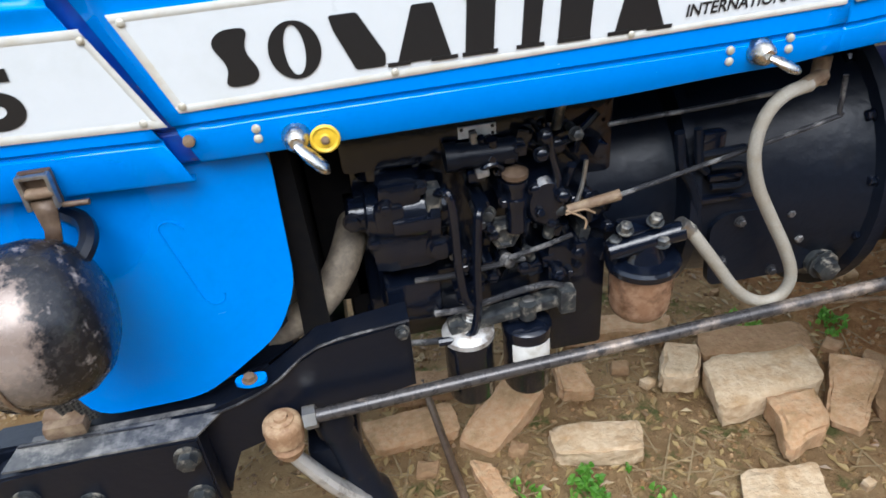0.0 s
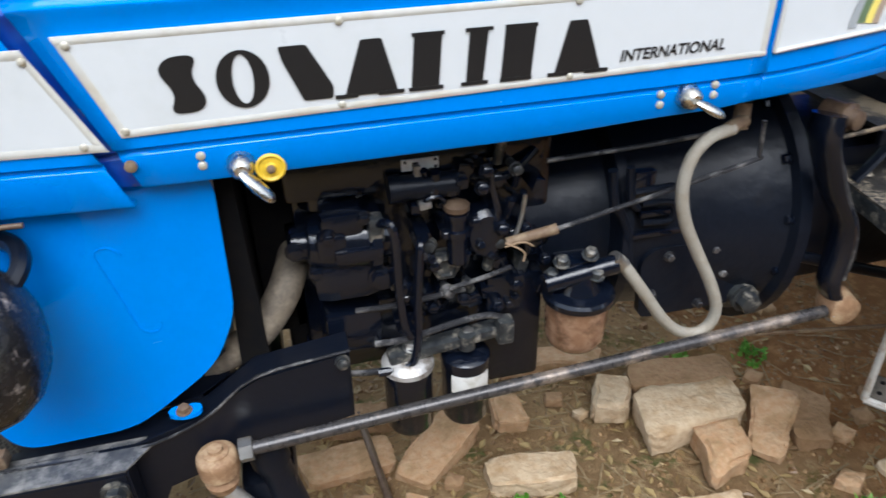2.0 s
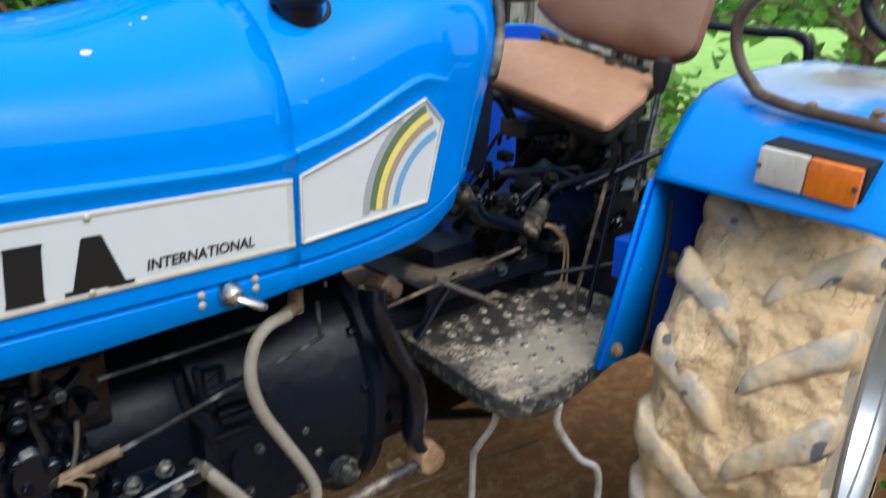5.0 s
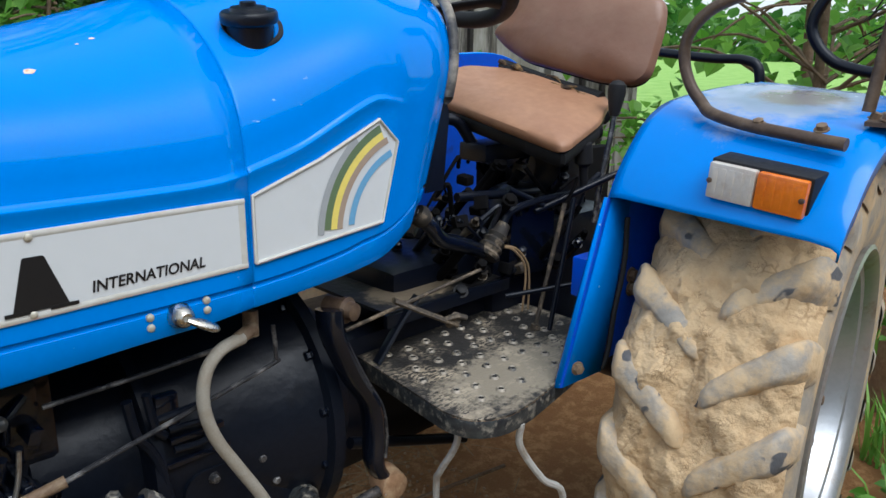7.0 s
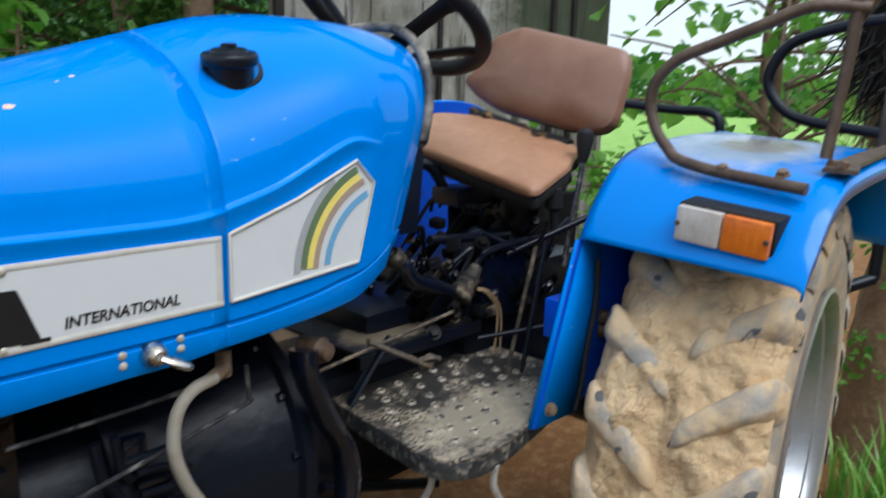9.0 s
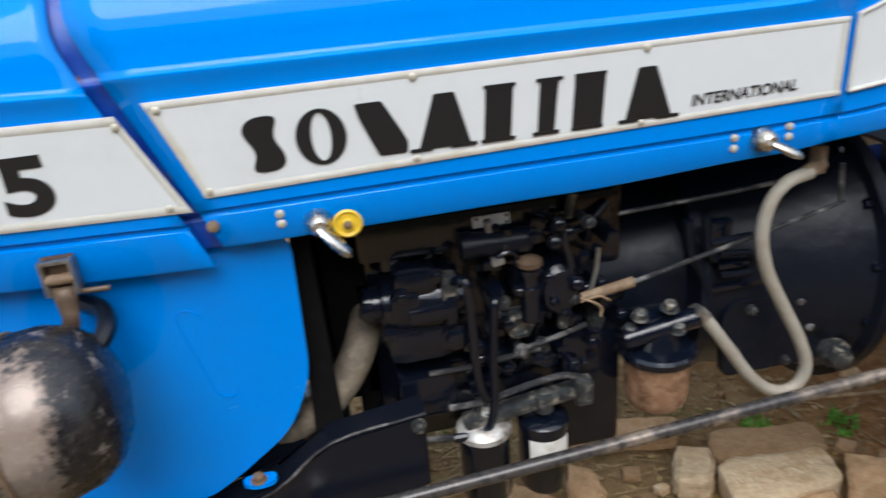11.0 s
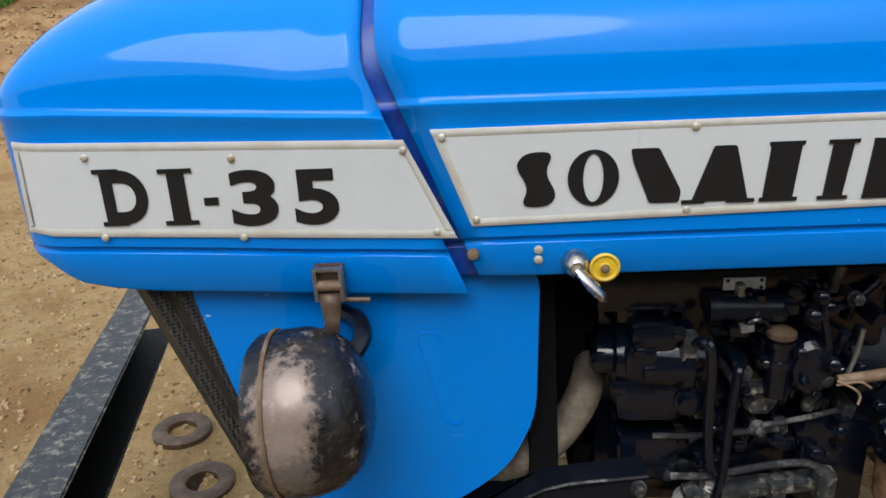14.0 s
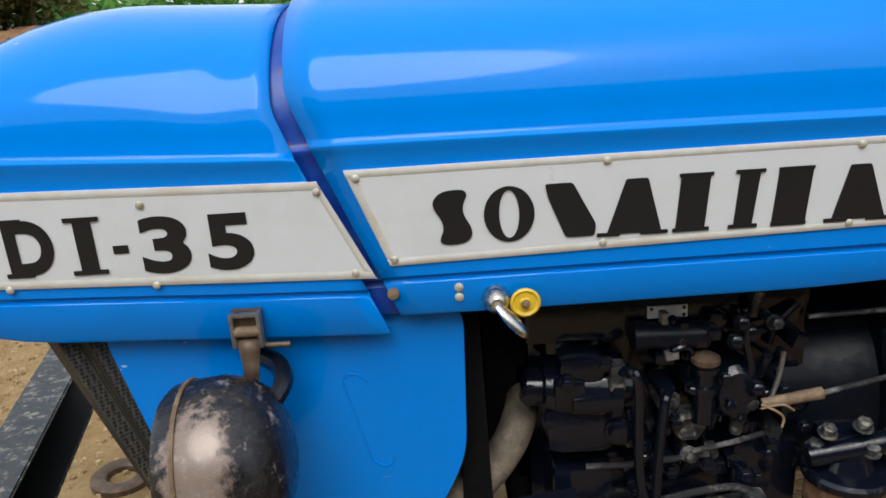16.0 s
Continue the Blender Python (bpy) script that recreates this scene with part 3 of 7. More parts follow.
# hood: three steel pieces with the same section
def section(zl, zc, zt, inset=0.0, groove=1.048, yc=YC, ridge=1.0, slack=0.0):
    """Half of the hood's outline, from the lip at the bottom to the crown: y, z."""
    pts = [(0.020, zl + 0.002), (0.006, zl), (0.003, zl + 0.004), (0.003, groove - 0.006), (0.007, groove - 0.002), (0.007, groove + 0.001), (0.0, groove + 0.006),
           (0.0, groove + 0.03), (0.0, zc - 0.06), (0.0, zc - 0.03), (-0.0015 * ridge, zc - 0.008), (-0.0045 * ridge, zc - 0.002), (-0.0042 * ridge, zc + 0.001), (0.002 * ridge, zc + 0.006), (0.004 * ridge, zc + 0.010)]
    h = zt - zc - 0.010
    for k in range(1, 17):
        a = math.pi / 2 * k / 16
        y = 0.004 * ridge + (yc - 0.004 * ridge) * (1 - math.cos(a) ** 0.92)
        z = zc + 0.010 + h * ((1 - slack) * math.sin(a) ** 0.86 + slack * (1 - math.cos(a) ** 0.92))
        pts.append((y, z))
    return [(inset + y * (yc - inset) / yc, z) for y, z in pts]


def hood_piece(name, stations, label):
    """stations: (how to place x for a height, zl, zc, zt, inset, drop)."""
    bm = bmesh.new()
    rows = []
    for xf, zl, zc, zt, inset, drop, *more in stations:
        half = section(zl, zc, zt, inset, more[1] if len(more) > 1 else 1.048, ridge=more[0] if more else 1.0, slack=more[2] if len(more) > 2 else 0.0)
        row = [(xf(z), y, z + drop) for y, z in half]
        row += [(xf(z), 2 * YC - y, z + drop) for y, z in half[-2::-1]]
        rows.append(row)
    grid(bm, rows)
    for e in bm.edges:
        e.smooth = not e.is_boundary
    ob = part(name, bm, BLUE, tractor, label)
    sol = ob.modifiers.new("thickness", 'SOLIDIFY')
    sol.thickness, sol.offset = 0.003, -1
    return ob


def gap_x(z, off):
    """The slanting joint between the nose and the middle of the hood."""
    if z > 1.30:
        return -0.128 + off - 0.03 * (z - 1.30)
    return -0.128 + (1.30 - z) * 0.405 + off


def nose_station(d):
    """A cross-section at the distance d behind the tip of the nose, by shares of the way to the joint."""
    x0 = -0.660
    t = d / 0.585
    h = 0.182 * math.sqrt(max(0.0, 1 - (1 - min(d / 0.34, 1)) ** 2)) + 0.004
    inset = 0.085 * (1 - math.sqrt(max(0.0, 1 - (1 - min(d / 0.09, 1)) ** 2)))
    zl = curve_at([(0, 1.045), (0.03, 1.03), (0.10, 0.995), (0.15, 0.985), (0.6, 0.984)], d)
    drop = 0.010 - 0.026 * t
    xf = lambda z: x0 + (gap_x(z, -0.008) - x0) * t
    return xf, zl, 1.236, 1.240 + h, inset, drop * (1 if d > 0.12 else d / 0.12 * 0.6 + 0.4)


DENT = (-0.225, 0.035)
nose = hood_piece("hood_nose", [nose_station(d) for d in (0, 0.002, 0.006, 0.012, 0.022, 0.035, 0.05, 0.07, 0.09, 0.13, 0.18, 0.24, 0.30, 0.33, 0.36, 0.39, 0.41, 0.43, 0.45, 0.47, 0.49, 0.51, 0.53, 0.555, 0.580)],
                  "pressed blue nose of the hood with a small dent")
for v in nose.data.vertices:  # the dent near the joint
    d_ = math.hypot((v.co.x - DENT[0]) / 0.055, (v.co.y - DENT[1]) / 0.03)
    v.co.z -= 0.005 * math.exp(-d_ * d_)
    v.co.y += 0.005 * math.exp(-d_ * d_) * (1 if v.co.y < 0.15 else 0)

TOP = [(-0.2, 1.428), (0.3, 1.430), (0.52, 1.436), (0.66, 1.452), (0.75, 1.474), (0.85, 1.503), (0.95, 1.533), (1.05, 1.561), (1.18, 1.578), (1.30, 1.573), (1.43, 1.553)]
GROOVE = [(-0.2, 1.048), (0.226, 1.050), (0.674, 1.052), (0.916, 1.056), (1.018, 1.063), (1.135, 1.077), (1.187, 1.088), (1.25, 1.105), (1.43, 1.16)]
CREASE = [(-0.2, 1.236), (0.4, 1.231), (0.80, 1.228), (0.88, 1.232), (0.94, 1.246), (1.03, 1.272), (1.136, 1.320), (1.193, 1.343), (1.23, 1.342), (1.30, 1.330), (1.43, 1.326)]
mid_st = []
for i in range(25):
    t = i / 24
    xm = -0.11 + (0.922 + 0.11) * t
    mid_st.append((lambda z, t=t: gap_x(z, 0.007) + (0.9239 - gap_x(z, 0.007)) * t, curve_at([(0, 0.995), (0.45, 0.997), (0.82, 1.008), (0.94, 1.017)], xm),
                   smooth_at(CREASE, xm), smooth_at(TOP, xm), 0.0, 0.0, 1.0, smooth_at(GROOVE, xm), curve_at([(0.45, 0.0), (0.95, 0.26)], xm)))
hood_middle = hood_piece("hood_middle", mid_st, "glossy blue middle of the hood")

rear_st = []
for x in (0.9244, 0.93, 0.945, 0.96, 0.98, 1.0, 1.025, 1.05, 1.075, 1.10, 1.125, 1.15, 1.175, 1.195, 1.215, 1.235, 1.26, 1.29, 1.33, 1.37, 1.40, 1.42, 1.43):
    inset = curve_at([(1.22, 0.0), (1.36, 0.020), (1.43, 0.05)], x)
    zl = smooth_at([(0.92, 1.016), (1.02, 1.023), (1.135, 1.032), (1.22, 1.042), (1.30, 1.055), (1.36, 1.080), (1.43, 1.13)], x)
    zc, zt = smooth_at(CREASE, x), smooth_at(TOP, x)
    rear_st.append((lambda z, x=x: x + (0.30 * (z - 1.26) - 0.047) * ((x - 0.92) / 0.51) ** 1.6, zl, zc, zt, inset, 0.0, curve_at([(1.20, 1.0), (1.28, 0.0)], x), min(smooth_at(GROOVE, x), zl + 0.05), curve_at([(1.02, 0.26), (1.36, -0.06)], x)))
hood_rear = hood_piece("tank_cowl", rear_st, "bulging blue cowl over the fuel tank")

# rear end of the cowl, black trim and dashboard
bm = bmesh.new()
half = section(1.14, 1.326, 1.566, 0.046, slack=-0.06)
ring = [(1.392 + 0.30 * (z - 1.26), y, z + 0.010 * min(1, max(0, (z - 1.40) / 0.10))) for y, z in half if z > 1.33]
ring += [(p[0], 2 * YC - p[1], p[2]) for p in ring[-2::-1]]
tube(bm, ring, 0.0110, 10, 2)
part("cowl_trim", bm, TRIM_DUST, tractor, "dusty black rubber trim round the cowl")
bm = bmesh.new()
grid(bm, [[(x, y, z) for y, z in [(0.07, 1.14), (0.055, 1.30), (0.10, 1.44), (0.2, 1.53), (0.30, 1.55), (0.40, 1.53), (0.50, 1.44), (0.545, 1.30), (0.53, 1.14)]] for x in (1.37, 1.425)])
bm.verts.ensure_lookup_table()
bm.faces.new([bm.verts[i] for i in range(9, 18)])
part("dashboard", bm, BLACK_MATT, tractor, "black instrument panel behind the cowl")

# dark joint strip between nose and middle
bm = bmesh.new()
js = section(1.0, 1.236, 1.416, 0.004)
rows = []
for off in (-0.022, 0.022):
    rows.append([(gap_x(z, off), y + 0.010, z - 0.008) for y, z in js] + [(gap_x(z, off), 2 * YC - y - 0.010, z - 0.008) for y, z in js[-2::-1]])
grid(bm, rows)
part("joint_strip", bm, GAP, hood_middle, "dark blue joint strip spotted with rust")


# white side panels with a dusty raised edge
def panel(name, corners, parent, label, yf=lambda x: 0.0, border=0.011):
    """A panel on the side: corners run round from the lower left."""
    bl, br, tr, tl = corners
    n = 14

    def at(u, v, out):
        x0, z0 = bl[0] + (br[0] - bl[0]) * u, bl[1] + (br[1] - bl[1]) * u
        x1, z1 = tl[0] + (tr[0] - tl[0]) * u, tl[1] + (tr[1] - tl[1]) * u
        x, z = x0 + (x1 - x0) * v, z0 + (z1 - z0) * v
        return (x, yf(x) - out, z)

    bm = bmesh.new()
    rows = []
    for i in range(n + 1):
        u = i / n
        rows.append([at(u, 0, 0.0), at(u, 0, 0.003), at(u, 0.5, 0.003), at(u, 1, 0.003), at(u, 1, 0.0)])
    grid(bm, rows)
    p = part(name, bm, WHITE, parent, label)
    length = math.hypot(br[0] - bl[0], br[1] - bl[1])
    height = math.hypot(tl[0] - bl[0], tl[1] - bl[1])
    bu, bv = border / length, border / height
    bm = bmesh.new()
    for (u0, v0), (u1, v1) in (((0, 0), (1, bv)), ((0, 1 - bv), (1, 1)), ((0, bv), (bu, 1 - bv)), ((1 - bu, bv), (1, 1 - bv))):
        k = n if u1 - u0 > 0.5 else 1
        lo, mid, hi = v0, (v0 + v1) / 2, v1
        if k == 1:
            grid(bm, [[at(u0, lo, 0.003), at(u0, hi, 0.003)], [at(u0 + (u1 - u0) * 0.3, lo, 0.0042), at(u0 + (u1 - u0) * 0.3, hi, 0.0042)],
                      [at(u0 + (u1 - u0) * 0.7, lo, 0.0042), at(u0 + (u1 - u0) * 0.7, hi, 0.0042)], [at(u1, lo, 0.003), at(u1, hi, 0.003)]])
        else:
            grid(bm, [[at(i / n, lo, 0.003), at(i / n, lo + (hi - lo) * 0.3, 0.0042), at(i / n, lo + (hi - lo) * 0.7, 0.0042), at(i / n, hi, 0.003)] for i in range(n + 1)])
    part("panel_edge", bm, CREAM, p, "dusty cream moulding")
    return p


def nose_y(x):
    d = x + 0.660
    return 0.085 * (1 - math.sqrt(max(0.0, 1 - (1 - min(max(d, 0) / 0.09, 1)) ** 2)))


front_panel = panel("front_side_panel", [(-0.628, 1.077), (-0.026, 1.055), (-0.091, 1.191), (-0.620, 1.206)], nose, "white side panel with black model number", nose_y)
long_panel = panel("long_side_panel", [(-0.006, 1.071), (0.915, 1.090), (0.915, 1.203), (-0.056, 1.203)], hood_middle, "long white side panel with black shapes")
bm = bmesh.new()
outl = [(0.929, 1.095), (1.195, 1.122), (1.232, 1.267), (1.190, 1.309), (1.06, 1.250), (0.929, 1.205)]
plate(bm, outl, -0.003, 0.0)
rear_panel = part("rear_side_panel", bm, WHITE, hood_rear, "white rear panel with a coloured arc")
bm = bmesh.new()
tube(bm, [(x, -0.004, z) for x, z in outl + outl[:1]], 0.0035, 6, 1, smooth=False)
part("panel_edge", bm, CREAM, rear_panel, "dusty cream moulding")

# coloured arcs on the rear panel
cx, cz = 1.268, 1.110
for r0, r1, mat, nm in ((0.205, 0.218, GREY_STRIPE, "pale grey"), (0.191, 0.205, GREEN_STRIPE, "olive"), (0.178, 0.191, YELLOW_STRIPE, "yellow"), (0.166, 0.178, TAN_STRIPE, "tan"), (0.140, 0.153, SKY_STRIPE, "pale blue")):
    bm = bmesh.new()
    rows = []
    for k in range(49):
        a = radians(80 + 104 * k / 48)
        pts = []
        for r in (r0, r1):
            pts.append((cx + r * math.cos(a), -0.0045, cz + r * 1.0 * math.sin(a)))
        rows.append(pts)
    rows = [r for r in rows if all(p[2] > 1.098 + (p[0] - 0.929) * 0.10 + 0.006 and p[0] < 1.226 - max(0, 1.262 - p[2]) * 0.26
                                   and p[2] < 1.302 - 0.95 * max(0, p[0] - 1.188) and p[2] < 1.200 + (p[0] - 0.929) * 0.41 for p in r)]
    if len(rows) > 2:
        grid(bm, rows)
        part("arc_stripe", bm, mat, rear_panel, nm + " painted arc", flat=True)


# rivets
def rivet(x, z, parent, y=-0.0042):
    bm = bmesh.new()
    lathe(bm, (x, y, z), (0, -1, 0), [(0, 0.0054), (0.0013, 0.0052), (0.0026, 0.0036), (0.0031, 0.0013)], 10)
    return part("rivet", bm, RIVET, parent)


rv = rivet(0.0, 1.080, long_panel)
for x, z in ((-0.041, 1.1925), (0.280, 1.195), (0.275, 1.0855), (0.605, 1.195), (0.599, 1.091)):
    o = rv.copy()
    scene.collection.objects.link(o)
    o.location = (x, 0, z - 1.080)
for x, z in ((-0.516, 1.184), (-0.319, 1.176), (-0.092, 1.178), (-0.053, 1.065), (-0.317, 1.066), (-0.510, 1.072)):
    o = rv.copy()
    scene.collection.objects.link(o)
    o.parent = front_panel
    o.location = (x, nose_y(x), z - 1.080)


# lettering: the model number and one word; the maker's name as plain dark shapes
def text(body, x0, x1, z0, z1, parent, bold=0.012, shear=0.0, tilt=0.0):
    cu = bpy.data.curves.new("lettering", 'FONT')
    cu.body, cu.extrude, cu.offset, cu.size, cu.shear = body, 0.0005, bold, 1.0, shear
    tmp = bpy.data.objects.new("lettering", cu)
    scene.collection.objects.link(tmp)
    bpy.context.view_layer.update()
    me = bpy.data.meshes.new_from_object(tmp.evaluated_get(bpy.context.evaluated_depsgraph_get()))
    bpy.data.objects.remove(tmp)
    v = np.array([w.co[:] for w in me.vertices])
    lo, hi = v.min(0), v.max(0)
    for w in me.vertices:
        fx, fz = (w.co.x - lo[0]) / (hi[0] - lo[0]), (w.co.y - lo[1]) / (hi[1] - lo[1])
        w.co = Vector((x0 + (x1 - x0) * fx, -0.0042 - (w.co.z - lo[2]) * 0.3, z0 + (z1 - z0) * fz + tilt * fx))
    me.materials.append(BLACK_INK)
    ob = new("lettering", me)
    ob.parent = parent
    return tagged(ob, "black lettering " + body.lower())


def serif(x, z, w, parent, h=0.006):
    bm = bmesh.new()
    box(bm, (x, -0.0048, z), (w, 0.0012, h), 0)
    return part("serif", bm, BLACK_INK, parent, flat=True)


text("D", -0.502, -0.440, 1.0905, 1.1655, front_panel, 0.045)
text("I", -0.410, -0.386, 1.0885, 1.1630, front_panel, 0.055)
text("-", -0.364, -0.344, 1.113, 1.124, front_panel)
text("3", -0.328, -0.264, 1.082, 1.160, front_panel, 0.035)
text("5", -0.242, -0.182, 1.081, 1.158, front_panel, 0.035)
for x, z, w in ((-0.490, 1.0915, 0.036), (-0.492, 1.1645, 0.036), (-0.398, 1.0900, 0.046), (-0.398, 1.1620, 0.046)):
    serif(x, z, w, front_panel)
text("INTERNATIONAL", 0.675, 0.842, 1.104, 1.121, long_panel, 0.02, 0.15, 0.003)


def dark_shape(pts, k=6, r=0.006):
    bm = bmesh.new()
    o = round_outline(pts, r, k)
    plate(bm, o, -0.0048, -0.003)
    return part("dark_shape", bm, BLACK_INK, long_panel, flat=True)


ZB, ZT = 1.096, 1.169
dark_shape([(0.058, ZB), (0.096, ZB), (0.107, 1.112), (0.090, 1.142), (0.103, ZT), (0.066, ZT), (0.051, 1.152), (0.070, 1.122)], 8, 0.02)
bm = bmesh.new()
o_, i_ = [], []
for k in range(32):
    a = 2 * math.pi * k / 32
    o_.append((0.153 + 0.033 * math.cos(a), -0.0048, 1.1325 + 0.0375 * math.sin(a)))
    i_.append((0.153 + 0.013 * math.cos(a), -0.0048, 1.1325 + 0.032 * math.sin(a)))
grid(bm, [o_, i_], closed=True)
part("dark_shape", bm, BLACK_INK, long_panel, flat=True)
dark_shape([(0.226, ZB), (0.264, ZB), (0.266, 1.112), (0.236, ZT), (0.200, ZT), (0.204, 1.15)], 3, 0.004)
dark_shape([(0.280, ZB), (0.352, ZB), (0.333, ZT), (0.305, ZT)], 3, 0.003)
dark_shape([(0.370, ZB), (0.408, ZB), (0.414, ZT), (0.376, ZT)], 3, 0.003)
dark_shape([(0.446, ZB), (0.470, ZB), (0.478, ZT), (0.452, ZT)], 3, 0.003)
dark_shape([(0.496, ZB), (0.540, ZB), (0.546, ZT), (0.502, ZT)], 3, 0.003)
dark_shape([(0.575, ZB), (0.645, ZB), (0.620, ZT), (0.594, ZT)], 3, 0.003)



for x, z, w in ((0.282, ZB, 0.030), (0.342, ZB, 0.036), (0.395, ZT, 0.044), (0.390, ZB, 0.048), (0.465, ZT, 0.038), (0.458, ZB, 0.038), (0.524, ZT, 0.046), (0.518, ZB, 0.046), (0.580, ZB, 0.030), (0.638, ZB, 0.036)):
    serif(x, z, w, long_panel, 0.005)

# hood catches: lever, yellow knob and screws
def catch(x, z, angle, length, name_label):
    bm = bmesh.new()
    lathe(bm, (x, 0.006, z), (0, -1, 0), [(0, 0.020), (0.006, 0.020), (0.012, 0.018), (0.024, 0.015), (0.030, 0.009)], 16)
    base = part("hood_catch", bm, CHROME, tractor, name_label)
    bm = bmesh.new()
    dx, dz = math.sin(angle), -math.cos(angle)
    pts = [(x, -0.024, z), (x + dx * length * 0.35, -0.030, z + dz * length * 0.35), (x + dx * length * 0.75, -0.034, z + dz * length * 0.75),
           (x + dx * length, -0.034, z + dz * length)]
    tube(bm, pts, lambda t: 0.0085 + 0.0045 * math.sin(math.pi * min(1, t * 1.02)) - 0.004 * max(0, t - 0.85) / 0.15, 12, 5, 0.55)
    part("lever", bm, CHROME, base)
    return base


catch(0.132, 1.014, 0.72, 0.056, "chromed swivel catch on the lip")
catch(0.797, 1.038, 1.08, 0.050, "chromed swivel catch near the seam")
bm = bmesh.new()
lathe(bm, (0.170, 0.004, 1.010), (0, -1, 0), [(0, 0.010), (0.010, 0.011), (0.011, 0.0195), (0.016, 0.0208), (0.018, 0.018), (0.0155, 0.0145), (0.016, 0.0078), (0.020, 0.005)], 24)
knob = part("yellow_knob", bm, YELLOW, tractor, "yellow plastic knob on the hood lip")
bm = bmesh.new()
lathe(bm, (0.170, -0.0155, 1.010), (0, -1, 0), [(0, 0.0062), (0.003, 0.0058), (0.005, 0.003), (0.0052, 0)], 12)
part("screw", bm, RUST, knob)
for x, z in ((0.0825, 1.033), (0.0825, 1.019), (0.752, 1.045), (0.752, 1.029), (0.842, 1.051), (0.842, 1.035)):
    bm = bmesh.new()
    lathe(bm, (x, 0.004, z), (0, -1, 0), [(0, 0.0065), (0.004, 0.006), (0.006, 0.003)], 10)
    part("screw", bm, RIVET, hood_middle)
bm = bmesh.new()
lathe(bm, (-0.006, 0.004, 1.030), (0, -1, 0), [(0, 0.0085), (0.006, 0.008), (0.008, 0.003)], 10)
part("screw", bm, RUST, hood_middle)

# fuel cap on the cowl, and a chip in the hood's paint
def hood_z(x, y):
    """The height of the hood's skin at x, y on the near half."""
    pts = section(1.0, smooth_at(CREASE, x), smooth_at(TOP, x), slack=curve_at([(0.45, 0.0), (0.95, 0.26)], x))[14:]
    for (y0, z0), (y1, z1) in zip(pts, pts[1:]):
        if y <= y1:
            return z0 + (z1 - z0) * (y - y0) / max(y1 - y0, 1e-6)
    return pts[-1][1]


def hood_normal(x, y):
    return Vector((hood_z(x - 0.02, y) - hood_z(x + 0.02, y), hood_z(x, y - 0.02) - hood_z(x, y + 0.02), 0.04)).normalized()


cap_at, cap_n = Vector((1.012, 0.108, hood_z(1.012, 0.108))), hood_normal(1.012, 0.108)
# dark ring drawn in place of the shaded recess round the cap
bm = bmesh.new()
lathe(bm, cap_at - cap_n * 0.010, cap_n, [(0, 0.048), (0.008, 0.052), (0.0105, 0.050), (0.010, 0.043), (0.004, 0.041)], 32)
capring = part("cap_gap_ring", bm, RUBBER_DARK, tractor, "dark ring standing for the shaded gap round the filler cap")
bm = bmesh.new()
prof = [(-0.03, 0.036), (0.006, 0.038), (0.009, 0.045), (0.012, 0.047), (0.024, 0.047), (0.028, 0.044), (0.029, 0.031), (0.034, 0.029), (0.036, 0.014), (0.042, 0.013)]
lathe(bm, (1.003, 0.100, 1.461), (-0.14, -0.14, 1), prof, 32)
part("fuel_cap", bm, BLACK_MATT, capring, "black ribbed fuel cap")
for cx_, cy_, r_ in ((0.662, 0.100, 0.0095), (0.770, 0.160, 0.005), (0.745, 0.150, 0.003)):
    at_, n_ = Vector((cx_, cy_, hood_z(cx_, cy_))), hood_normal(cx_, cy_)
    bm = bmesh.new()
    _, u_, w_ = frame_of(n_)
    ring_ = [bm.verts.new(at_ + n_ * 0.0012 + (u_ * math.cos(k * 0.9) + w_ * math.sin(k * 0.9) * 0.7) * r_ * (0.75 + 0.5 * ((k * 37) % 10) / 10)) for k in range(7)]
    bm.faces.new(ring_)
    part("paint_chip", bm, CHIP, hood_middle, "pale chip in the blue paint")

# blue shield beside the radiator
bm = bmesh.new()
out = [(-0.428, 0.998), (0.088, 0.998), (0.081, 0.748), (0.036, 0.654), (-0.060, 0.583), (-0.115, 0.550), (-0.290, 0.545), (-0.375, 0.780)]
plate(bm, round_outline(out, 0.04, 4), 0.036, 0.040)
shield = part("radiator_shield", bm, BLUE, tractor, "flat blue sheet beside the radiator with a pressed slot")
bm = bmesh.new()
loop = []
for k in range(33):
    a = 2 * math.pi * k / 32
    ux, uz = 0.017 * math.cos(a), 0.017 * math.sin(a) + (0.062 if math.sin(a) >= 0 else -0.062)
    loop.append((-0.061 + ux - uz * 0.23, 0.0355, 0.817 + uz))
tube(bm, loop, 0.0014, 6, 1, smooth=False)
part("pressed_slot", bm, BLUE, shield)

# grille screen at the front
bm = bmesh.new()
for a, c in (((-0.513, 0.985), (-0.352, 0.560)), ((-0.472, 0.985), (-0.322, 0.550))):
    grid(bm, [[(a[0], y, a[1]), (c[0], y, c[1])] for y in (0.045, 0.30, 0.555)])
grid(bm, [[(-0.513, 0.045, 0.985), (-0.352, 0.045, 0.560)], [(-0.490, 0.032, 0.985), (-0.338, 0.032, 0.555)], [(-0.472, 0.045, 0.985), (-0.322, 0.045, 0.550)]])
grid(bm, [[(-0.472, 0.045, 0.985), (-0.322, 0.045, 0.550)], [(-0.446, 0.030, 0.985), (-0.306, 0.030, 0.545)], [(-0.426, 0.042, 0.985), (-0.292, 0.042, 0.540)]])
MESHM = material("black_wire_screen", (0.05, 0.048, 0.042), 0.5, 0.2, (0.12, 0.105, 0.08), 30, (0.5, 0.7), (0.08, 0.07, 0.06), 120, 0.6)
_n, _l = MESHM.node_tree.nodes, MESHM.node_tree.links
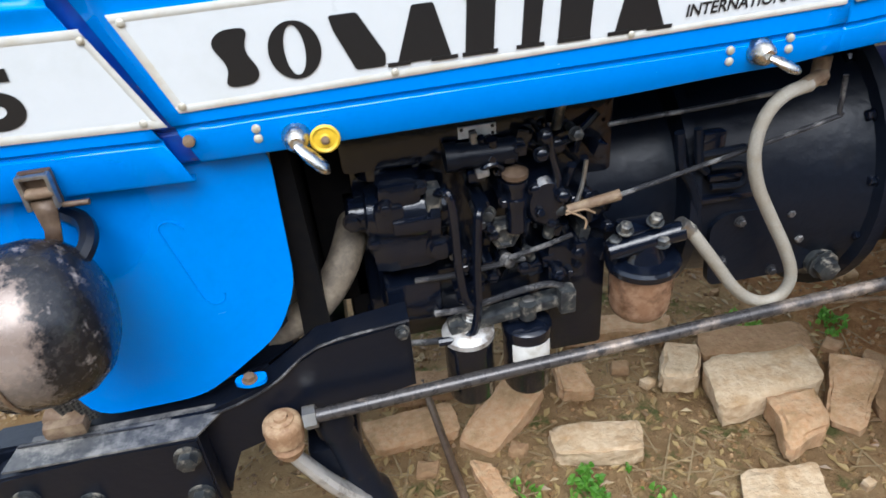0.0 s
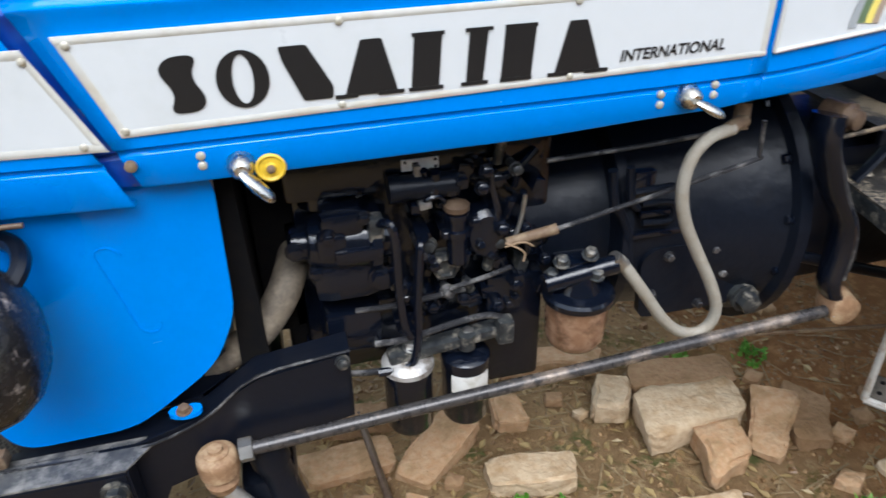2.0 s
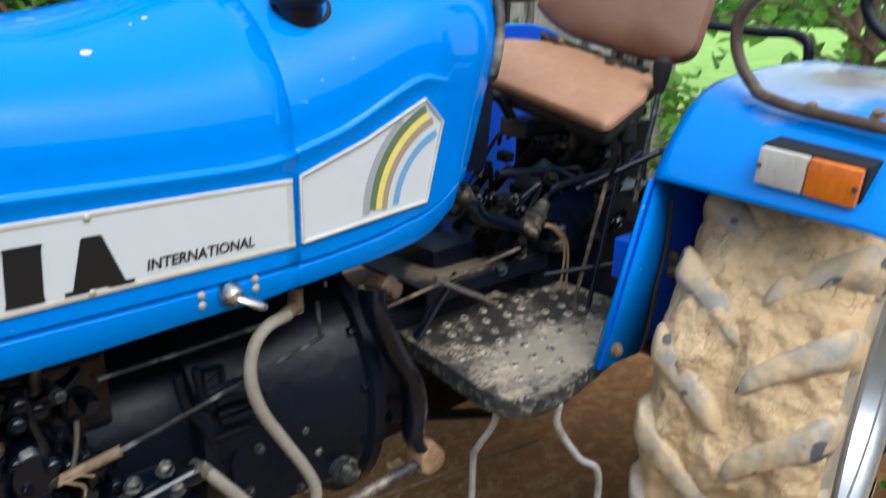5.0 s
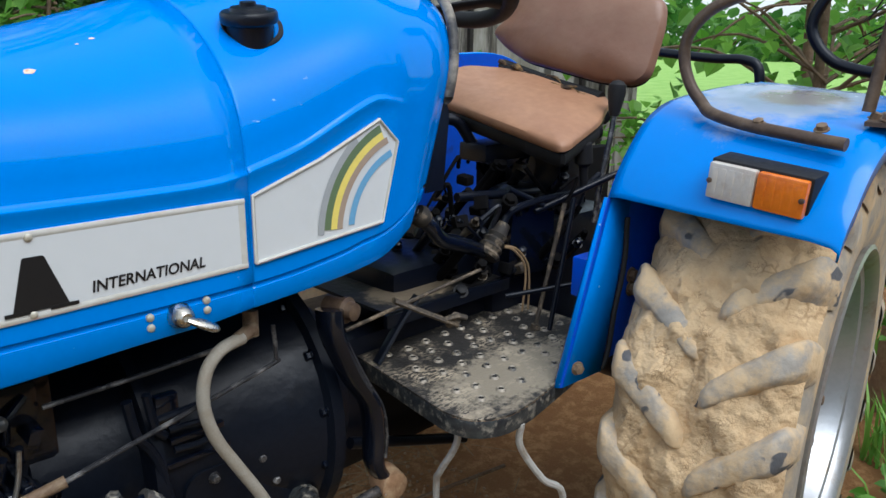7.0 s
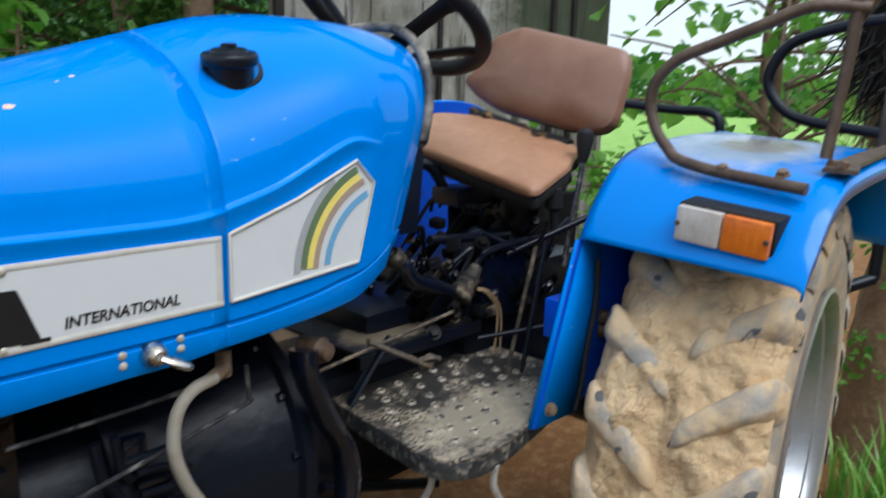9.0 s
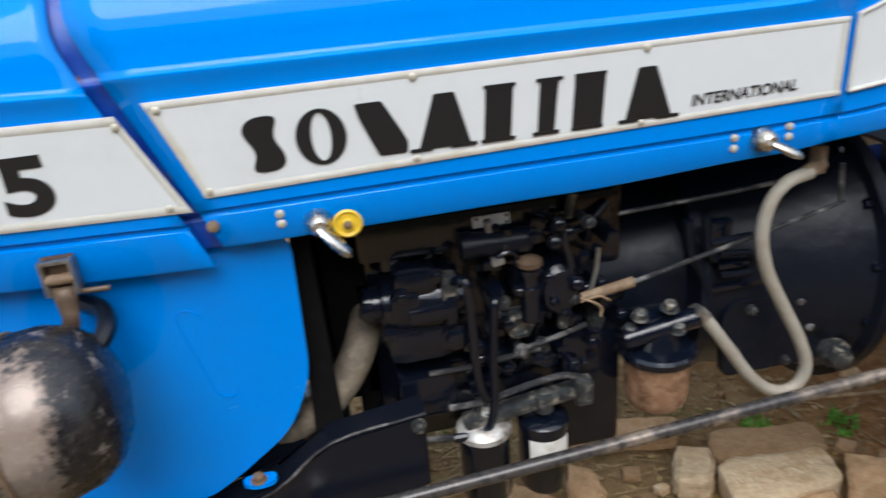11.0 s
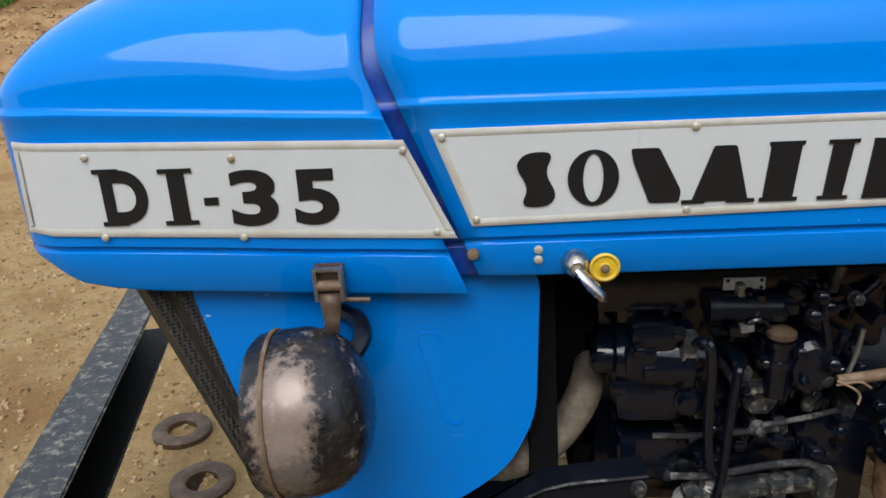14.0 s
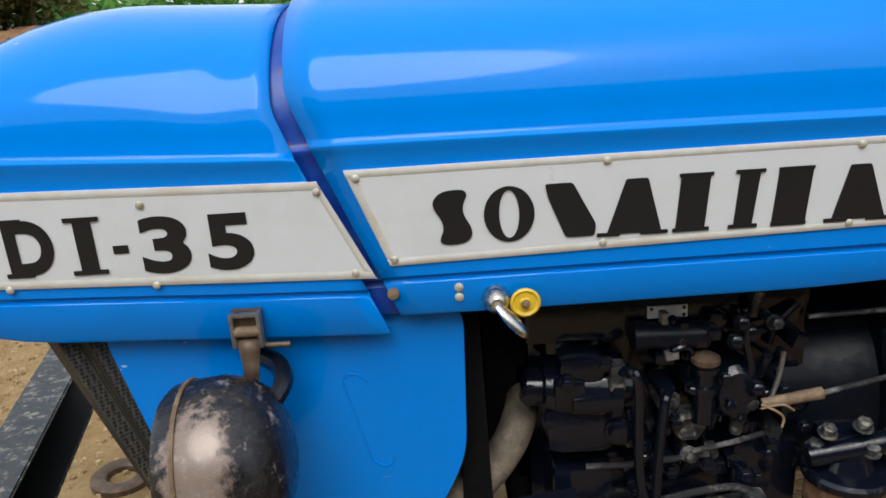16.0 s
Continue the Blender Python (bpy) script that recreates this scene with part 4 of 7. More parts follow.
_g, _v, _r, _m = _n.new("ShaderNodeNewGeometry"), _n.new("ShaderNodeTexVoronoi"), _n.new("ShaderNodeMapRange"), _n.new("ShaderNodeMix")
_v.inputs["Scale"].default_value, _v.inputs["Randomness"].default_value = 170, 0.15
_r.inputs["From Min"].default_value, _r.inputs["From Max"].default_value = 0.40, 0.52
_m.data_type = 'RGBA'
_m.inputs[6].default_value = (0.004, 0.004, 0.004, 1)
_b = _n["Principled BSDF"].inputs["Base Color"]
_l.new(_b.links[0].from_socket, _m.inputs[7])
_l.new(_g.outputs["Position"], _v.inputs["Vector"])
_l.new(_v.outputs["Distance"], _r.inputs["Value"])
_l.new(_r.outputs["Result"], _m.inputs["Factor"])
_l.new(_m.outputs[2], _b)
grille = part("grille_screen", bm, MESHM, tractor, "slanting black wire screen in front of the radiator")
bm = bmesh.new()
rod(bm, (-0.37, 0.05, 0.56), (-0.31, 0.03, 0.540), 0.02, 0.014)
box(bm, (-0.34, 0.035, 0.548), (0.07, 0.05, 0.03), 0.010)
part("screen_foot", bm, RUST, grille, "mud-caked foot of the screen")

# headlamp on its strap
AX = Vector((-0.99, -0.06, -0.05)).normalized()
bm = bmesh.new()
lc = Vector((-0.268, -0.104, 0.852))
lathe(bm, lc, -AX, [(a * 0.92, r * 0.985) for a, r in ((-0.030, 0.080), (-0.028, 0.100), (-0.018, 0.108), (0.0, 0.112), (0.004, 0.1095), (0.010, 0.112), (0.05, 0.113), (0.085, 0.104), (0.112, 0.084), (0.128, 0.056), (0.135, 0.028), (0.137, 0.0))], 40)
lamp = part("headlamp", bm, LAMP_SHELL, tractor, "scuffed black headlamp bowl with bare metal patches")
bm = bmesh.new()
ring = [lc + AX * -0.003 + (frame_of(AX)[1] * math.cos(a) + frame_of(AX)[2] * math.sin(a)) * 0.1102 for a in [2 * math.pi * k / 48 for k in range(49)]]
tube(bm, ring, 0.003, 6, 1, smooth=False)
part("lamp_rim", bm, RUST, lamp, "thin rusty rim line")
bm = bmesh.new()
lathe(bm, lc + AX * 0.022, AX, [(0, 0.080), (0.006, 0.070), (0.012, 0.044), (0.014, 0.0)], 32)
part("lamp_lens", bm, LENS_WHITE, lamp, "clear lamp glass")
bm = bmesh.new()
tube(bm, [(-0.205, 0.035, 0.935), (-0.172, 0.00, 0.935), (-0.162, -0.04, 0.925), (-0.185, -0.07, 0.900)], 0.013, 8, 5)
part("lamp_bracket", bm, BLACK_MATT, lamp)

bm = bmesh.new()
box(bm, (-0.205, -0.003, 0.998), (0.042, 0.010, 0.052), 0.003)
latch = part("hood_latch", bm, RUST_DARK, tractor, "rusty over-centre hood latch")
for c_, s_ in (((-0.223, -0.014, 0.998), (0.006, 0.014, 0.050)), ((-0.187, -0.014, 0.998), (0.006, 0.014, 0.050)), ((-0.205, -0.016, 1.020), (0.040, 0.008, 0.006))):
    bm = bmesh.new()
    box(bm, c_, s_, 0.002)
    part("latch_cheek", bm, STEEL, latch)
bm = bmesh.new()
lathe(bm, (-0.222, -0.014, 0.995), (1, 0, 0), [(0, 0.008), (0.036, 0.008)], 10)
part("latch_pin", bm, RUST, latch)
bm = bmesh.new()
grid(bm, [[(-0.205 - w, y, z), (-0.205 + w2, y, z)] for w, w2, y, z in ((0.016, 0.017, -0.016, 0.985), (0.013, 0.014, -0.020, 0.966), (0.009, 0.012, -0.026, 0.946), (0.012, 0.010, -0.036, 0.925))])
o = part("latch_strap", bm, RUST_DARK, latch, "dirty brown strap")
o.modifiers.new("thickness", 'SOLIDIFY').thickness = 0.004
bm = bmesh.new()
rod(bm, (-0.185, -0.010, 0.972), (-0.150, -0.012, 0.972), 0.004)
part("latch_wire", bm, RUST_DARK, latch)

# front bolster, side frame, bumper
bm = bmesh.new()
plate(bm, [(-0.46, 0.530), (-0.115, 0.524), (0.0, 0.562), (0.094, 0.630), (0.250, 0.651), (0.248, 0.500), (0.05, 0.462), (-0.085, 0.425), (-0.12, 0.315), (-0.62, 0.315), (-0.62, 0.44)], 0.015, 0.075, 0.006)
bolster = part("side_frame", bm, BLACK_MATT, tractor, "thick black chassis side plate with bolts")
bm = bmesh.new()
tube(bm, [(-0.42, 0.012, 0.533), (-0.25, 0.010, 0.530), (-0.115, 0.010, 0.526), (0.0, 0.011, 0.564), (0.094, 0.012, 0.632), (0.250, 0.013, 0.653)], 0.0025, 6, 4)
part("welded_edge", bm, ROD, bolster, "rubbed bare top edge")
for x, y, z in ((-0.150, -0.037, 0.490), (-0.152, -0.037, 0.392), (-0.325, -0.037, 0.425), (-0.42, -0.037, 0.46), (0.236, 0.015, 0.632)):
    bm = bmesh.new()
    g = 0.55 if x > 0 else 1.0
    lathe(bm, (x, y, z), (0, -1, 0), [(0, 0.023 * g), (0.004, 0.023 * g), (0.005, 0.019 * g)], 18)
    hexbolt(bm, (x, y - 0.005, z), (0, -1, 0), 0.017 * g, 0.014 * g)
    part("frame_bolt", bm, BLACK_WORN, bolster)
bm = bmesh.new()
plate(bm, [(-0.60, 0.30), (-0.56, 0.455), (-0.44, 0.515), (-0.30, 0.524), (-0.124, 0.524), (-0.122, 0.315), (-0.20, 0.30)], -0.037, 0.014, 0.004)
part("front_support", bm, BLACK_MATT, bolster, "thick black front support casting")
bm = bmesh.new()
slab(bm, [(-0.435, -0.034), (-0.127, -0.034), (-0.09, 0.012), (-0.09, 0.034), (-0.42, 0.034)], 0.525, 0.529)
part("support_ledge", bm, DUST, bolster, "dusty grey top ledge")
bm = bmesh.new()
plate(bm, [(-0.40, 0.50), (0.248, 0.600), (0.248, 0.45), (-0.40, 0.33)], 0.53, 0.585, 0.006)
part("side_frame", bm, BLACK_MATT, tractor)
bm = bmesh.new()
box(bm, (-0.25, YC, 0.42), (0.26, 0.50, 0.18), 0.01)
part("axle_carrier", bm, BLACK_MATT, tractor, "black cast front axle carrier")
bm = bmesh.new()
slab(bm, round_outline([(-0.055, 0.016), (-0.03, 0.004), (0.0, 0.010), (0.0, 0.034), (-0.05, 0.034)], 0.015, 3), 0.575, 0.583)
o = part("blue_tab", bm, BLUE, shield, "bent blue tab with a rusty bolt")
bm = bmesh.new()
hexbolt(bm, (-0.028, 0.018, 0.583), (0, 0, 1), 0.010, 0.008)
part("tab_bolt", bm, RUST, shield)

fb0, fb1 = Vector((-0.722, -0.30, 0.55)), Vector((-1.03, 1.10, 0.55))
d = (fb1 - fb0).normalized()
s = Vector((d.y, -d.x, 0))
bm = bmesh.new()
prof = [(-0.055, 0.0), (0.055, 0.0), (0.055, -0.010), (-0.045, -0.010), (-0.045, -0.15), (0.055, -0.15), (0.055, -0.16), (-0.055, -0.16)]
vs = grid(bm, [[p + s * a + Vector((0, 0, z)) for a, z in prof] for p in (fb0, fb1)], closed=True)
bm.faces.new(vs[0]), bm.faces.new(vs[1])
bmesh.ops.bevel(bm, geom=[e for e in bm.edges if e.calc_length() > 1], offset=0.004, segments=2, affect='EDGES')
bm.normal_update()
# inner faces take the darker colour in place of shade
for f in bm.faces:
    inner = (f.calc_center_median() - fb0).dot(s) < 0.04 and -0.158 < f.calc_center_median().z - fb0.z < -0.006
    f.material_index = 1 if inner and (f.calc_center_median() - fb0).dot(s) > -0.050 else 0
bumper = part("front_bumper", bm, (BLACK_WORN, SHADED_INSIDE), tractor, "chipped black channel-iron front bumper")
for y in (0.03,):
    bm = bmesh.new()
    plate(bm, [(-0.715, 0.570), (-0.68, 0.582), (-0.62, 0.588), (-0.47, 0.528), (-0.44, 0.48), (-0.44, 0.40), (-0.715, 0.42)], y - 0.036, y + 0.020, 0.004)
    part("bumper_arm", bm, BLACK_MATT, bumper, "black welded bumper arm")

# drag link with ball joints, king pin and steering arm
bm = bmesh.new()
rod(bm, (0.055, -0.02, 0.508), (1.178, -0.02, 0.573), 0.0122, None, 16)
link = part("drag_link", bm, LINK, tractor, "long black steering rod with worn paint")
for p, r in (((0.048, -0.02, 0.508), 0.021), ((1.165, -0.02, 0.572), 0.021)):
    bm = bmesh.new()
    lathe(bm, p, (1, 0, 0.056), [(0, r), (0.022, r)], 6)
    part("lock_nut", bm, STEEL, link)
bm = bmesh.new()
lathe(bm, (0.010, -0.02, 0.430), (0, 0, 1), [(0, 0.020), (0.010, 0.026), (0.022, 0.029), (0.030, 0.023), (0.036, 0.024), (0.044, 0.0335), (0.070, 0.0345), (0.080, 0.033), (0.084, 0.029), (0.085, 0.022), (0.088, 0.021), (0.090, 0.013), (0.096, 0.012), (0.098, 0.0)], 24)
part("front_ball_joint", bm, RUST_BRIGHT, link, "rusty ball joint with a castle nut")
bm = bmesh.new()
lathe(bm, (1.208, -0.045, 0.574), (0.1, 1, 0.0), [(0, 0.020), (0.005, 0.030), (0.045, 0.034), (0.06, 0.028), (0.075, 0.016)], 18)
part("rear_ball_joint", bm, RUST_BRIGHT, link, "muddy rear ball joint").location = (-0.018, 0, 0.004)
bm = bmesh.new()
tube(bm, [(0.010, -0.02, 0.435), (0.03, -0.01, 0.38), (0.075, 0.0, 0.29), (0.14, 0.03, 0.18)], lambda t: 0.022 + 0.008 * t, 10, 5, 0.6)
part("knuckle_arm", bm, BARE, tractor, "bare steel steering knuckle arm")
bm = bmesh.new()
lathe(bm, (0.080, 0.04, 0.47), (0.18, 0, -1), [(0, 0.026), (0.01, 0.034), (0.06, 0.036), (0.065, 0.030), (0.24, 0.032), (0.26, 0.045), (0.34, 0.045)], 20)
part("king_pin", bm, BLACK_MATT, tractor, "black king pin housing")
bm = bmesh.new()
box(bm, (0.08, 0.30, 0.33), (0.10, 0.56, 0.09), 0.012)
part("front_axle", bm, BLACK_MATT, tractor, "black front axle beam")
bm = bmesh.new()
tube(bm, [(1.092, 0.03, 0.965), (1.092, 0.022, 0.915), (1.128, 0.014, 0.825), (1.166, 0.008, 0.755), (1.172, 0.004, 0.69), (1.166, -0.004, 0.625), (1.195, -0.012, 0.575)], lambda t: 0.038 - 0.011 * t, 12, 5, 0.5)
arm = part("steering_arm", bm, BLACK, tractor, "bent black steering drop arm")
bm = bmesh.new()
tube(bm, [(1.112, 0.002, 0.900), (1.146, -0.006, 0.822), (1.182, -0.012, 0.752), (1.190, -0.016, 0.69), (1.182, -0.02, 0.64)], 0.0035, 6, 5)
part("worn_edge", bm, ROD, arm, "edge rubbed to bare metal")
bm = bmesh.new()
lathe(bm, (1.118, 0.07, 0.955), (0.25, -1, 0), [(0, 0.022), (0.035, 0.022), (0.04, 0.026), (0.048, 0.026), (0.052, 0.019), (0.066, 0.017), (0.07, 0.008)], 14)
part("arm_nut", bm, RUST_DARK, arm, "rusty steering shaft nut")

# engine and pump
def block(name, mat, parent, label, *boxes):
    """One rounded casting."""
    bm = bmesh.new()
    for c, sz, bv in boxes:
        box(bm, c, sz, bv)
    return part(name, bm, mat, parent, label)


engine = block("engine_block", BLACK, tractor, "oily black painted engine block", ((0.42, 0.33, 0.74), (0.46, 0.34, 0.40), 0.012))
block("cylinder_head", BLACK, engine, "", ((0.40, 0.165, 0.915), (0.44, 0.10, 0.07), 0.015))
block("valve_cover", BLACK, engine, "", ((0.42, 0.30, 0.99), (0.48, 0.26, 0.14), 0.03))
block("oil_sump", BLACK, engine, "", ((0.42, 0.33, 0.52), (0.48, 0.30, 0.10), 0.02))
# timing case coloured near black in place of the bay's shade
for k in range(7):
    block("timing_case", SHADE_BLACK, engine, "timing case behind the pump, in shade black", ((0.225, 0.36, 0.66), (0.14, 0.34, 0.34), 0.02)) if k == 0 else None
    block("block_rib", BLACK, engine, "", ((0.22 + 0.066 * k, 0.155, 0.66), (0.012, 0.018, 0.16), 0.004))
block("crankcase_cover", BLACK, engine, "", ((0.435, 0.15, 0.60), (0.36, 0.04, 0.12), 0.01))
block("timing_cover", BLACK, engine, "", ((0.570, 0.13, 0.565), (0.11, 0.06, 0.25), 0.012))
block("mounting_boss", BLACK, engine, "", ((0.27, 0.12, 0.62), (0.10, 0.05, 0.09), 0.012))
bm = bmesh.new()
lathe(bm, (0.175, 0.125, 0.806), (1, 0, -0.06), [(0, 0.018), (0.006, 0.030), (0.03, 0.032), (0.034, 0.044), (0.06, 0.052), (0.13, 0.054), (0.135, 0.062), (0.150, 0.062), (0.155, 0.04), (0.172, 0.036)], 22)
pump = part("injection_pump", bm, BLACK, tractor, "black fuel injection pump with cast ribs")
block("pump_top", BLACK, pump, "", ((0.265, 0.105, 0.852), (0.075, 0.06, 0.045), 0.018))
block("pump_side", BLACK, pump, "", ((0.245, 0.095, 0.815), (0.05, 0.05, 0.05), 0.012))
block("pump_rib", BLACK, pump, "", ((0.285, 0.088, 0.800), (0.075, 0.05, 0.025), 0.006))
block("pump_base", BLACK, pump, "", ((0.265, 0.112, 0.742), (0.12, 0.075, 0.08), 0.030))
bm = bmesh.new()
lathe(bm, (0.236, 0.16, 0.86), (0, 0, 1), [(0, 0.036), (0.02, 0.036), (0.022, 0.030), (0.03, 0.030), (0.032, 0.034), (0.05, 0.034), (0.052, 0.026), (0.075, 0.025), (0.078, 0.015)], 18)
part("pump_head", bm, BLACK, pump, "ribbed black filler neck")
for x, y, z, r in ((0.322, 0.075, 0.745, 0.018), (0.186, 0.10, 0.806, 0.013), (0.30, 0.085, 0.86, 0.010), (0.24, 0.075, 0.838, 0.009), (0.215, 0.09, 0.765, 0.010)):
    bm = bmesh.new()
    hexbolt(bm, (x, y, z), (0, -1, 0), r, 0.010)
    part("pump_bolt", bm, BLACK, pump)
bm = bmesh.new()
box(bm, (0.318, 0.085, 0.838), (0.026, 0.03, 0.045), 0.006)
part("pipe_union", bm, BLACK_WORN, pump, "dull black pipe union")
bm = bmesh.new()
box(bm, (0.402, 0.112, 0.928), (0.062, 0.004, 0.020), 0.001)
o = part("data_plate", bm, LABEL, engine, "small white data plate")
for x, z in ((0.377, 0.934), (0.427, 0.934), (0.427, 0.922)):
    bm = bmesh.new()
    lathe(bm, (x, 0.110, z), (0, -1, 0), [(0, 0.003), (0.0015, 0.0028), (0.002, 0.001)], 8)
    part("plate_screw", bm, BLACK_INK, o)

bm = bmesh.new()
rod(bm, (0.355, 0.10, 0.895), (0.460, 0.10, 0.892), 0.021)
rod(bm, (0.345, 0.10, 0.895), (0.365, 0.10, 0.895), 0.024)
part("governor_tube", bm, CAST, engine, "dark grey cylinder under the plate")

# pipes and small fittings on the engine side
pipes = [([(0.322, 0.075, 0.850), (0.338, 0.055, 0.856), (0.344, 0.050, 0.82), (0.346, 0.05, 0.72), (0.352, 0.05, 0.655), (0.362, 0.05, 0.628)], 0.0078, BLACK),
         ([(0.398, 0.075, 0.812), (0.386, 0.055, 0.812), (0.382, 0.05, 0.79), (0.376, 0.05, 0.70), (0.374, 0.05, 0.63), (0.365, 0.05, 0.575), (0.345, 0.05, 0.560), (0.30, 0.055, 0.555)], 0.0078, BLACK),
         ([(0.30, 0.07, 0.610), (0.36, 0.06, 0.618), (0.44, 0.06, 0.634), (0.50, 0.06, 0.640), (0.530, 0.06, 0.630)], 0.006, ROD),
         ([(0.22, 0.07, 0.560), (0.28, 0.07, 0.548), (0.34, 0.07, 0.545)], 0.006, ROD),
         ([(0.438, 0.075, 0.700), (0.50, 0.075, 0.712), (0.552, 0.08, 0.722)], 0.0045, ROD),
         ([(0.275, 0.10, 0.667), (0.33, 0.09, 0.672), (0.40, 0.085, 0.68), (0.47, 0.09, 0.682)], 0.005, ROD),
         ([(0.47, 0.11, 0.905), (0.52, 0.10, 0.89), (0.56, 0.10, 0.90), (0.60, 0.11, 0.93)], 0.007, BLACK),
         ([(0.515, 0.10, 0.93), (0.517, 0.09, 0.88), (0.528, 0.085, 0.83), (0.525, 0.09, 0.79)], 0.006, BLACK),
         ([(0.395, 0.09, 0.86), (0.41, 0.08, 0.88), (0.43, 0.085, 0.875), (0.445, 0.10, 0.84)], 0.005, BLACK),
         ([(0.62, 0.11, 0.905), (0.80, 0.10, 0.915), (0.98, 0.10, 0.925)], 0.0045, ROD),
         ([(0.575, 0.085, 0.86), (0.568, 0.08, 0.82), (0.556, 0.075, 0.785)], 0.004, STEEL)]
for pts, r, mt in pipes:
    bm = bmesh.new()
    tube(bm, pts, r, 8, 6)
    part("fuel_pipe", bm, mt, engine)
bm = bmesh.new()
lathe(bm, (0.436, 0.11, 0.738), (0, -1, 0), [(0, 0.030), (0.012, 0.030), (0.013, 0.026), (0.026, 0.026), (0.028, 0.019), (0.022, 0.017)], 6)
part("hex_plug", bm, BLACK_WORN, engine, "large black hexagonal plug")
bm = bmesh.new()
lathe(bm, (0.455, 0.085, 0.750), (0, 0, 1), [(0, 0.018), (0.05, 0.018), (0.052, 0.022), (0.064, 0.022), (0.066, 0.017), (0.085, 0.017), (0.087, 0.021), (0.096, 0.021)], 16)
sens = part("filler_pipe", bm, BLACK, engine)
bm = bmesh.new()
lathe(bm, (0.455, 0.085, 0.846), (0, 0, 1), [(0, 0.016), (0.006, 0.022), (0.014, 0.022), (0.02, 0.012), (0.021, 0)], 12)
part("filler_cap", bm, RUST_DARK, sens, "brown filler cap")
bm = bmesh.new()
lathe(bm, (0.508, 0.12, 0.79), (0, -1, 0.05), [(0, 0.040), (0.03, 0.038), (0.04, 0.030), (0.042, 0.0)], 20, 1.25)
part("side_cover", bm, BLACK, engine, "rounded black side cover")
random.seed(4)
for k in range(84):
    x, z = 0.35 + 0.27 * random.random(), 0.62 + 0.30 * random.random()
    bm = bmesh.new()
    kind = random.random()
    y = 0.105 - 0.03 * random.random()
    if kind < 0.55:
        hexbolt(bm, (x, y, z), (0.2 * random.uniform(-1, 1), -1, 0.3 * random.random()), random.uniform(0.006, 0.011), random.uniform(0.006, 0.014))
        rod(bm, (x, y, z), (x, 0.18, z), 0.008)
    elif kind < 0.8:
        box(bm, (x, y + 0.03, z), (random.uniform(0.012, 0.03), 0.06, random.uniform(0.012, 0.035)), 0.003, Euler((0, random.uniform(-0.4, 0.4), 0)).to_matrix().to_4x4())
    else:
        rod(bm, (x, y + 0.02, z), (x + random.uniform(-0.01, 0.01), y + 0.01, z + random.uniform(0.02, 0.05)), random.uniform(0.005, 0.010))
        rod(bm, (x, y + 0.02, z), (x, 0.18, z), 0.006)
    part("engine_fitting", bm, random.choice((BLACK, BLACK, BLACK, BLACK, BLACK_WORN, BLACK, ROD, BLACK)), engine)

# dark backing added to close the view through the engine bay
block("far_side_backing", SHADE_BLACK, engine, "added dark backing on the far side of the engine", ((0.52, 0.555, 0.80), (0.88, 0.012, 0.42), 0.003))
# fan shroud in shade black, radiator hose in the dark front of the bay
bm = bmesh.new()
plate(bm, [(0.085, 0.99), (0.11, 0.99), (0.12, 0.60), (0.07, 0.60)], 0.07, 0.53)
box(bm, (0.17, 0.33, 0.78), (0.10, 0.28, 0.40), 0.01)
part("fan_shroud", bm, SHADE_BLACK, tractor, "dark fan shroud behind the shield")
bm = bmesh.new()
tube(bm, [(0.21, 0.30, 0.765), (0.186, 0.19, 0.750), (0.163, 0.130, 0.722), (0.134, 0.110, 0.684), (0.098, 0.102, 0.648), (0.055, 0.102, 0.622), (0.0, 0.11, 0.597)], 0.029, 16, 6)
part("radiator_hose", bm, HOSE_TAN, tractor, "dusty lower radiator hose")
bm = bmesh.new()
box(bm, (-0.10, 0.30, 0.76), (0.30, 0.44, 0.44), 0.01)
part("radiator", bm, BLACK_MATT, tractor, "black radiator core")

# oil filters under the pump
bm = bmesh.new()
box(bm, (0.43, 0.07, 0.588), (0.22, 0.035, 0.022), 0.008, Euler((0, radians(-7), 0)).to_matrix().to_4x4())
rod(bm, (0.465, 0.06, 0.575), (0.465, 0.06, 0.606), 0.016)
box(bm, (0.535, 0.055, 0.605), (0.03, 0.03, 0.05), 0.006)
head = part("filter_head", bm, BLACK_WORN, tractor, "chipped black filter head with unions")
for cx_, lab in ((0.357, "silver-topped black oil filter"), (0.467, "black oil filter with a white label")):
    bm = bmesh.new()
    lathe(bm, (cx_, 0.075, 0.40), (0, 0, 1), [(0, 0.030), (0.004, 0.041), (0.012, 0.045), (0.130, 0.045), (0.142, 0.047), (0.150, 0.046), (0.156, 0.038), (0.160, 0.02)], 24)
    f = part("oil_filter", bm, BLACK, head, lab)
    bm = bmesh.new()
    if cx_ < 0.4:
        lathe(bm, (cx_, 0.075, 0.545), (0, 0, 1), [(0, 0.0485), (0.010, 0.0485), (0.020, 0.040), (0.026, 0.018), (0.028, 0)], 24)
        part("filter_top", bm, BARE, f, "blotchy silver filter cover")
    else:
        a0, a1 = radians(220), radians(320)
        grid(bm, [[(cx_ + 0.0458 * math.cos(a0 + (a1 - a0) * k / 8), 0.075 + 0.0458 * math.sin(a0 + (a1 - a0) * k / 8), z) for k in range(9)] for z in (0.485, 0.527)])
        part("filter_label", bm, LABEL, f, "white paper label")
for x in (0.365, 0.47):
    bm = bmesh.new()
    hexbolt(bm, (x, 0.07, 0.59), (0, -0.2, 1), 0.013, 0.014)
    part("filter_bolt", bm, STEEL, head)

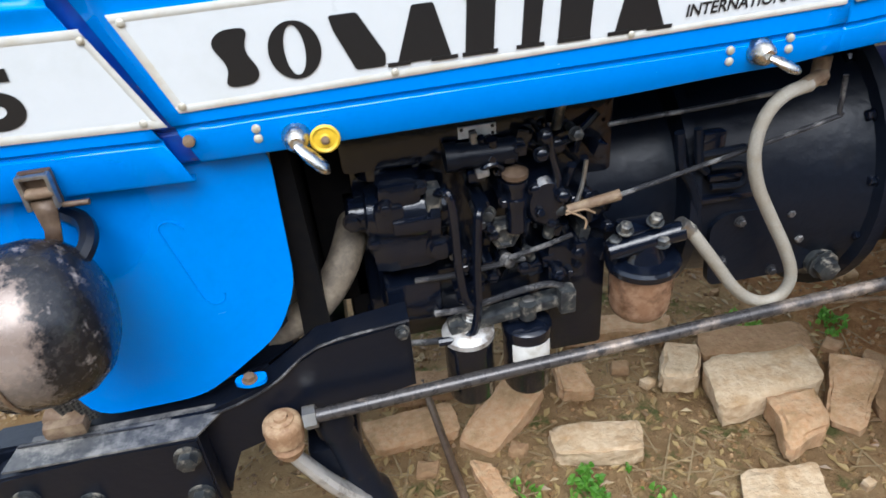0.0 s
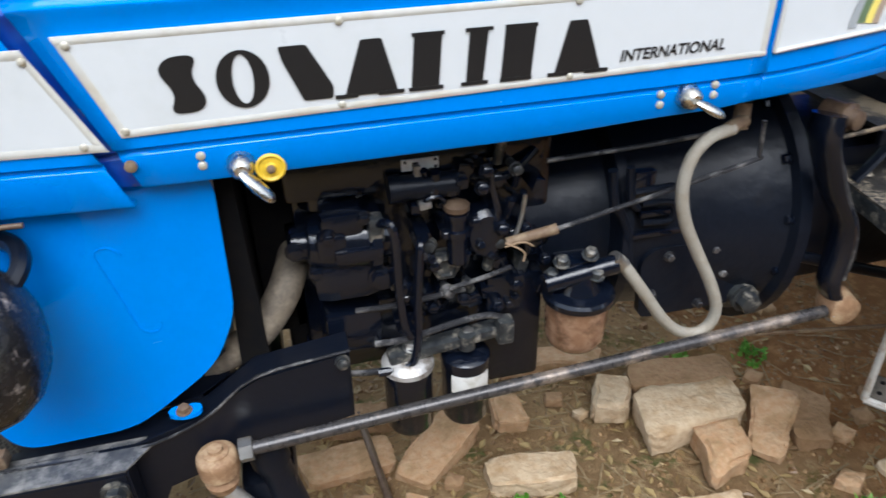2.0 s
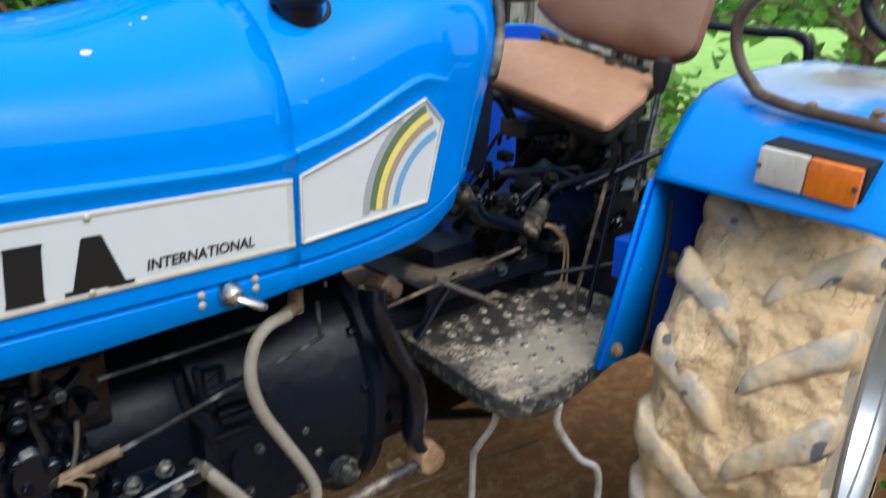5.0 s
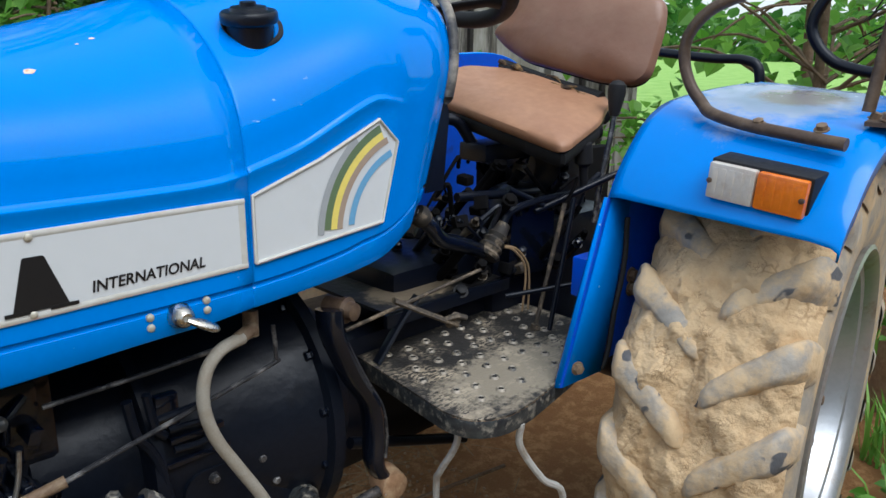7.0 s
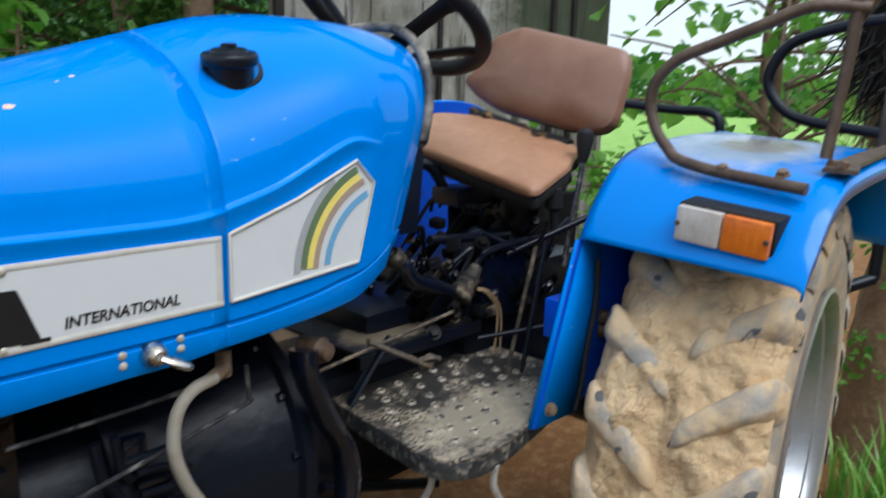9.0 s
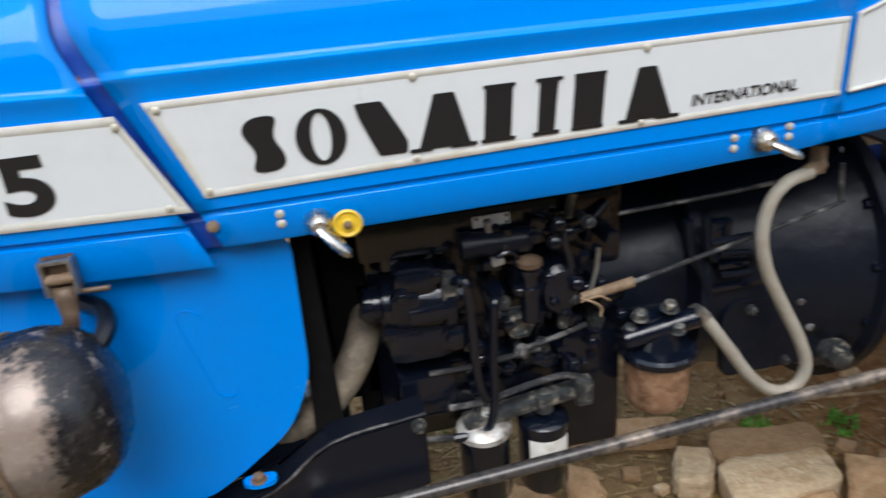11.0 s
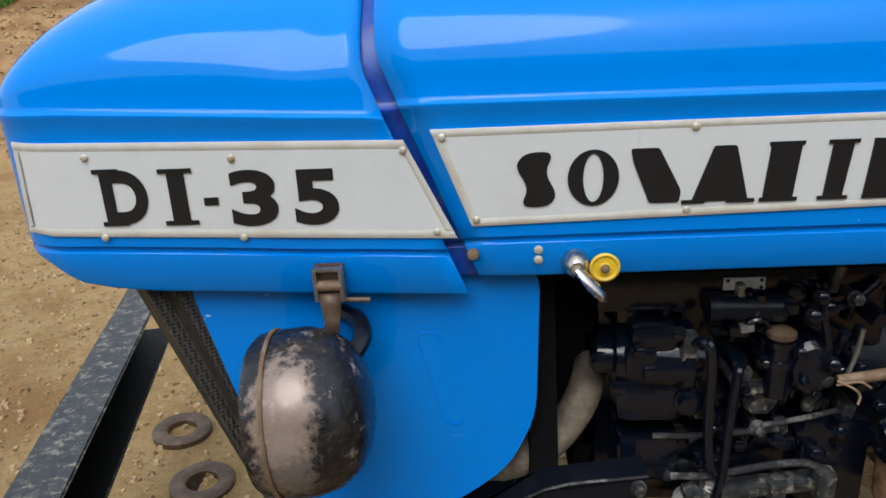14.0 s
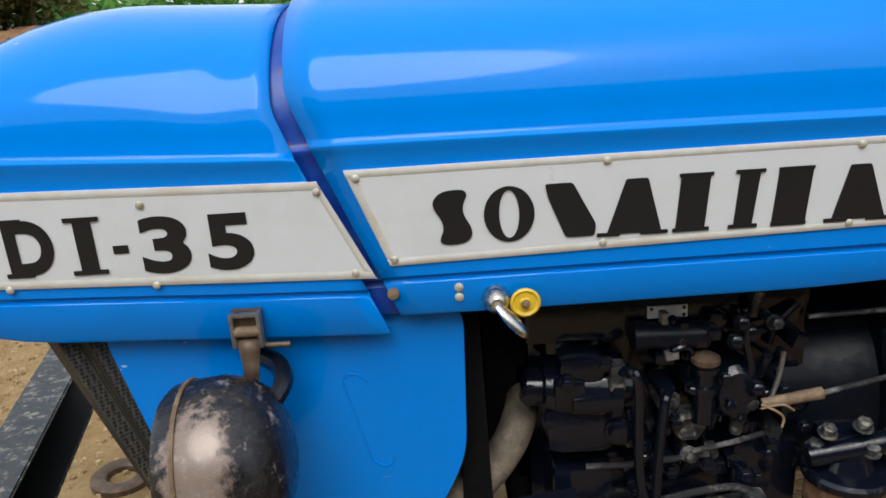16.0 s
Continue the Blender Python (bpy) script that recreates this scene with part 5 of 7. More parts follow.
# fuel sediment bowl
bm = bmesh.new()
lathe(bm, (0.681, 0.045, 0.540), (0, 0, 1), [(0, 0.034), (0.004, 0.044), (0.012, 0.051), (0.026, 0.055), (0.06, 0.0565), (0.09, 0.0565), (0.108, 0.057)], 28)
bowl = part("sediment_bowl", bm, BOWL, tractor, "rusty brown fuel sediment bowl")
bowl.location = (-0.012, 0, 0.016)
bm = bmesh.new()
lathe(bm, (0.681, 0.045, 0.645), (0, 0, 1), [(0, 0.064), (0.012, 0.066), (0.018, 0.062), (0.021, 0.040), (0.036, 0.034), (0.052, 0.030), (0.055, 0.02)], 28)
rod(bm, (0.612, 0.035, 0.690), (0.742, 0.03, 0.712), 0.018)
box(bm, (0.675, 0.06, 0.705), (0.07, 0.05, 0.035), 0.01)
part("bowl_head", bm, BLACK, bowl, "black cast filter head")
for x, y, z in ((0.640, 0.035, 0.728), (0.690, 0.03, 0.738), (0.700, 0.02, 0.700), (0.625, 0.04, 0.700)):
    bm = bmesh.new()
    hexbolt(bm, (x, y, z), (0, -0.3, 1), 0.011, 0.012)
    part("bowl_bolt", bm, BLACK_WORN, bowl)

# braided hose, throttle cable
bm = bmesh.new()
tube(bm, [(0.734, 0.03, 0.736), (0.752, 0.027, 0.712), (0.788, 0.025, 0.660), (0.838, 0.025, 0.588), (0.878, 0.025, 0.550), (0.915, 0.025, 0.538), (0.943, 0.025, 0.552), (0.950, 0.025, 0.592),
          (0.928, 0.027, 0.650), (0.888, 0.03, 0.725), (0.852, 0.03, 0.795), (0.836, 0.03, 0.860), (0.846, 0.033, 0.915), (0.878, 0.04, 0.944), (0.925, 0.05, 0.950)], 0.0112, 12, 6)
hose = part("braided_hose", bm, HOSE, tractor, "grey braided hose hanging in a loop")
bm = bmesh.new()
rod(bm, (0.722, 0.03, 0.742), (0.745, 0.03, 0.722), 0.014, 0.013)
part("hose_union", bm, STEEL, hose)
bm = bmesh.new()
rod(bm, (0.915, 0.05, 0.949), (0.955, 0.065, 0.957), 0.0125)
rod(bm, (0.952, 0.07, 0.940), (0.956, 0.075, 0.985), 0.014)
part("hose_elbow", bm, RUST, hose, "rusty elbow")
bm = bmesh.new()
tube(bm, [(0.615, 0.05, 0.804), (0.80, 0.05, 0.844), (0.978, 0.05, 0.884), (0.988, 0.05, 0.896), (0.988, 0.055, 0.955)], 0.0042, 8, 4)
cable = part("throttle_rod", bm, ROD, tractor, "thin black throttle rod")
bm = bmesh.new()
rod(bm, (0.535, 0.058, 0.788), (0.622, 0.05, 0.806), 0.0085, 0.0095)
part("rod_sleeve", bm, RUST, cable, "rusty sleeve bound with cord")
bm = bmesh.new()
tube(bm, [(0.530, 0.05, 0.792), (0.548, 0.04, 0.786), (0.562, 0.042, 0.772), (0.560, 0.04, 0.757)], 0.002, 6, 5)
tube(bm, [(0.530, 0.05, 0.785), (0.556, 0.038, 0.797), (0.578, 0.045, 0.782)], 0.002, 6, 5)
part("cord", bm, THREAD, cable, "frayed tan cord")

# clutch and gear housing
bm = bmesh.new()
lathe(bm, (0.60, 0.32, 0.70), (1, 0, -0.02), [(0, 0.10), (0.0, 0.185), (0.14, 0.185), (0.16, 0.20), (0.165, 0.245), (0.185, 0.245), (0.19, 0.22), (0.34, 0.235), (0.46, 0.262), (0.49, 0.275), (0.495, 0.295), (0.52, 0.295), (0.525, 0.25), (0.60, 0.2)], 40)
bell = part("clutch_housing", bm, CAST, tractor, "black cast clutch housing with a bolted flange")
bm = bmesh.new()
plate(bm, round_outline([(0.825, 0.545), (0.815, 0.68), (0.840, 0.703), (0.99, 0.700), (1.015, 0.66), (1.04, 0.545)], 0.02, 4), 0.088, 0.105)
part("inspection_cover", bm, CAST, bell)
for x, z in ((0.871, 0.683), (0.966, 0.685), (0.994, 0.625), (0.953, 0.558), (0.845, 0.60)):
    bm = bmesh.new()
    hexbolt(bm, (x, 0.088, z), (0, -1, 0), 0.008, 0.008)
    part("cover_bolt", bm, ROD, bell)
bm = bmesh.new()
hexbolt(bm, (1.05, 0.07, 0.56), (0, -1, 0), 0.022, 0.02)
rod(bm, (1.05, 0.075, 0.56), (1.05, 0.13, 0.56), 0.03)
part("drain_plug", bm, BLACK_WORN, bell)
for pts, r in (([(0.733, 0.085, 0.883), (0.743, 0.085, 0.818), (0.760, 0.085, 0.79), (0.775, 0.085, 0.75), (0.791, 0.085, 0.66)], 0.009), ([(0.765, 0.085, 0.885), (0.775, 0.085, 0.82), (0.79, 0.085, 0.80)], 0.008),
               ([(0.798, 0.088, 0.806), (0.845, 0.088, 0.804), (0.862, 0.088, 0.795), (0.866, 0.088, 0.775), (0.855, 0.088, 0.762), (0.804, 0.088, 0.766)], 0.006),
               ([(0.78, 0.088, 0.832), (0.856, 0.088, 0.834)], 0.007)):
    bm = bmesh.new()
    tube(bm, pts, r, 8, 5)
    part("cast_rib", bm, CAST, bell)
for c, sz in (((0.85, 0.098, 0.78), (0.10, 0.02, 0.012)), ((0.85, 0.100, 0.735), (0.12, 0.02, 0.012)), ((0.80, 0.098, 0.84), (0.04, 0.02, 0.06))):
    block("housing_rib", BLACK, bell, "", (c, sz, 0.004))
for a in range(0, 360, 24):
    bm = bmesh.new()
    y, z = 0.32 + 0.272 * math.cos(radians(a)), 0.69 + 0.272 * math.sin(radians(a))
    hexbolt(bm, (1.094, y, z), (-1, 0, 0), 0.010, 0.01)
    part("flange_bolt", bm, BLACK, bell)
gear = block("gearbox", BLACK_MATT, tractor, "oily black gearbox casting", ((1.45, 0.32, 0.66), (0.75, 0.30, 0.32), 0.03))
block("gearbox_lid", BLACK_MATT, gear, "", ((1.62, 0.32, 0.86), (0.45, 0.24, 0.14), 0.03))
block("rear_case", BLACK_MATT, gear, "", ((1.95, 0.32, 0.78), (0.55, 0.36, 0.42), 0.04))
bm = bmesh.new()
lathe(bm, (1.98, 0.32, 0.97), (0, 0, 1), [(0, 0.10), (0.06, 0.09), (0.08, 0.05)], 20)
part("lever_dome", bm, BLACK_MATT, gear)
bm = bmesh.new()
rod(bm, (2.14, -0.28, 0.60), (2.14, 0.88, 0.60), 0.11)
part("rear_axle", bm, BLACK_MATT, tractor, "black rear axle housing")

# footboard with raised holes, platform, pedal
FBO = [(1.265, 0.20), (1.248, 0.05), (1.222, -0.150), (1.238, -0.205), (1.292, -0.236), (1.365, -0.234), (1.520, -0.205), (1.640, -0.180), (1.800, -0.160), (1.800, 0.20)]
FZ = 0.775
bm = bmesh.new()
slab(bm, round_outline(FBO, 0.03, 4), FZ - 0.004, FZ)
foot = part("footboard", bm, STEP, tractor, "perforated black footboard caked with pale mud")
rim = round_outline(FBO, 0.03, 4)
bm = bmesh.new()
grid(bm, [[(x, y, FZ - 0.0045) for x, y in rim], [(x * 1.0 + (x - 1.5) * 0.006, y - 0.002 if y < 0 else y, FZ - 0.010) for x, y in rim], [(x, y, FZ - 0.040) for x, y in rim]], closed=True)
part("rolled_rim", bm, BLACK_WORN, foot, "black rolled rim")
bm0 = bmesh.new()
lathe(bm0, (0, 0, 0), (0, 0, 1), [(0, 0.0115), (0.004, 0.0092), (0.005, 0.0078), (0.003, 0.0056), (0.0006, 0.0052)], 14)
for f in bm0.faces:
    f.material_index = 1 if max(math.hypot(*v.co.xy) for v in f.verts) < 0.0060 else 0
proto = part("raised_hole", bm0, (HOLE, RUBBER_DARK), foot)
proto.location = (1.30, -0.10, FZ)
random.seed(7)
for i in range(9):
    for j in range(8):
        x, y = 1.285 + 0.058 * i + (0.029 if j % 2 else 0), -0.205 + 0.047 * j
        if (i, j) == (0, 2) or x - 1.235 < (-0.165 - y) * 1.2 + 0.015 or y < -0.222 + max(0, x - 1.36) * 0.16 + 0.02 or x > 1.78 or random.random() < 0.08:
            continue
        o = proto.copy()
        scene.collection.objects.link(o)
        o.location = (x + random.uniform(-0.004, 0.004), y + random.uniform(-0.004, 0.004), FZ)
bm = bmesh.new()
slab(bm, [(1.30, 0.10), (1.68, 0.12), (1.68, 0.50), (1.30, 0.50)], 0.872, 0.880)
plat = part("centre_platform", bm, STEP_DARK, tractor, "muddy black plate over the gearbox")
bm = bmesh.new()
box(bm, (1.49, 0.105, 0.865), (0.40, 0.014, 0.03), 0.003)
part("plate_edge", bm, BLACK_MATT, plat)
bm = bmesh.new()
tube(bm, [(1.270, 0.11, 0.775), (1.33, 0.10, 0.86), (1.37, 0.09, 0.91)], 0.014, 8, 4, 0.5)
part("plate_brace", bm, BLACK_MATT, plat)
bm = bmesh.new()
tube(bm, [(1.250, 0.03, 0.944), (1.31, 0.005, 0.910), (1.388, -0.012, 0.868)], 0.0125, 8, 5, 0.5)
tube(bm, [(1.355, -0.004, 0.884), (1.378, -0.022, 0.892), (1.398, -0.030, 0.886)], 0.008, 8, 5, 0.7)
rod(bm, (1.384, -0.016, 0.885), (1.400, 0.02, 0.858), 0.013, 0.011)
part("foot_pedal", bm, DUSTY, tractor, "worn dusty pedal arm")
for name_, p, q, r, mt, lab in (("clutch_rod", (1.165, 0.08, 0.888), (1.56, 0.08, 0.932), 0.0042, DUSTY, "thin dusty clutch rod"),
                                ("brake_rod", (1.04, 0.15, 0.402), (1.76, 0.15, 0.294), 0.005, RUST, "thin rusty brake rod under the footboard"),
                                ("cross_rod", (1.20, 0.12, 0.605), (1.56, 0.12, 0.475), 0.013, BLACK_MATT, "black rod under the footboard")):
    bm = bmesh.new()
    rod(bm, p, q, r)
    part(name_, bm, mt, tractor, lab)

# step hung under the corner of the footboard
SL, SR = Vector((1.262, -0.085, 0.375)), Vector((1.420, -0.285, 0.375))
bm = bmesh.new()
TL, TR = Vector((1.262, -0.140, 0.740)), Vector((1.345, -0.232, 0.740))
side = (SR - SL).normalized()
for top, low, sg in ((TL, SL, -1), (TR, SR, 1)):
    tube(bm, [top, top + Vector((0, 0, -0.05)), top.lerp(low, 0.28) + Vector((0, 0, -0.02)) + side * sg * 0.022, low + Vector((0, 0, 0.20)), low + Vector((0, 0, 0.05)), low], 0.0072, 8, 5)
tube(bm, [SL, SL.lerp(SR, 0.5), SR], 0.0085, 8, 4)
ladder = part("hanging_step", bm, GREY_ROD, tractor, "bent steel rod step under the footboard")
bm = bmesh.new()
back = Vector((0.78, 0.62, 0)) * 0.085
rows = []
for i in range(9):
    p = SL.lerp(SR, i / 8)
    rows.append([p + Vector((0, 0, -0.012)), p + Vector((0, 0, 0.006)), p + back * 0.5 + Vector((0, 0, 0.010)), p + back + Vector((0, 0, 0.008)), p + back + Vector((0, 0, -0.012))])
grid(bm, rows)
o = part("step_plate", bm, PLATE_MUD, ladder, "perforated step plate caked with mud")
o.modifiers.new("thickness", 'SOLIDIFY').thickness = 0.003
for i in range(9):
    for v in (0.30, 0.72):
        bm = bmesh.new()
        p = SL.lerp(SR, (i + 0.8) / 9.6) + back * v
        lathe(bm, p + Vector((0, 0, 0.0085 if v < 0.5 else 0.0100)), (0, 0, 1), [(0, 0.0055), (0.0022, 0.0048), (0.0022, 0.0)], 8)
        part("hole", bm, SHADE_BLACK, o)

# fenders
FEN = [(1.602, 1.146), (1.618, 1.178), (1.640, 1.212), (1.672, 1.250), (1.711, 1.287), (1.755, 1.312), (1.81, 1.328), (1.92, 1.341), (2.10, 1.352), (2.28, 1.352), (2.40, 1.322), (2.47, 1.262), (2.52, 1.18), (2.55, 1.09)]
FEN = [tuple(p)[::2] for p in spline([(x, 0, z) for x, z in FEN], 3)]


def fender(y_in, y_out, lab):
    sg = 1 if y_out > y_in else -1
    bm = bmesh.new()
    rows = []
    full = y_out
    for x, z in FEN:
        y_out = full - sg * 0.026 * min(1, max(0, (x - 2.12) / 0.25))
        fall = 0.6 + 0.4 * min(1, (x - 1.60) / 0.05)
        rows.append([(x, y_in, z), (x, y_in + sg * 0.02, z + 0.003), (x, (y_in + y_out) / 2, z - 0.010 * fall), (x, y_out - sg * 0.05, z - 0.022 * fall), (x, y_out - sg * 0.014, z - 0.030 * fall), (x, y_out, z - 0.042 * fall), (x, y_out, z - 0.066 * fall)])
    grid(bm, rows)
    top = part("fender", bm, BLUE_FENDER, tractor, lab)
    m = top.modifiers.new("thickness", 'SOLIDIFY')
    m.thickness, m.offset = 0.004, -1
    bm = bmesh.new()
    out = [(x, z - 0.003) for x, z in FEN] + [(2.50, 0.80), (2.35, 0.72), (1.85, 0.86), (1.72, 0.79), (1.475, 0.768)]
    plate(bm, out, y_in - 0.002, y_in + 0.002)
    part("fender_side", bm, BLUE_SHADED, top, "inner fender side in a deeper, shaded blue")
    return top


near_f = fender(-0.225, -0.662, "blue rear fender over the muddy wheel")
far_f = fender(0.80, 1.23, "blue far fender behind the seat")
far_f.location = (0.12, 0, 0.055)
bm = bmesh.new()
grid(bm, [[(1.668, -0.236, 1.142), (1.600, -0.236, 0.770)], [(1.612, -0.224, 1.144), (1.480, -0.224, 0.766)], [(1.606, -0.216, 1.144), (1.470, -0.216, 0.766)], [(1.620, -0.205, 1.14), (1.485, -0.205, 0.770)]])
o = part("fender_flange", bm, BLUE, near_f, "bright blue front flange of the fender")
o.modifiers.new("thickness", 'SOLIDIFY').thickness = 0.003
bm = bmesh.new()
tube(bm, [(1.652, -0.242, 1.10), (1.650, -0.244, 1.0), (1.630, -0.242, 0.90), (1.618, -0.242, 0.82), (1.604, -0.240, 0.775)], 0.006, 8, 5)
part("wiring_loom", bm, RUBBER_DARK, near_f, "black cable clipped along the fender side")
for x, z in ((1.705, 0.962), (1.707, 0.930)):
    bm = bmesh.new()
    hexbolt(bm, (x, -0.23, z), (0, -1, 0), 0.013, 0.01)
    part("fender_bolt", bm, RUST, near_f)
bm = bmesh.new()
hexbolt(bm, (1.520, -0.232, 0.800), (-0.3, -1, 0), 0.011, 0.009)
part("fender_bolt", bm, RUST, near_f)
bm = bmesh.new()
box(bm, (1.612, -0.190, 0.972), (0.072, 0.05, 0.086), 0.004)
part("fender_bracket", bm, BLUE_SHADED, near_f, "small blue box bracket on the fender")

# indicator lamp on the fender: a wedge box let into the slope, with two lenses
IT = Euler((radians(5), radians(-4), 0)).to_matrix().to_4x4()
IM = Matrix.Translation((1.672, -0.512, 1.208)) @ IT
bm = bmesh.new()
box(bm, IM.translation, (0.105, 0.180, 0.074), 0.004, IT)
ind = part("indicator_lamp", bm, RUBBER_DARK, tractor, "black indicator lamp with clear and amber lenses")
for y, mt, w, lab in ((0.0435, LENS_WHITE, 0.085, "dusty clear ribbed lens"), (-0.0435, LENS_AMBER, 0.085, "amber ribbed lens")):
    bm = bmesh.new()
    box(bm, IM @ Vector((-0.060, y, 0.0)), (0.018, w, 0.066), 0.005, IT)
    lens = part("lens", bm, mt, ind, lab)
    for k in range(5):
        bm = bmesh.new()
        box(bm, IM @ Vector((-0.0690, y + w * (k - 2) / 5.6, 0.0)), (0.0014, 0.010, 0.050), 0.0006, IT)
        part("lens_rib", bm, mt, lens)
for y in (0.081, -0.081):
    bm = bmesh.new()
    lathe(bm, IM @ Vector((-0.067, y, 0.0)), IT @ Vector((-1, 0, 0)), [(0, 0.005), (0.005, 0.005), (0.006, 0.003)], 10)
    part("lens_screw", bm, RUST_DARK, ind)

# rear wheel
WC = Vector((2.128, -0.390, 0.605))


def wheel(center, out, toe=0.0):
    """Rear wheel: out is -1 where its outer side faces -y."""
    w = new("rear_wheel")
    w.parent = tractor
    tagged(w, "tall rear wheel with mud-filled tread")
    cx, cy, cz = center
    w.matrix_basis = Matrix.Translation(center) @ Matrix.Rotation(radians(toe), 4, 'Z') @ Matrix.Translation(-Vector(center))
    half_ = [(0.158, 0.385), (0.170, 0.42), (0.178, 0.47), (0.177, 0.52), (0.164, 0.556), (0.138, 0.576), (0.08, 0.590), (0.0, 0.594)]
    prof = half_ + [(-y, r) for y, r in half_[-2::-1]]
    bm = bmesh.new()
    seg = 96
    rows = []
    for k in range(seg + 1):
        a = 2 * math.pi * k / seg
        rows.append([(cx + r * math.cos(a), cy + y, cz + r * math.sin(a)) for y, r in prof])
    grid(bm, rows)
    bmesh.ops.remove_doubles(bm, verts=bm.verts, dist=1e-5)
    tyre = part("tyre", bm, TYRE, w, "grey rubber tyre dusted with mud")
    # lugs in a herringbone, worn and rounded, standing out past the shoulders
    n = 23
    for k in range(n):
        for sd in (1, -1):
            bm = bmesh.new()
            a0 = 2 * math.pi * (k + (0.5 if sd < 0 else 0)) / n
            rows = []
            for i in range(17):
                t = i / 16
                y = sd * (0.004 + 0.178 * t)
                a = a0 + 0.215 * (1 - t) ** 1.15
                drop_ = 0.056 * max(0, (t - 0.78) / 0.22) ** 2.0
                nose_ = 0.020 * max(0, 1 - t / 0.14) ** 2
                wob = noise.noise((k * 1.7, sd * 3.0, t * 5)) * 0.008 + noise.noise((k * 3.1, sd * 5.0, t * 17)) * 0.004
                rb = 0.582 - drop_
                rt = 0.640 - drop_ - nose_ + wob
                da = (0.050 + 0.022 * t + 0.25 * wob) * (1 - 0.45 * max(0, 1 - t / 0.12)) * (1 - 0.35 * max(0, (t - 0.9) / 0.1)) / 0.62 * 0.5
                prof_ = ((rb, -1.55), (rt - 0.028, -1.25), (rt - 0.014, -1.10), (rt - 0.004, -0.92), (rt, -0.70), (rt + 0.001, 0), (rt, 0.70), (rt - 0.004, 0.92), (rt - 0.014, 1.10), (rt - 0.028, 1.25), (rb, 1.55))
                rows.append([(cx + r * math.cos(a + o * da), cy + y, cz + r * math.sin(a + o * da)) for r, o in prof_])
            vs = grid(bm, rows)
            bm.faces.new(vs[0]), bm.faces.new(vs[-1])
            part("tread_lug", bm, LUG, tyre).data.set_sharp_from_angle(angle=radians(70))
    # mud packed between the lugs
    bm = bmesh.new()
    rows = []
    for k in range(401):
        a = 2 * math.pi * k / 400
        c_, s_ = math.cos(a), math.sin(a)
        row = []
        for i in range(57):
            y = -0.172 + 0.344 * i / 56
            edge = max(0, (abs(y) - 0.115) / 0.06)
            h = 0.6265 + 0.026 * noise.noise((6 * c_, 6 * s_, y * 11)) + 0.012 * noise.noise((17 * c_, 17 * s_, y * 30)) + 0.005 * noise.noise((42 * c_, 42 * s_, y * 70)) + 0.0028 * noise.noise((110 * c_, 110 * s_, y * 190)) - 0.056 * edge ** 1.5
            row.append((cx + h * c_, cy + y, cz + h * s_))
        rows.append(row)
    grid(bm, rows)
    part("packed_mud", bm, MUD, w, "dried tan mud packed between the lugs")
    bm = bmesh.new()
    prof = [(0.155, 0.380), (0.166, 0.398), (0.176, 0.402), (0.180, 0.392), (0.168, 0.376), (0.150, 0.368), (0.146, 0.346), (0.128, 0.338), (0.10, 0.330), (0.06, 0.300), (0.055, 0.26), (0.05, 0.12), (0.06, 0.10), (0.09, 0.09), (0.10, 0.05), (0.10, 0.0)]
    rows = []
    for k in range(65):
        a = 2 * math.pi * k / 64
        rows.append([(cx + r * math.cos(a), cy + out * y, cz + r * math.sin(a)) for y, r in prof])
    grid(bm, rows)
    bmesh.ops.remove_doubles(bm, verts=bm.verts, dist=1e-5)
    rim_ = part("rim", bm, RIM, w, "silver painted wheel rim")
    for k in range(16):
        a = 2 * math.pi * k / 16
        bm = bmesh.new()
        hexbolt(bm, (cx + 0.312 * math.cos(a), cy + out * 0.085, cz + 0.312 * math.sin(a)), (0, out, 0), 0.014, 0.012)
        part("wheel_bolt", bm, RUST, rim_)
    return w


wheel(WC, -1, 8.0)
wheel(Vector((2.14, 1.06, 0.605)), 1)

# grab rail across the fender, its flat bar, and the canopy posts
bm = bmesh.new()
tube(bm, [(1.81, -0.625, 1.615), (1.77, -0.539, 1.618), (1.75, -0.462, 1.587), (1.74, -0.382, 1.556), (1.73, -0.309, 1.525), (1.73, -0.266, 1.479), (1.73, -0.260, 1.432),
          (1.725, -0.280, 1.383), (1.72, -0.312, 1.347), (1.70, -0.343, 1.331), (1.69, -0.414, 1.316), (1.682, -0.516, 1.305), (1.676, -0.597, 1.298)], 0.0118, 12, 6)
rail = part("grab_rail", bm, RUST_DARK, tractor, "brown rusted tube grab rail on the fender")
rail.location = (0.02, -0.022, -0.014)
bm = bmesh.new()
loop = [[(x, y0, z), (x, y1, z), (x, y1, z - 0.008), (x, y0, z - 0.008)] for x, y0, y1, z in ((1.775, -0.655, -0.595, 1.337), (1.85, -0.640, -0.592, 1.345), (2.05, -0.634, -0.590, 1.356), (2.36, -0.622, -0.582, 1.366))]
vs_ = grid(bm, loop, closed=True)
bm.faces.new(vs_[0]), bm.faces.new(vs_[-1])
bar_ = part("flat_bar", bm, RUST_DARK, tractor, "brown flat bar along the fender edge")
bar_.location = (0.012, -0.020, -0.020)
bm = bmesh.new()
rod(bm, (1.80, -0.615, 1.333), (1.82, -0.626, 1.52), 0.0112)
rod(bm, (1.82, -0.626, 1.52), (1.845, -0.640, 1.95), 0.0118)
rod(bm, (1.835, -0.630, 1.58), (1.86, -0.70, 1.72), 0.009)
part("canopy_post", bm, RUST_DARK, tractor, "brown welded canopy post bolted to the fender")
bm = bmesh.new()
rod(bm, (2.34, -0.590, 1.335), (2.34, -0.600, 1.92), 0.013)
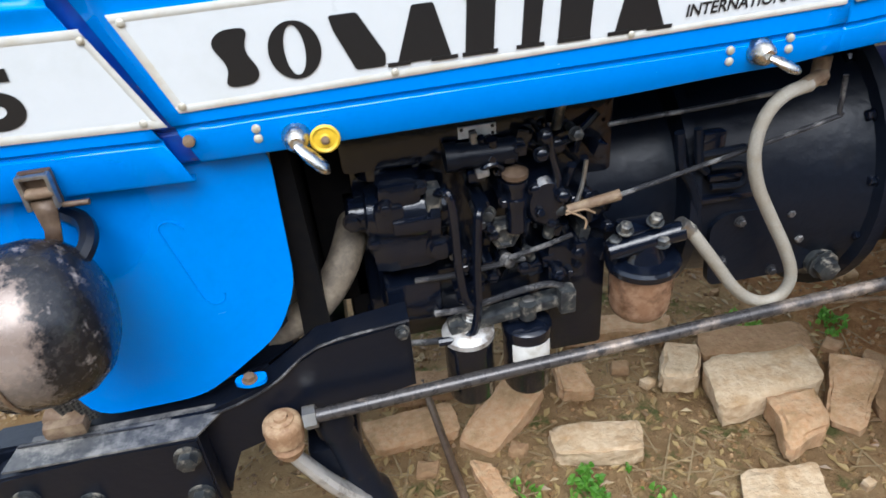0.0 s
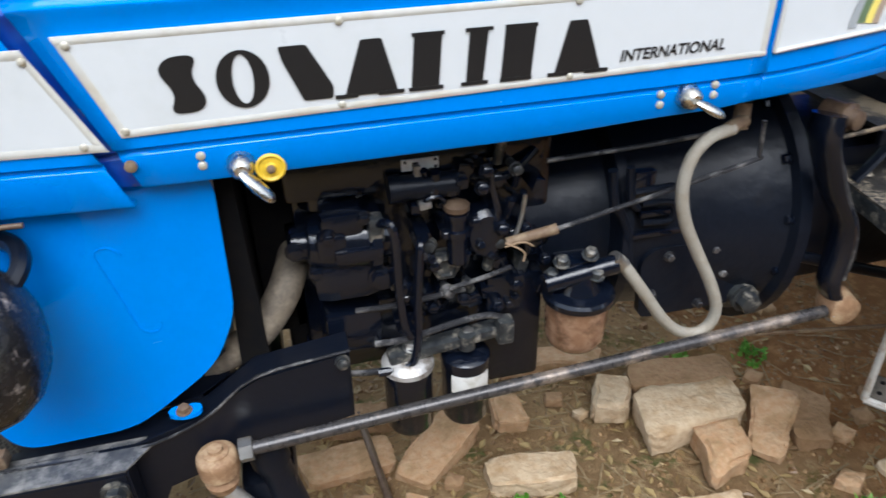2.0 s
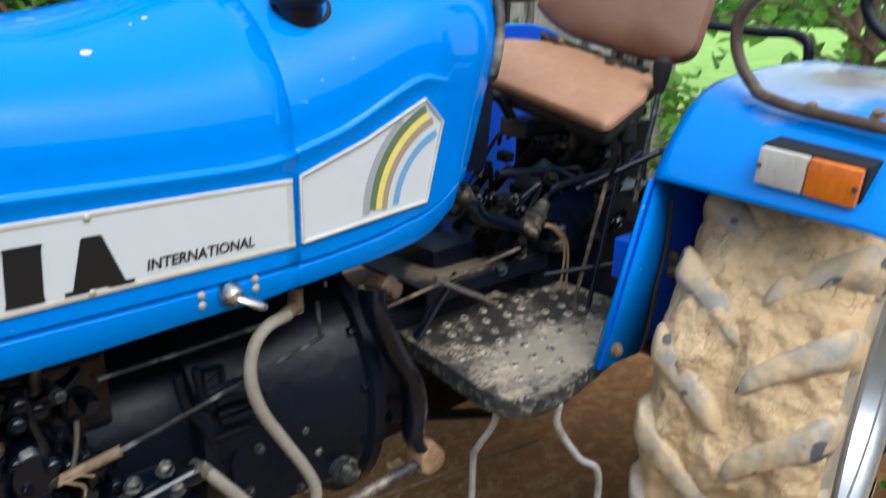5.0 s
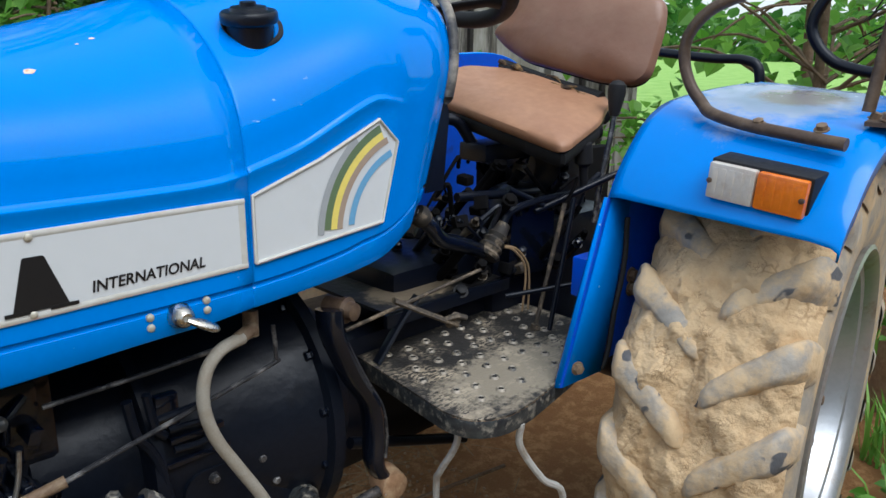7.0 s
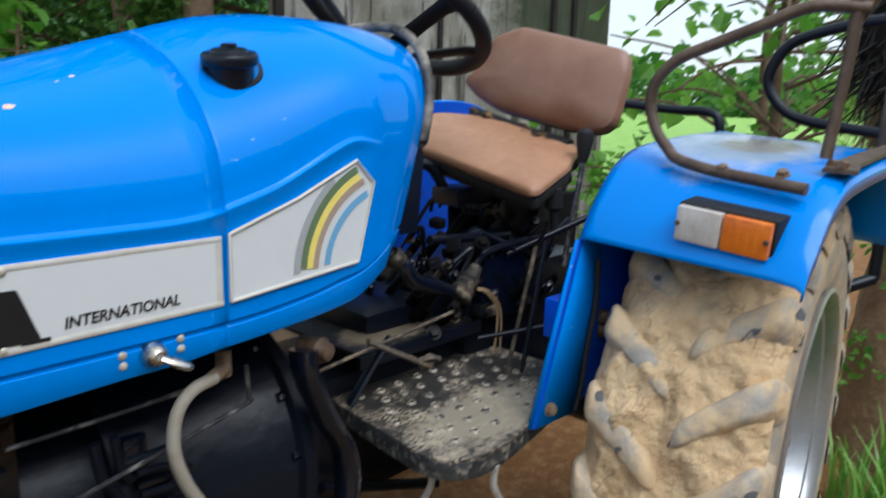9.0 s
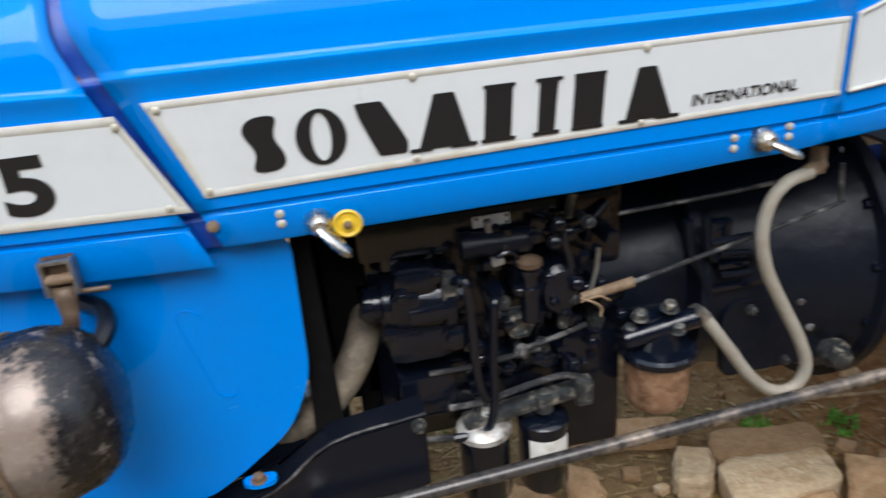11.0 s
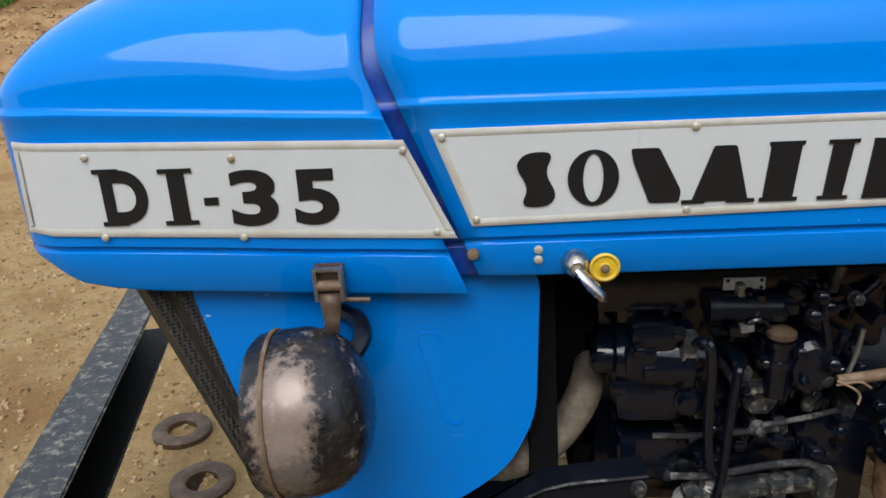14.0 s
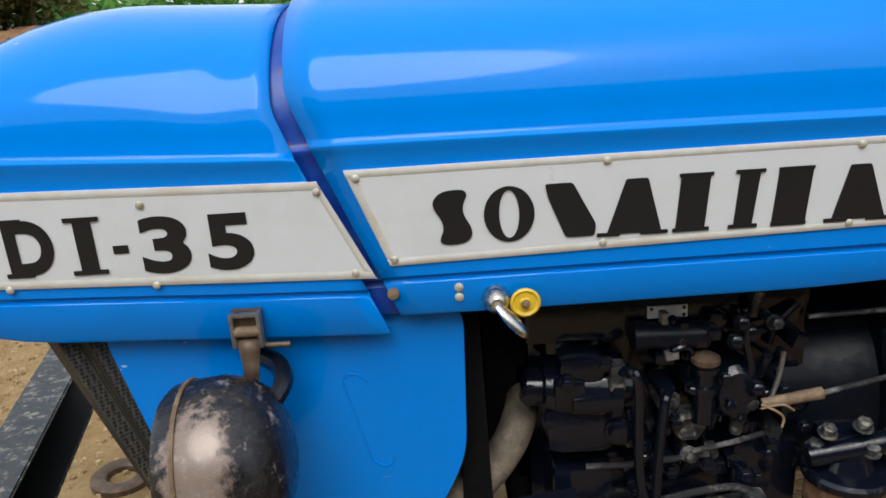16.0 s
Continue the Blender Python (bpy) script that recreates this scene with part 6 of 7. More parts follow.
part("canopy_post", bm, RUST_DARK, tractor, "brown rear canopy post")
bm = bmesh.new()
box(bm, (2.30, -0.715, 1.80), (0.05, 0.14, 0.26), 0.015)
rod(bm, (2.34, -0.60, 1.88), (2.31, -0.67, 1.88), 0.010)
part("canopy_corner", bm, BLUE, tractor, "blue sheet corner of the canopy")
for x, y in ((1.79, -0.625), (1.81, -0.600)):
    bm = bmesh.new()
    hexbolt(bm, (x, y, 1.339), (0, -0.3, 1), 0.009, 0.01)
    part("bar_bolt", bm, RUST, bar_)
for y in (-0.44, -0.55):
    bm = bmesh.new()
    hexbolt(bm, (1.690, y, 1.318), (-0.4, 0, 1), 0.010, 0.008)
    part("rail_bolt", bm, RUST, rail)
bm = bmesh.new()
tube(bm, [(2.9, -0.52, 1.345), (2.9, -0.262, 1.376), (2.9, -0.165, 1.414), (2.9, -0.107, 1.494), (2.9, -0.123, 1.569), (2.9, -0.186, 1.635), (2.9, -0.36, 1.680), (2.9, -0.50, 1.69)], 0.018, 10, 5)
rod(bm, (2.9, -0.50, 1.33), (2.9, -0.50, 0.9), 0.018)
rod(bm, (2.9, -0.50, 0.9), (2.6, -0.2, 0.75), 0.02)
tube(bm, [(2.9, 0.42, 1.418), (2.9, 0.218, 1.401), (2.9, 0.10, 1.398), (2.9, 0.045, 1.36), (2.9, 0.04, 1.20), (2.9, 0.04, 0.8)], 0.017, 10, 5)
rod(bm, (2.9, 0.04, 0.8), (2.5, 0.1, 0.75), 0.02)
part("rear_guard_rail", bm, BLACK_MATT, tractor, "black tube guard rail behind the seat")

# seat


def padded(bm, outline, m, thick, puff, seed):
    """A padded pad over any outline, with soft edges and shallow creases."""
    n_ = len(outline)
    cx, cy = sum(p[0] for p in outline) / n_, sum(p[1] for p in outline) / n_
    rows = []
    for k, h in ((0.96, -thick * 0.5), (1.0, -thick * 0.2), (1.0, thick * 0.15), (0.985, thick * 0.36), (0.94, thick * 0.5), (0.84, thick * 0.5 + puff * 0.35), (0.66, thick * 0.5 + puff * 0.7), (0.44, thick * 0.5 + puff * 0.92), (0.22, thick * 0.5 + puff), (0.03, thick * 0.5 + puff)):
        row = []
        for x, y in outline:
            u, v = cx + (x - cx) * k, cy + (y - cy) * k
            row.append(m @ Vector((u, v, h + 0.010 * noise.noise((u * 9 + seed, v * 9, seed)) * min(1, 3 * (1 - k)))))
        rows.append(row)
    vs = grid(bm, rows, closed=True)
    bm.faces.new(vs[0])
    bm.faces.new(vs[-1])


seat = new("seat")
seat.parent = tractor
tagged(seat, "torn brown driver's seat")
CUSHION = Matrix.Translation((1.915, 0.295, 1.285)) @ Euler((radians(13), radians(-9), radians(-8))).to_matrix().to_4x4()
CUSHION_SHAPE = round_outline([(-0.19, 0.27), (-0.160, 0.09), (-0.130, -0.178), (-0.121, -0.300), (-0.098, -0.305), (0.09, -0.236), (0.21, -0.160), (0.250, -0.10), (0.215, 0.18), (0.09, 0.31), (-0.10, 0.32)], 0.018, 4)
bm = bmesh.new()
padded(bm, CUSHION_SHAPE, CUSHION, 0.030, 0.012, 3)
part("seat_cushion", bm, SEAT_TAN, seat, "tan vinyl seat cushion with torn edge")
BACK = Matrix.Translation((2.17, 0.285, 1.468)) @ Matrix(((0, 0.309, -0.951, 0), (-1, 0, 0, 0), (0, 0.951, 0.309, 0), (0, 0, 0, 1)))
BACK_SHAPE = round_outline([(-0.226, 0.150), (-0.120, 0.182), (0.262, 0.097), (0.278, 0.03), (0.272, -0.112), (0.232, -0.138), (0.114, -0.132), (-0.163, -0.080), (-0.244, -0.045), (-0.315, 0.004), (-0.262, 0.050), (-0.236, 0.11)], 0.030, 4)
bm = bmesh.new()
padded(bm, BACK_SHAPE, BACK, 0.050, 0.030, 8)
part("seat_back", bm, SEAT, seat, "brown vinyl seat back with a torn lower flap")
bm = bmesh.new()
padded(bm, [(x * 0.97, y * 0.97 - 0.006) for x, y in BACK_SHAPE], BACK @ Matrix.Translation((0, 0, -0.018)), 0.018, 0.0, 5)
part("back_shell", bm, RUBBER_DARK, seat, "black shell behind the seat back")
random.seed(19)
for k in range(3):
    bm = bmesh.new()
    pts = [(2.085 + random.uniform(-0.016, 0.016), 0.50 - 0.036 * q, 1.388 - 0.0085 * q + random.uniform(-0.014, 0.010)) for q in range(10)]
    tube(bm, pts, lambda t: 0.004 + 0.003 * math.sin(t * 31 + k), 6, 4)
    part("torn_foam", bm, FOAM, seat, "torn foam along the seam")
bm = bmesh.new()
tube(bm, [(2.10, 0.50, 1.378), (2.10, 0.30, 1.330), (2.105, 0.14, 1.298)], 0.020, 8, 6)
part("seam_lining", bm, RUBBER_DARK, seat, "black lining showing at the torn seam")
bm = bmesh.new()
random.seed(29)
pan = [(x + random.uniform(-0.006, 0.006), y + random.uniform(-0.006, 0.006)) for x, y in CUSHION_SHAPE]
padded(bm, pan, CUSHION @ Matrix.Translation((0.008, 0.004, -0.034)), 0.040, 0.0, 6)
part("seat_pan", bm, RUBBER_DARK, seat, "black seat pan")

bm = bmesh.new()
box(bm, (2.08, 0.30, 1.09), (0.14, 0.20, 0.22), 0.012)
box(bm, (1.93, 0.32, 1.16), (0.30, 0.10, 0.05), 0.008)
part("seat_bracket", bm, BLACK_MATT, seat, "black seat bracket")

# steering wheel and column
SWC, SWN = Vector((1.587, 0.330, 1.617)), Vector((0.488, 0.015, 0.84)).normalized()
_, su, sw = frame_of(SWN)
bm = bmesh.new()
tube(bm, [SWC + (su * math.cos(a) + sw * math.sin(a)) * 0.234 for a in [2 * math.pi * k / 56 for k in range(57)]], 0.021, 12, 1, smooth=False)
steer = part("steering_wheel", bm, RUBBER_DARK, tractor, "black plastic steering wheel")
for deg in (-8, 47, 172, 227):
    e = su * math.cos(radians(deg)) + sw * math.sin(radians(deg))
    w_ = SWN.cross(e)
    bm = bmesh.new()
    rows = []
    for r_, h_, wd, th in ((0.02, -0.112, 0.026, 0.012), (0.06, -0.100, 0.024, 0.012), (0.13, -0.050, 0.021, 0.011), (0.19, -0.012, 0.022, 0.011), (0.232, 0.0, 0.030, 0.012)):
        c_ = SWC + e * r_ + SWN * h_
        rows.append([c_ + w_ * (wd * math.cos(q)) + SWN * (th * math.sin(q)) for q in [2 * math.pi * k / 12 for k in range(12)]])
    grid(bm, rows, closed=True)
    part("spoke", bm, RUBBER_DARK, steer, "broad black spoke")
bm = bmesh.new()
lathe(bm, SWC - SWN * 0.135, SWN, [(0, 0), (0, 0.045), (0.02, 0.050), (0.035, 0.046), (0.042, 0.03), (0.044, 0)], 20)
part("hub", bm, RUBBER_DARK, steer)
bm = bmesh.new()
lathe(bm, SWC - SWN * 0.42, SWN, [(0, 0.03), (0.26, 0.03), (0.27, 0.036), (0.285, 0.036), (0.288, 0.02)], 16)
part("steering_column", bm, BLACK_MATT, steer)

# levers, boot, linkages round the gearbox
bm = bmesh.new()
tube(bm, [(1.99, 0.06, 0.98), (2.00, 0.055, 1.09), (2.022, 0.05, 1.20), (2.035, 0.05, 1.275)], 0.008, 8, 5)
lev = part("gear_lever", bm, ROD, tractor, "steel gear lever with a black grip")
bm = bmesh.new()
lathe(bm, (2.032, 0.05, 1.262), (0.1, 0, 1), [(0, 0.012), (0.02, 0.017), (0.06, 0.024), (0.08, 0.023), (0.09, 0.014), (0.094, 0)], 16)
part("grip", bm, RUBBER_DARK, lev)
bm = bmesh.new()
lathe(bm, (1.93, 0.06, 1.08), (-0.1, 0, 1), [(0, 0.010), (0.06, 0.012), (0.07, 0.024), (0.12, 0.022), (0.13, 0.0)], 14)
part("short_lever", bm, RUBBER_DARK, tractor, "short black lever")
for p, q, r in (((1.78, 0.10, 1.035), (2.02, 0.02, 1.115), 0.009), ((1.80, 0.09, 1.05), (1.70, 0.12, 1.10), 0.008), ((1.735, -0.05, 1.10), (1.665, -0.05, 0.79), 0.006),
                ((1.60, 0.20, 1.08), (1.90, 0.18, 1.06), 0.012), ((2.02, 0.02, 1.115), (2.06, -0.10, 1.13), 0.010), ((1.62, 0.05, 0.86), (1.80, -0.10, 0.90), 0.006)):
    bm = bmesh.new()
    rod(bm, p, q, r)
    part("linkage_rod", bm, BLACK_MATT, tractor, "black control linkage")
bm = bmesh.new()
prof = [(0, 0.036)]
for k in range(4):
    prof += [(0.012 + 0.024 * k, 0.042 - 0.003 * k), (0.022 + 0.024 * k, 0.034 - 0.003 * k)]
prof += [(0.115, 0.022), (0.13, 0.020)]
lathe(bm, (1.600, 0.10, 0.952), (0.68, 0.0, 0.73), [(h * 0.72, r_ * 0.80) for h, r_ in prof], 18)
part("lever_boot", bm, BOOT, tractor, "dusty rubber bellows boot")
bm = bmesh.new()
tube(bm, [(1.655, 0.10, 1.012), (1.69, 0.10, 1.049), (1.80, 0.09, 1.066), (1.93, 0.075, 1.072), (2.0, 0.06, 1.11)], 0.009, 8, 5)
part("bent_lever", bm, BLACK_MATT, tractor, "brown bent lever rising from its boot")
for dx in (0.0, 0.012):
    bm = bmesh.new()
    tube(bm, [(1.640 + dx, 0.085, 0.972), (1.682 + dx, 0.08, 0.955), (1.722 + dx, 0.075, 0.900), (1.716 + dx * 2, 0.075, 0.790)], 0.0030, 6, 6)
    part("loose_wire", bm, WIRE, tractor, "loose tan wire hanging from the boot")
bm = bmesh.new()
tube(bm, [(1.385, 0.12, 1.085), (1.417, 0.10, 1.058), (1.450, 0.10, 1.022), (1.524, 0.10, 0.994), (1.600, 0.11, 0.962)], 0.019, 12, 6)
pipe_ = part("intake_pipe", bm, BLACK, tractor, "black bent pipe by the gearbox")
bm = bmesh.new()
lathe(bm, (1.405, 0.106, 1.070), (-0.6, 0.1, 0.6), [(0, 0.021), (0.012, 0.024), (0.024, 0.024), (0.03, 0.020)], 14)
part("hose_clip", bm, BOOT, pipe_)
bm = bmesh.new()
rod(bm, (1.767, 0.0, 1.074), (1.675, 0.0, 0.778), 0.0055)
hexbolt(bm, (1.675, 0.0, 0.777), (0, 0, 1), 0.011, 0.01)
part("lever_link", bm, DUSTY, tractor, "thin dusty link down to the footboard")
bm = bmesh.new()
plate(bm, round_outline([(1.715, 1.056), (1.885, 1.050), (1.880, 0.86), (1.700, 0.87)], 0.02, 4), 0.115, 0.155, 0.004)
part("side_cover", bm, BLACK, tractor, "black cover plate on the gear housing")
for x, z in ((1.735, 1.035), (1.865, 1.03), (1.86, 0.885), (1.72, 0.89)):
    bm = bmesh.new()
    hexbolt(bm, (x, 0.114, z), (0, -1, 0), 0.007, 0.006)
    part("cover_bolt", bm, BLACK_MATT, tractor)
bm = bmesh.new()
tube(bm, [(1.66, 0.40, 1.17), (1.70, 0.38, 1.24), (1.76, 0.36, 1.24), (1.80, 0.34, 1.18)], 0.016, 10, 6)
part("intake_pipe", bm, BLACK_MATT, tractor, "dark pipe by the steering column")
# backing plate added to keep the space behind the levers in shade
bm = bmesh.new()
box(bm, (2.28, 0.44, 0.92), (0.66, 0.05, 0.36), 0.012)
part("dark_backing_plate", bm, SHADE_BLACK, tractor, "added dark backing plate behind the levers")
# filler fittings, most coloured near black to deepen the shade here
random.seed(11)
for k in range(95):
    x, y = random.uniform(1.50, 2.15), random.uniform(0.06, 0.36)
    z = random.uniform(0.90, 1.15) - 0.25 * max(0, 0.2 - y)
    bm = bmesh.new()
    if random.random() < 0.5:
        hexbolt(bm, (x, y, z), (-0.3, -0.6, 0.8), random.uniform(0.008, 0.016), random.uniform(0.01, 0.02))
        rod(bm, (x, y, z), (x + 0.02, y + 0.10, z - 0.10), 0.012)
    elif random.random() < 0.5:
        box(bm, (x, y + 0.03, z - 0.03), (random.uniform(0.012, 0.035), random.uniform(0.02, 0.04), random.uniform(0.012, 0.035)), 0.004,
            Euler([random.uniform(-0.4, 0.4) for _ in range(3)]).to_matrix().to_4x4())
    else:
        tube(bm, [(x, y, z), (x + random.uniform(-0.06, 0.06), y - 0.02, z + 0.03), (x + random.uniform(-0.1, 0.1), y, z - 0.05)], random.uniform(0.003, 0.007), 6, 5)
    part("control_fitting", bm, random.choice((BLACK_MATT, SHADE_BLACK, SHADE_BLACK, BLACK_MATT, SHADE_BLACK, SHADE_BLACK, BLACK, RUBBER_DARK, DUSTY)) if k % 2 else SHADE_BLACK, gear)

# ---- loose bricks and stones on the ground ----
def stone(corners, h, mat, label, name="brick", seed=0, z0=-0.015, lean=0.0):
    """An irregular block over four ground corners, with chipped edges."""
    bm = bmesh.new()
    c = [Vector((x + 0.01, y + 0.028, 0)) for x, y in corners]
    n = 10 if (c[0] - c[2]).length > 0.1 else 4
    soft = min(0.010, (c[0] - c[2]).length * 0.06)
    h = h * 0.72

    def at(u, v, w):
        """A point on the block, its edges worn back unevenly."""
        p = [abs(u), abs(v), abs(w)]
        k = max(0.0, (sorted(p)[1] - 0.72) / 0.28) ** 2
        a, b = (u + 1) / 2, (v + 1) / 2
        q = (c[0] * (1 - a) + c[1] * a) * b + (c[3] * (1 - a) + c[2] * a) * (1 - b)
        q = q.copy()
        q.z = z0 + (h + lean * v - z0) * (w + 1) / 2
        mid = (c[0] + c[1] + c[2] + c[3]) / 4
        back = Vector((mid.x - q.x, mid.y - q.y, (h * 0.4 - q.z) * 2)).normalized()
        q += back * soft * k * (0.7 + 1.3 * max(0, 0.3 + noise.noise(q * 22 + Vector((seed, 0, 0)))))
        for f_, amp in ((9, 0.012), (30, 0.004), (90, 0.0015)):
            q += Vector([noise.noise(q * f_ + Vector((seed * 3.1, m * 7, f_))) for m in range(3)]) * amp * (1 if n > 4 else 0.35)
        return q

    ts = [-1 + 2 * i / n for i in range(n + 1)]
    for face in ((0, 1), (0, -1), (1, 1), (1, -1), (2, 1), (2, -1)):
        rows = []
        for s in ts:
            row = []
            for t in ts:
                uvw = [s, t]
                uvw.insert(face[0], face[1])
                row.append(at(*uvw))
            rows.append(row)
        grid(bm, rows)
    bmesh.ops.remove_doubles(bm, verts=bm.verts, dist=1e-5)
    ob = part(name, bm, mat)
    return tagged(ob, label, "brick" if name == "brick" else "stone", group="rubble under the tractor")


stone([(0.56, 0.235), (0.775, 0.205), (0.755, 0.10), (0.545, 0.145)], 0.062, BRICK_PALE, "pale dusty brick lying flat on the earth", seed=1)
stone([(0.945, 0.445), (1.045, 0.405), (0.975, 0.285), (0.885, 0.31)], 0.062, BRICK_PALE, "pale broken brick end", seed=2)
stone([(1.012, 0.330), (1.282, 0.315), (1.258, 0.185), (0.975, 0.165)], 0.095, BRICK_PALE, "large pale dressed stone block", "stone_block", seed=3)
stone([(1.095, 0.180), (1.222, 0.168), (1.190, 0.058), (1.068, 0.024)], 0.075, BRICK, "brown broken brick leaning on a stone", seed=4, lean=0.012)
stone([(1.33, 0.29), (1.44, 0.22), (1.28, 0.050), (1.225, 0.10)], 0.045, BRICK, "brown flat stone slab", "stone_slab", seed=5, lean=0.02)
stone([(1.06, 0.47), (1.34, 0.42), (1.30, 0.30), (1.02, 0.345)], 0.07, BRICK_DARK, "dark damp brick half buried", seed=6)
stone([(1.45, 0.30), (1.53, 0.20), (1.43, 0.06), (1.35, 0.09)], 0.035, BRICK_DARK, "dark broken brick in the soil", seed=7)
stone([(0.50, 0.42), (0.585, 0.335), (0.40, 0.205), (0.335, 0.27)], 0.055, BRICK, "slanting brown slab under the filters", "stone_slab", seed=8, lean=0.025)
stone([(0.10, 0.38), (0.34, 0.40), (0.35, 0.29), (0.13, 0.28)], 0.025, BRICK, "brown brick sunk in earth", seed=9)
stone([(0.64, 0.47), (0.71, 0.43), (0.715, 0.33), (0.63, 0.345)], 0.045, BRICK, "small chipped brown brick", seed=10)
stone([(1.56, -0.10), (1.66, -0.12), (1.64, -0.21), (1.53, -0.19)], 0.07, BRICK_DARK, "brown stone beside the tyre", "stone_block", seed=11)
stone([(0.95, 0.02), (1.13, 0.0), (1.10, -0.11), (0.90, -0.10)], 0.012, BRICK_PALE, "pale flat stone in the ground", "stone_slab", seed=12)
stone([(0.34, 0.19), (0.41, 0.17), (0.44, 0.05), (0.39, 0.04)], 0.03, BRICK, "thin brown brick shard on earth", seed=13)
stone([(0.72, 0.62), (1.02, 0.55), (0.98, 0.48), (0.70, 0.54)], 0.06, BRICK, "long brown brick under the engine", seed=14)
stone([(-4.02, 4.12), (-3.90, 4.10), (-3.92, 4.00), (-4.04, 4.02)], 0.06, BRICK_DARK, "dark clod lying on the sandy track", "earth_clod", seed=16)
stone([(0.18, 0.52), (0.42, 0.50), (0.41, 0.42), (0.17, 0.43)], 0.05, BRICK_DARK, "dark brick under the engine", seed=15)
for i in range(26):
    random.seed(100 + i)
    x, y = random.uniform(0.0, 1.7), random.uniform(-0.25, 0.75)
    s_ = random.uniform(0.012, 0.04)
    a = random.uniform(0, 3)
    q = [(x + s_ * (1 + 0.4 * random.random()) * math.cos(a + k * 1.57), y + s_ * math.sin(a + k * 1.57)) for k in range(4)]
    stone(q, s_ * random.uniform(0.3, 0.8), random.choice((BRICK, BRICK_DARK, BRICK_PALE)), "small chip of broken brick", "brick_chip", seed=200 + i, z0=-0.02)

# iron rod lying under the front axle
bm = bmesh.new()
tube(bm, [(0.29, 0.50, 0.03), (0.31, 0.30, 0.022), (0.335, 0.05, 0.012)], 0.010, 8, 4)
tagged(part("iron_rod", bm, RUST_DARK), "rusty iron rod lying on the earth", "rod")

# cast rings on the ground in front
for x, y, r in ((-1.03, 1.14, 0.105), (-0.86, 0.86, 0.105)):
    bm = bmesh.new()
    lathe(bm, (x, y, -0.015), (0.05, 0, 1), [(0, 0.045), (0.0, r * 0.92), (0.020, r * 0.92), (0.026, r * 0.84), (0.026, 0.055), (0.020, 0.047), (0, 0.045)], 28)
    tagged(part("iron_ring", bm, RUST_DARK), "rusty iron ring lying on sandy earth", "ring", group="rings on the ground")


# leaf litter, straw and grass
def scatter(name, n, seed, area, shape, mat, label, cat):
    random.seed(seed)
    vs, fs = [], []
    for _ in range(n):
        x, y = area()
        shape(vs, fs, x, y)
    me = bpy.data.meshes.new(name)
    me.from_pydata(vs, [], fs)
    me.materials.append(mat)
    return tagged(new(name, me), label, cat, kind="stuff")


def ground_z(x, y):
    near = max(0.0, 1 - math.hypot(x - 0.5, y - 0.5) / 9)
    return near * (0.018 * noise.noise((x * 1.3, y * 1.3, 0)) + 0.012 * noise.noise((x * 4.2, y * 4.2, 3))) - 0.012


def litter_leaf(vs, fs, x, y):
    a, s = random.uniform(0, 6.3), random.uniform(0.006, 0.022)
    z = ground_z(x, y) + 0.003
    b0 = len(vs)
    for u, v, w in ((-1, 0, 0), (0, -0.42, 0.25), (1, 0, 0.1), (0, 0.42, 0.35)):
        vs.append((x + s * (u * math.cos(a) - v * math.sin(a)), y + s * (u * math.sin(a) + v * math.cos(a)), z + s * w * random.uniform(0.2, 1.2)))
    fs.append((b0, b0 + 1, b0 + 2, b0 + 3))


def blade(vs, fs, x, y, h0=0.05, h1=0.16, wide=1.0):
    a, h = random.uniform(0, 6.3), random.uniform(h0, h1)
    z = ground_z(x, y) - 0.004
    dx, dy = math.cos(a), math.sin(a)
    w, b = (0.0035 + h * 0.012) * wide, random.uniform(0.2, 0.8) * h
    b0 = len(vs)
    vs += [(x - dy * w, y + dx * w, z), (x + dy * w, y - dx * w, z), (x + dx * b * 0.4 + dy * w * 0.8, y + dy * b * 0.4 - dx * w * 0.8, z + h * 0.65),
           (x + dx * b * 0.4 - dy * w * 0.8, y + dy * b * 0.4 + dx * w * 0.8, z + h * 0.65), (x + dx * b, y + dy * b, z + h)]
    fs += [(b0, b0 + 1, b0 + 2, b0 + 3), (b0 + 3, b0 + 2, b0 + 4)]


def twig(vs, fs, x, y):
    a, s = random.uniform(0, 6.3), random.uniform(0.02, 0.09)
    z = ground_z(x, y) + 0.004
    dx, dy = math.cos(a) * s, math.sin(a) * s
    nx, ny = -math.sin(a) * 0.0018, math.cos(a) * 0.0018
    b0 = len(vs)
    vs += [(x - dx + nx, y - dy + ny, z), (x - dx - nx, y - dy - ny, z), (x + dx - nx, y + dy - ny, z + 0.004), (x + dx + nx, y + dy + ny, z + 0.004)]
    fs.append((b0, b0 + 1, b0 + 2, b0 + 3))


scatter("leaf_litter", 1700, 21, lambda: (random.triangular(-0.2, 1.9, 0.3), random.uniform(-0.35, 0.9)), litter_leaf, LITTER, "scattered dry leaves and crumbs of earth", "litter")
scatter("straw_bits", 700, 22, lambda: (random.triangular(-0.4, 2.4, 0.4), random.uniform(-0.5, 1.2)), twig, STRAW, "bits of straw and twigs on earth", "straw")


